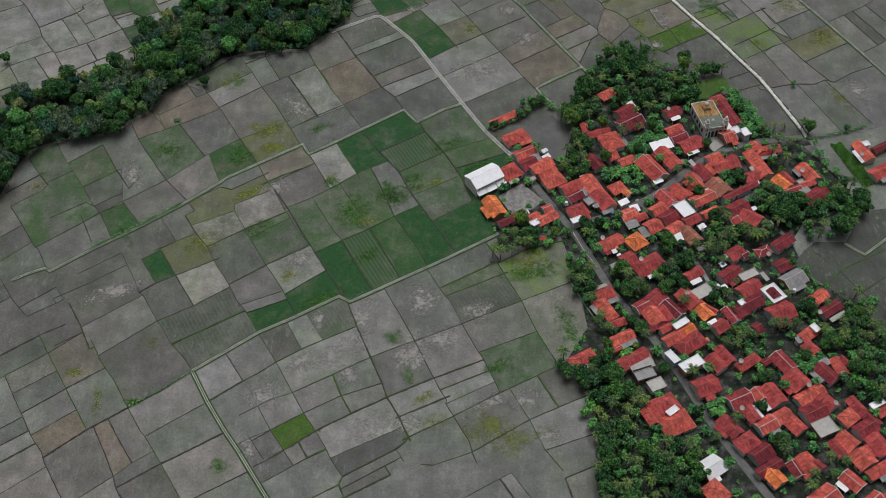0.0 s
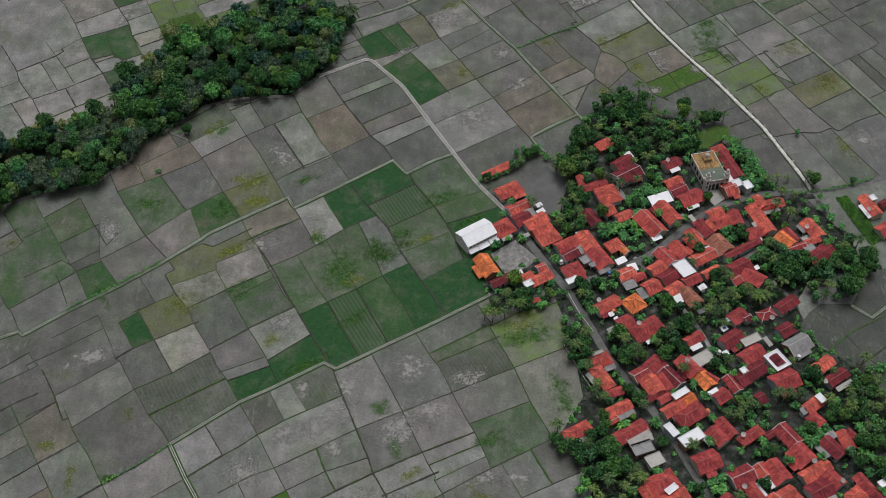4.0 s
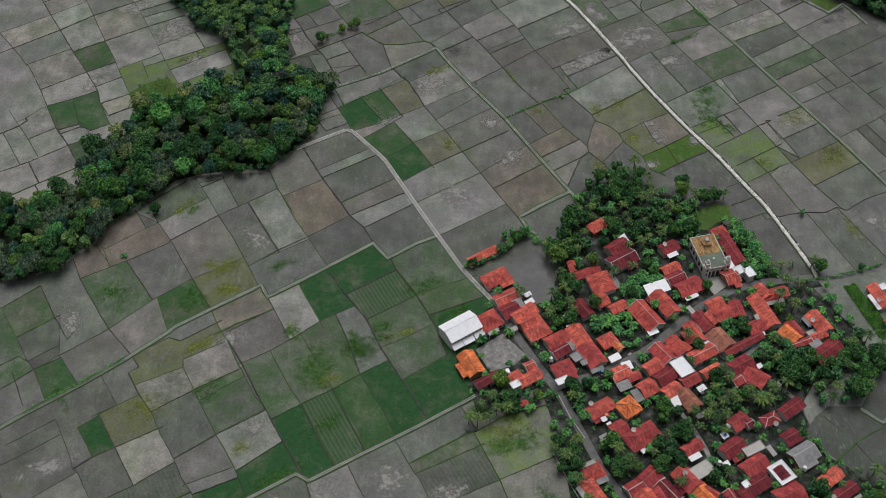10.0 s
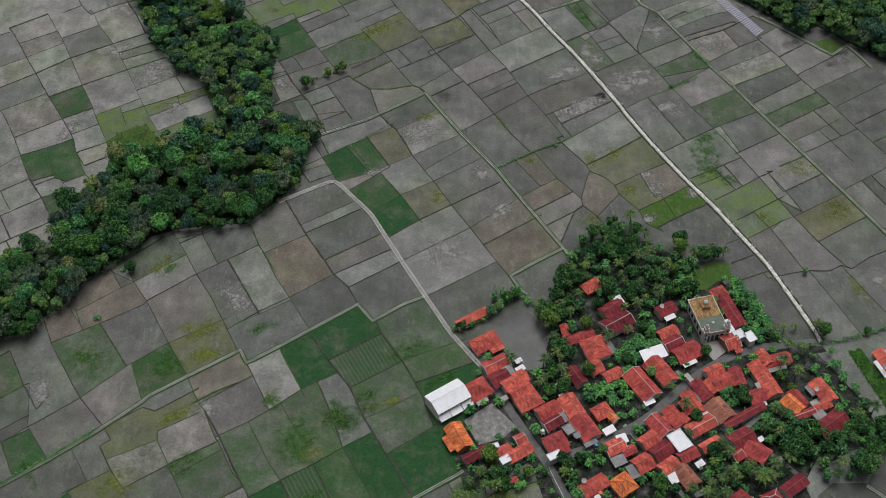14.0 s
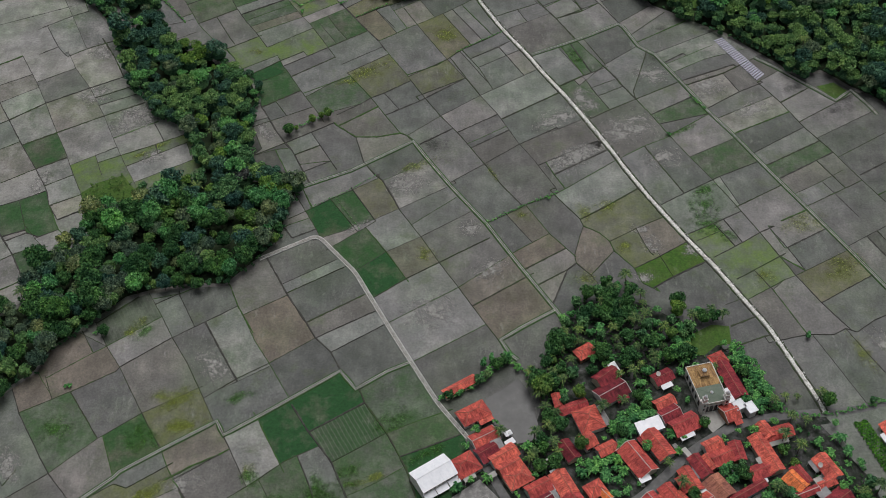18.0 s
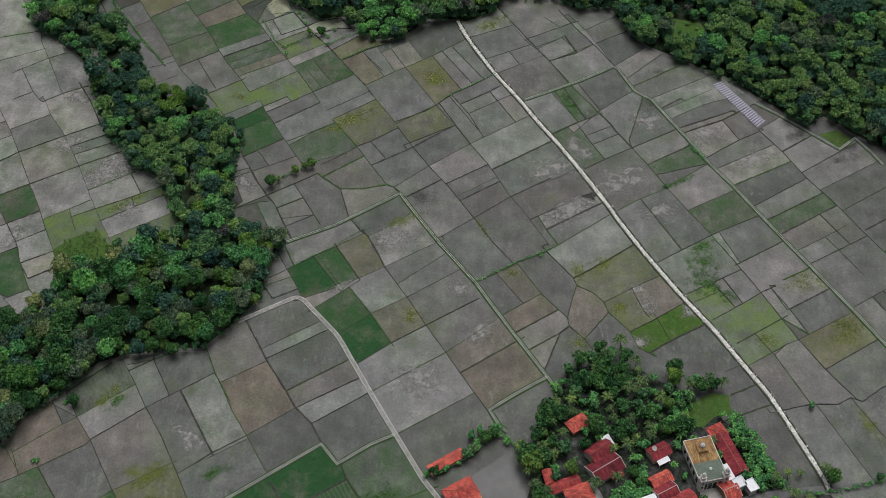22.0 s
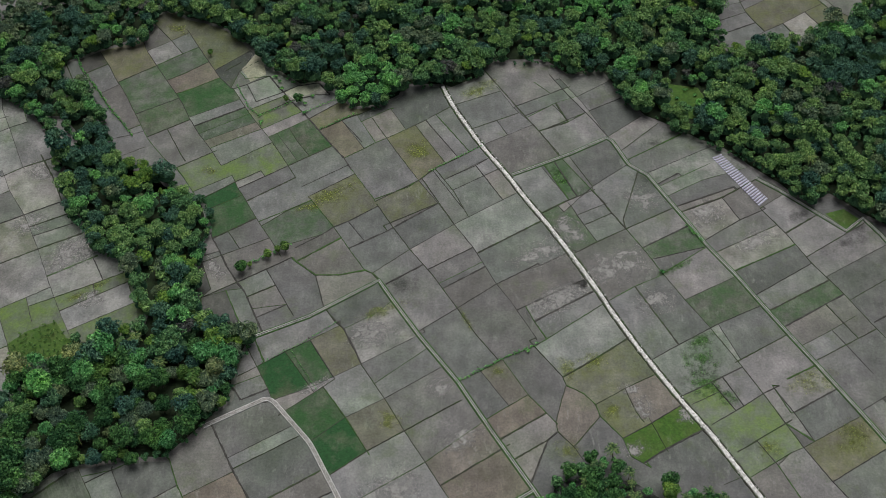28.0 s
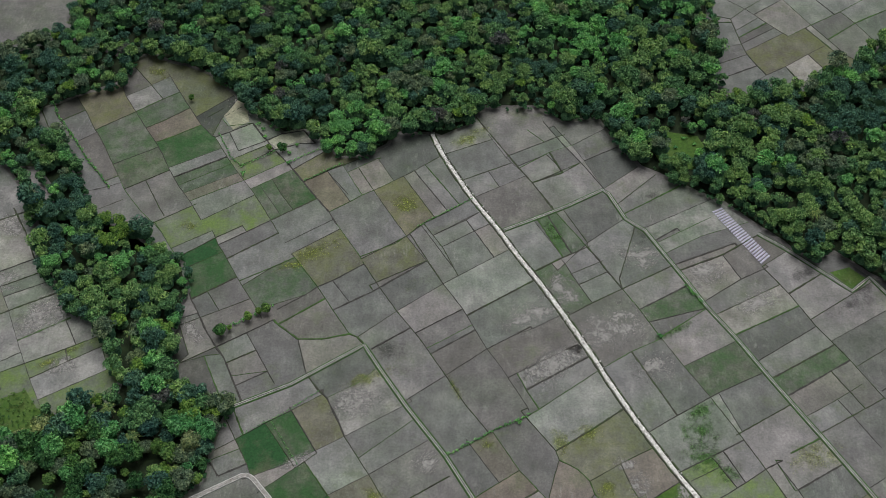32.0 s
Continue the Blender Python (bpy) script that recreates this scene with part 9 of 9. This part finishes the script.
def grove(poly, spacing, seed, mix, size=(0.6, 0.95), pad=1.2, group="village trees"):
    """mix: chances of broadleaf, lime, palm, banana. Low growth past the first trees becomes joined shrubbery."""
    for x, y in scatter(poly, spacing, seed, open_ground(pad)):
        if any((x - a) ** 2 + (y - b) ** 2 < spacing * spacing * 0.5 for a, b in PLACED):
            continue
        PLACED.append((x, y))
        kinds = grove_rnd.choices((YARD_TREES, LIME, PALMS, BANANAS), mix)[0]
        sc = grove_rnd.uniform(*size) if kinds in (YARD_TREES, LIME) else grove_rnd.uniform(0.8, 1.1)
        kind, spin = grove_rnd.choice(LIME[:2] if kinds is LIME else kinds), grove_rnd.uniform(0, 6.28)
        if kinds is YARD_TREES and (sc < 0.72 or YARD_COUNT[0] > 285):
            SHRUB_CROWNS.append(crown_copy(kind, x, y, sc, spin) - np.array([0, 0, 0.6 * sc], np.float32))
            continue
        YARD_COUNT[0] += kinds is YARD_TREES
        plant(kind, x, y, sc, spin, group)


for places_list, kinds in ((LONE_TREES, YARD_TREES), (LONE_LIMES, LIME[:2]), (LONE_PALMS, PALMS)):
    for x, y in places_list:
        PLACED.append((x, y))
        YARD_COUNT[0] += kinds is YARD_TREES
        plant(grove_rnd.choice(kinds), x, y, grove_rnd.uniform(0.4, 0.65) if kinds[0] in LIME else grove_rnd.uniform(0.7, 1.0), grove_rnd.uniform(0, 6.28), "trees standing alone")
grove(VILLAGE_GROVE, 3.5, 201, (6, 0.25, 2.6, 0.6), (0.95, 1.4))
grove(EAST_GROVE, 3.8, 202, (6, 0.1, 1.6, 0.3), (0.95, 1.4))
grove(SOUTH_GROVE, 3.6, 204, (6, 0.12, 3.6, 0.6), (0.9, 1.4))
for k, poly in enumerate(GREEN_BANANA):
    grove(poly, 2.5, 220 + k, (1.2, 0.05, 0.3, 8), (0.7, 1.0), 0.6)
for k, poly in enumerate(GREEN_PALM):
    grove(poly, 3.2, 240 + k, (2.6, 0.1, 4, 1.6), (0.7, 1.0), 0.6)
for k, poly in enumerate(GREEN_TREES):
    grove(poly, 3.1, 260 + k, (6, 0.15, 1.0, 1.2), (0.75, 1.1), 0.6)
grove(VILLAGE_BOUNDS, 5.2, 208, (5, 0.1, 0.8, 1.6), (0.45, 0.85), 0.5)
# low growth under the trees and in odd corners of the yards
UNDERGROWTH = []
GREENS = GREEN_BANANA + GREEN_PALM + GREEN_TREES + [VILLAGE_GROVE, EAST_GROVE, SOUTH_GROVE]
for x, y in scatter(VILLAGE_BOUNDS, 2.2, 209, open_ground(0.4, 2.0)):
    green = any(inside(x, y, poly) for poly in GREENS)
    if (green or noise.noise((x * 0.11, y * 0.11, 4.4)) > 0.22) and min(line_gap(x, y, ln) for ln in (ALLEY_A, ALLEY_B, ALLEY_C, ALLEY_D)) > 1.3 and not inside(x, y, POND):
        UNDERGROWTH.append(crown_copy(YARD_TREES[2], x, y, grove_rnd.uniform(0.45, 0.85) if green else grove_rnd.uniform(0.25, 0.5), grove_rnd.uniform(0, 6.28), 0.45) - np.array([0, 0, 0.8 if green else 0.5], np.float32))


SAND_PATCH = [(-43.4, 655.9), (-39.0, 660.4), (-30.6, 664.6), (-24.9, 660.4), (-29.4, 656.9), (-37.6, 650.6)]
RUBBLE_PATCH = [(-66.0, 673.5), (-64.0, 676.6), (-60.3, 685.1), (-56.3, 681.4), (-53.5, 669.5), (-60.6, 664.0)]
flat_patch("sandy_plot", SAND_PATCH, 0.2, SAND, "dry pale sandy plot at the wood edge", "plot")
flat_patch("rubble_plot", RUBBLE_PATCH, 0.2, SAND, "pale stony ground at the wood edge", "plot")
flat_patch("crop_patch", CROP_PATCH, 0.2, LUSH, "small bright green crop patch at the wood edge", "crops")
flat_patch("grass_yard", GRASS_YARD, 0.165, LUSH, "rough bright green grass behind the mosque", "grass")


# ---- hedges, shrubs and the joined low growth ----
def hedge(line, width, height, step=0.9):
    for q in resample(line, step):
        x, y = q.x + grove_rnd.uniform(-width, width), q.y + grove_rnd.uniform(-width, width)
        SHRUB_CROWNS.append(crown_copy(YARD_TREES[2], x, y, height * grove_rnd.uniform(0.7, 1.2), grove_rnd.uniform(0, 6.28)) - np.array([0, 0, 0.7 * height], np.float32))


for line, w, h in ((WEST_HEDGE, 0.5, 0.42), (BRANCH_HEDGE, 0.3, 0.32), (POND_HEDGE, 0.8, 0.6), (ROAD_HEDGE, 0.7, 0.45), (MOSQUE_HEDGE, 1.6, 0.75), (GARDEN_HEDGE, 0.9, 0.6), (EAST_HEDGE, 0.9, 0.6), (TANK_HEDGE, 0.8, 0.5), (POND_SIDE, 1.0, 0.75), (CORNER_HEDGE, 0.4, 0.4), (TREE_ROW, 0.6, 0.45), (BED_HEDGE, 0.2, 0.22), (RICE_HEDGE, 0.15, 0.2), (HEDGE_A[:3], 0.5, 0.34), (HEDGE_C[:3], 0.3, 0.28)):
    hedge(line, w, h)
for line in ([(-54.3, 639.5), (-45.5, 645.0), (-38.6, 649.8)],
             [(-24.6, 630.7), (-16.2, 636.0), (-8.3, 641.1)],
             [(-32.2, 642.0), (-24.8, 647.1), (-17.2, 651.6)],
             [(-59.9, 646.2), (-53.4, 639.1)],
             [(-66.7, 661.4), (-59.7, 646.2)]):
    hedge(line, 0.3, 0.3)
for x, y in LONE_SHRUBS:
    for k in range(3):
        SHRUB_CROWNS.append(crown_copy(YARD_TREES[2], x + grove_rnd.uniform(-0.7, 0.7), y + grove_rnd.uniform(-0.7, 0.7), 0.5, k) - np.array([0, 0, 0.4], np.float32))
tagged(new("shrubbery", quads_mesh("shrubbery", np.concatenate(SHRUB_CROWNS), LEAF_TONES[4])), "low green shrubs and hedges along bunds and yards", "shrubs", kind="stuff")

tagged(new("undergrowth", quads_mesh("undergrowth", np.concatenate(UNDERGROWTH), LEAF)), "dark green undergrowth filling the village yards", "undergrowth", kind="stuff")
EDGE_CROWNS = []
for poly in WOODS:
    for q in resample(inset(poly, 0.6) + inset(poly, 0.6)[:1], 3.4):
        x, y = ragged(q.x, q.y)
        if -180 < x < 260 and y < 900:
            EDGE_CROWNS.append(crown_copy(grove_rnd.choice(YARD_TREES[1:3]), x, y, grove_rnd.uniform(0.55, 1.15), grove_rnd.uniform(0, 6.28)) - np.array([0, 0, 0.9], np.float32))
tagged(new("wood_edge_shrubs", quads_mesh("wood_edge_shrubs", np.concatenate(EDGE_CROWNS), LEAF_TONES[1])), "low dark green shrubs along the wood's edge", "shrubs", kind="stuff")

flat_patch("rough_grass", ROUGH_GRASS, 0.17, LUSH, "rough yellow-green grass at the wood's edge", "grass")
tufts = [crown_copy(YARD_TREES[2], x, y, grove_rnd.uniform(0.25, 0.7), grove_rnd.uniform(0, 6.28), 0.35) - np.array([0, 0, 0.45], np.float32) for x, y in scatter(ROUGH_GRASS, 1.9, 311)]
tagged(new("grass_tufts", quads_mesh("grass_tufts", np.concatenate(tufts), LEAF_LIME)), "tall yellow-green grass tufts at the wood's edge", "grass", kind="stuff")

# ---- crop rows beside the lane ----
c0, c1, c2, c3 = (Vector((*q, 0)) for q in CROP_ROWS)
crop_bed = tagged(new("vegetable_garden", None), "rows of bright green vegetable bushes beside the lane", "vegetable garden")
bush = quads_mesh("bush", crown_verts(77, 0.85, 1.1, 6, 90, 0.3), VEGETABLE)
for i in range(6):
    for j in range(22):
        q = c0.lerp(c1, (i + 0.5) / 6).lerp(c3.lerp(c2, (i + 0.5) / 6), (j + 0.5) / 22)
        under("bush", bush, crop_bed, m=Matrix.Translation((q.x, q.y, -0.1)) @ Matrix.Rotation(i * 7 + j, 4, "Z") @ Matrix.Scale(grove_rnd.uniform(0.8, 1.15), 4))

# ---- plastic tunnels at the wood edge ----
t0, t1, t2, t3 = (Vector((*q, 0)) for q in TUNNELS)
tunnel_bed = tagged(new("plastic_tunnels", None), "row of pale plastic crop tunnels at the wood edge", "crop tunnels")
for k in range(24):
    a, b = t0.lerp(t3, (k + 0.5) / 24), t1.lerp(t2, (k + 0.5) / 24)
    under("tunnel", sweep("tunnel", [a.lerp(b, s / 4) for s in range(5)], [(0.48, -0.05), (0.36, 0.4), (0.0, 0.58), (-0.36, 0.4), (-0.48, -0.05)], PLASTIC, 0.03, k), tunnel_bed)

# ---- lanes, low walls, dishes, tanks ----
for nm, line in (("alley", ALLEY_A), ("alley", ALLEY_B), ("alley", ALLEY_C), ("alley", ALLEY_D)):
    strip_road(nm, line, 1.5, CONCRETE_DARK, "narrow stained concrete alley between houses", "alley", 0.07, 0.02)
for line in (ROADSIDE_WALL, POND_WALL):
    tagged(new("low_wall", sweep("low_wall", resample(line, 2.0), [(0.12, -0.1), (0.12, 0.7), (-0.12, 0.7), (-0.12, -0.1)], CONCRETE)), "low pale concrete boundary wall", "wall", kind="structure")


def dish(x, y):
    root = tagged(new("satellite_dish", None), "round mesh satellite dish on a mast", "satellite dish", "satellite dishes")
    root.matrix_basis = pose(x, y, 0, 0, 0, house_rnd.uniform(-40, 40))
    under("mast", bars("mast", [((0, 0, -0.2), (0, 0, 5.0))], 0.06, TIMBER), root)
    v, f = [(0, 0, 0)], []
    for i in (1, 2, 3):
        v += [(0.33 * i * math.cos(2 * math.pi * j / 14), 0.33 * i * math.sin(2 * math.pi * j / 14), 0.035 * i * i) for j in range(14)]
    f += [(0, 1 + j, 1 + (j + 1) % 14) for j in range(14)]
    for i in (0, 1):
        f += [(1 + i * 14 + j, 15 + i * 14 + j, 15 + i * 14 + (j + 1) % 14, 1 + i * 14 + (j + 1) % 14) for j in range(14)]
    bowl = under("bowl", mesh_of("bowl", v, f, DISH, True), root, m=pose(0, 0, 5.0, 28, 0, 0))
    under("feed_arm", bars("feed_arm", [((0.9, 0, 0.3), (0, 0, 0.9)), ((-0.45, 0.8, 0.3), (0, 0, 0.9)), ((-0.45, -0.8, 0.3), (0, 0, 0.9))], 0.03, DISH), bowl)


for x, y in DISH_PLACES:
    dish(x, y)
for k, (x, y) in enumerate(TANK_PLACES):
    root = tagged(new("water_tank", None), "small pale water tank on a low stand", "water tank", "water tanks")
    root.matrix_basis = pose(x, y, 0, 0, 0, 25 + 13 * k)
    under("stand", boxes("stand", [(sx * 0.8 - 0.1, sy * 0.6 - 0.1, -0.2, sx * 0.8 + 0.1, sy * 0.6 + 0.1, 1.5) for sx in (-1, 1) for sy in (-1, 1)] + [(-1.0, -0.8, 1.5, 1.0, 0.8, 1.62)], ROOFS["l"]), root)
    tv, tf = tube_path([(0, 0, 1.62), (0, 0, 1.8), (0, 0, 2.7), (0, 0, 2.95)], 0.85, 0.7, 12)
    under("tank", mesh_of("tank", tv, tf, (CLOTH, CLOTH, TANK_BLUE, CLOTH, TANK_ORANGE)[k % 5]), root)
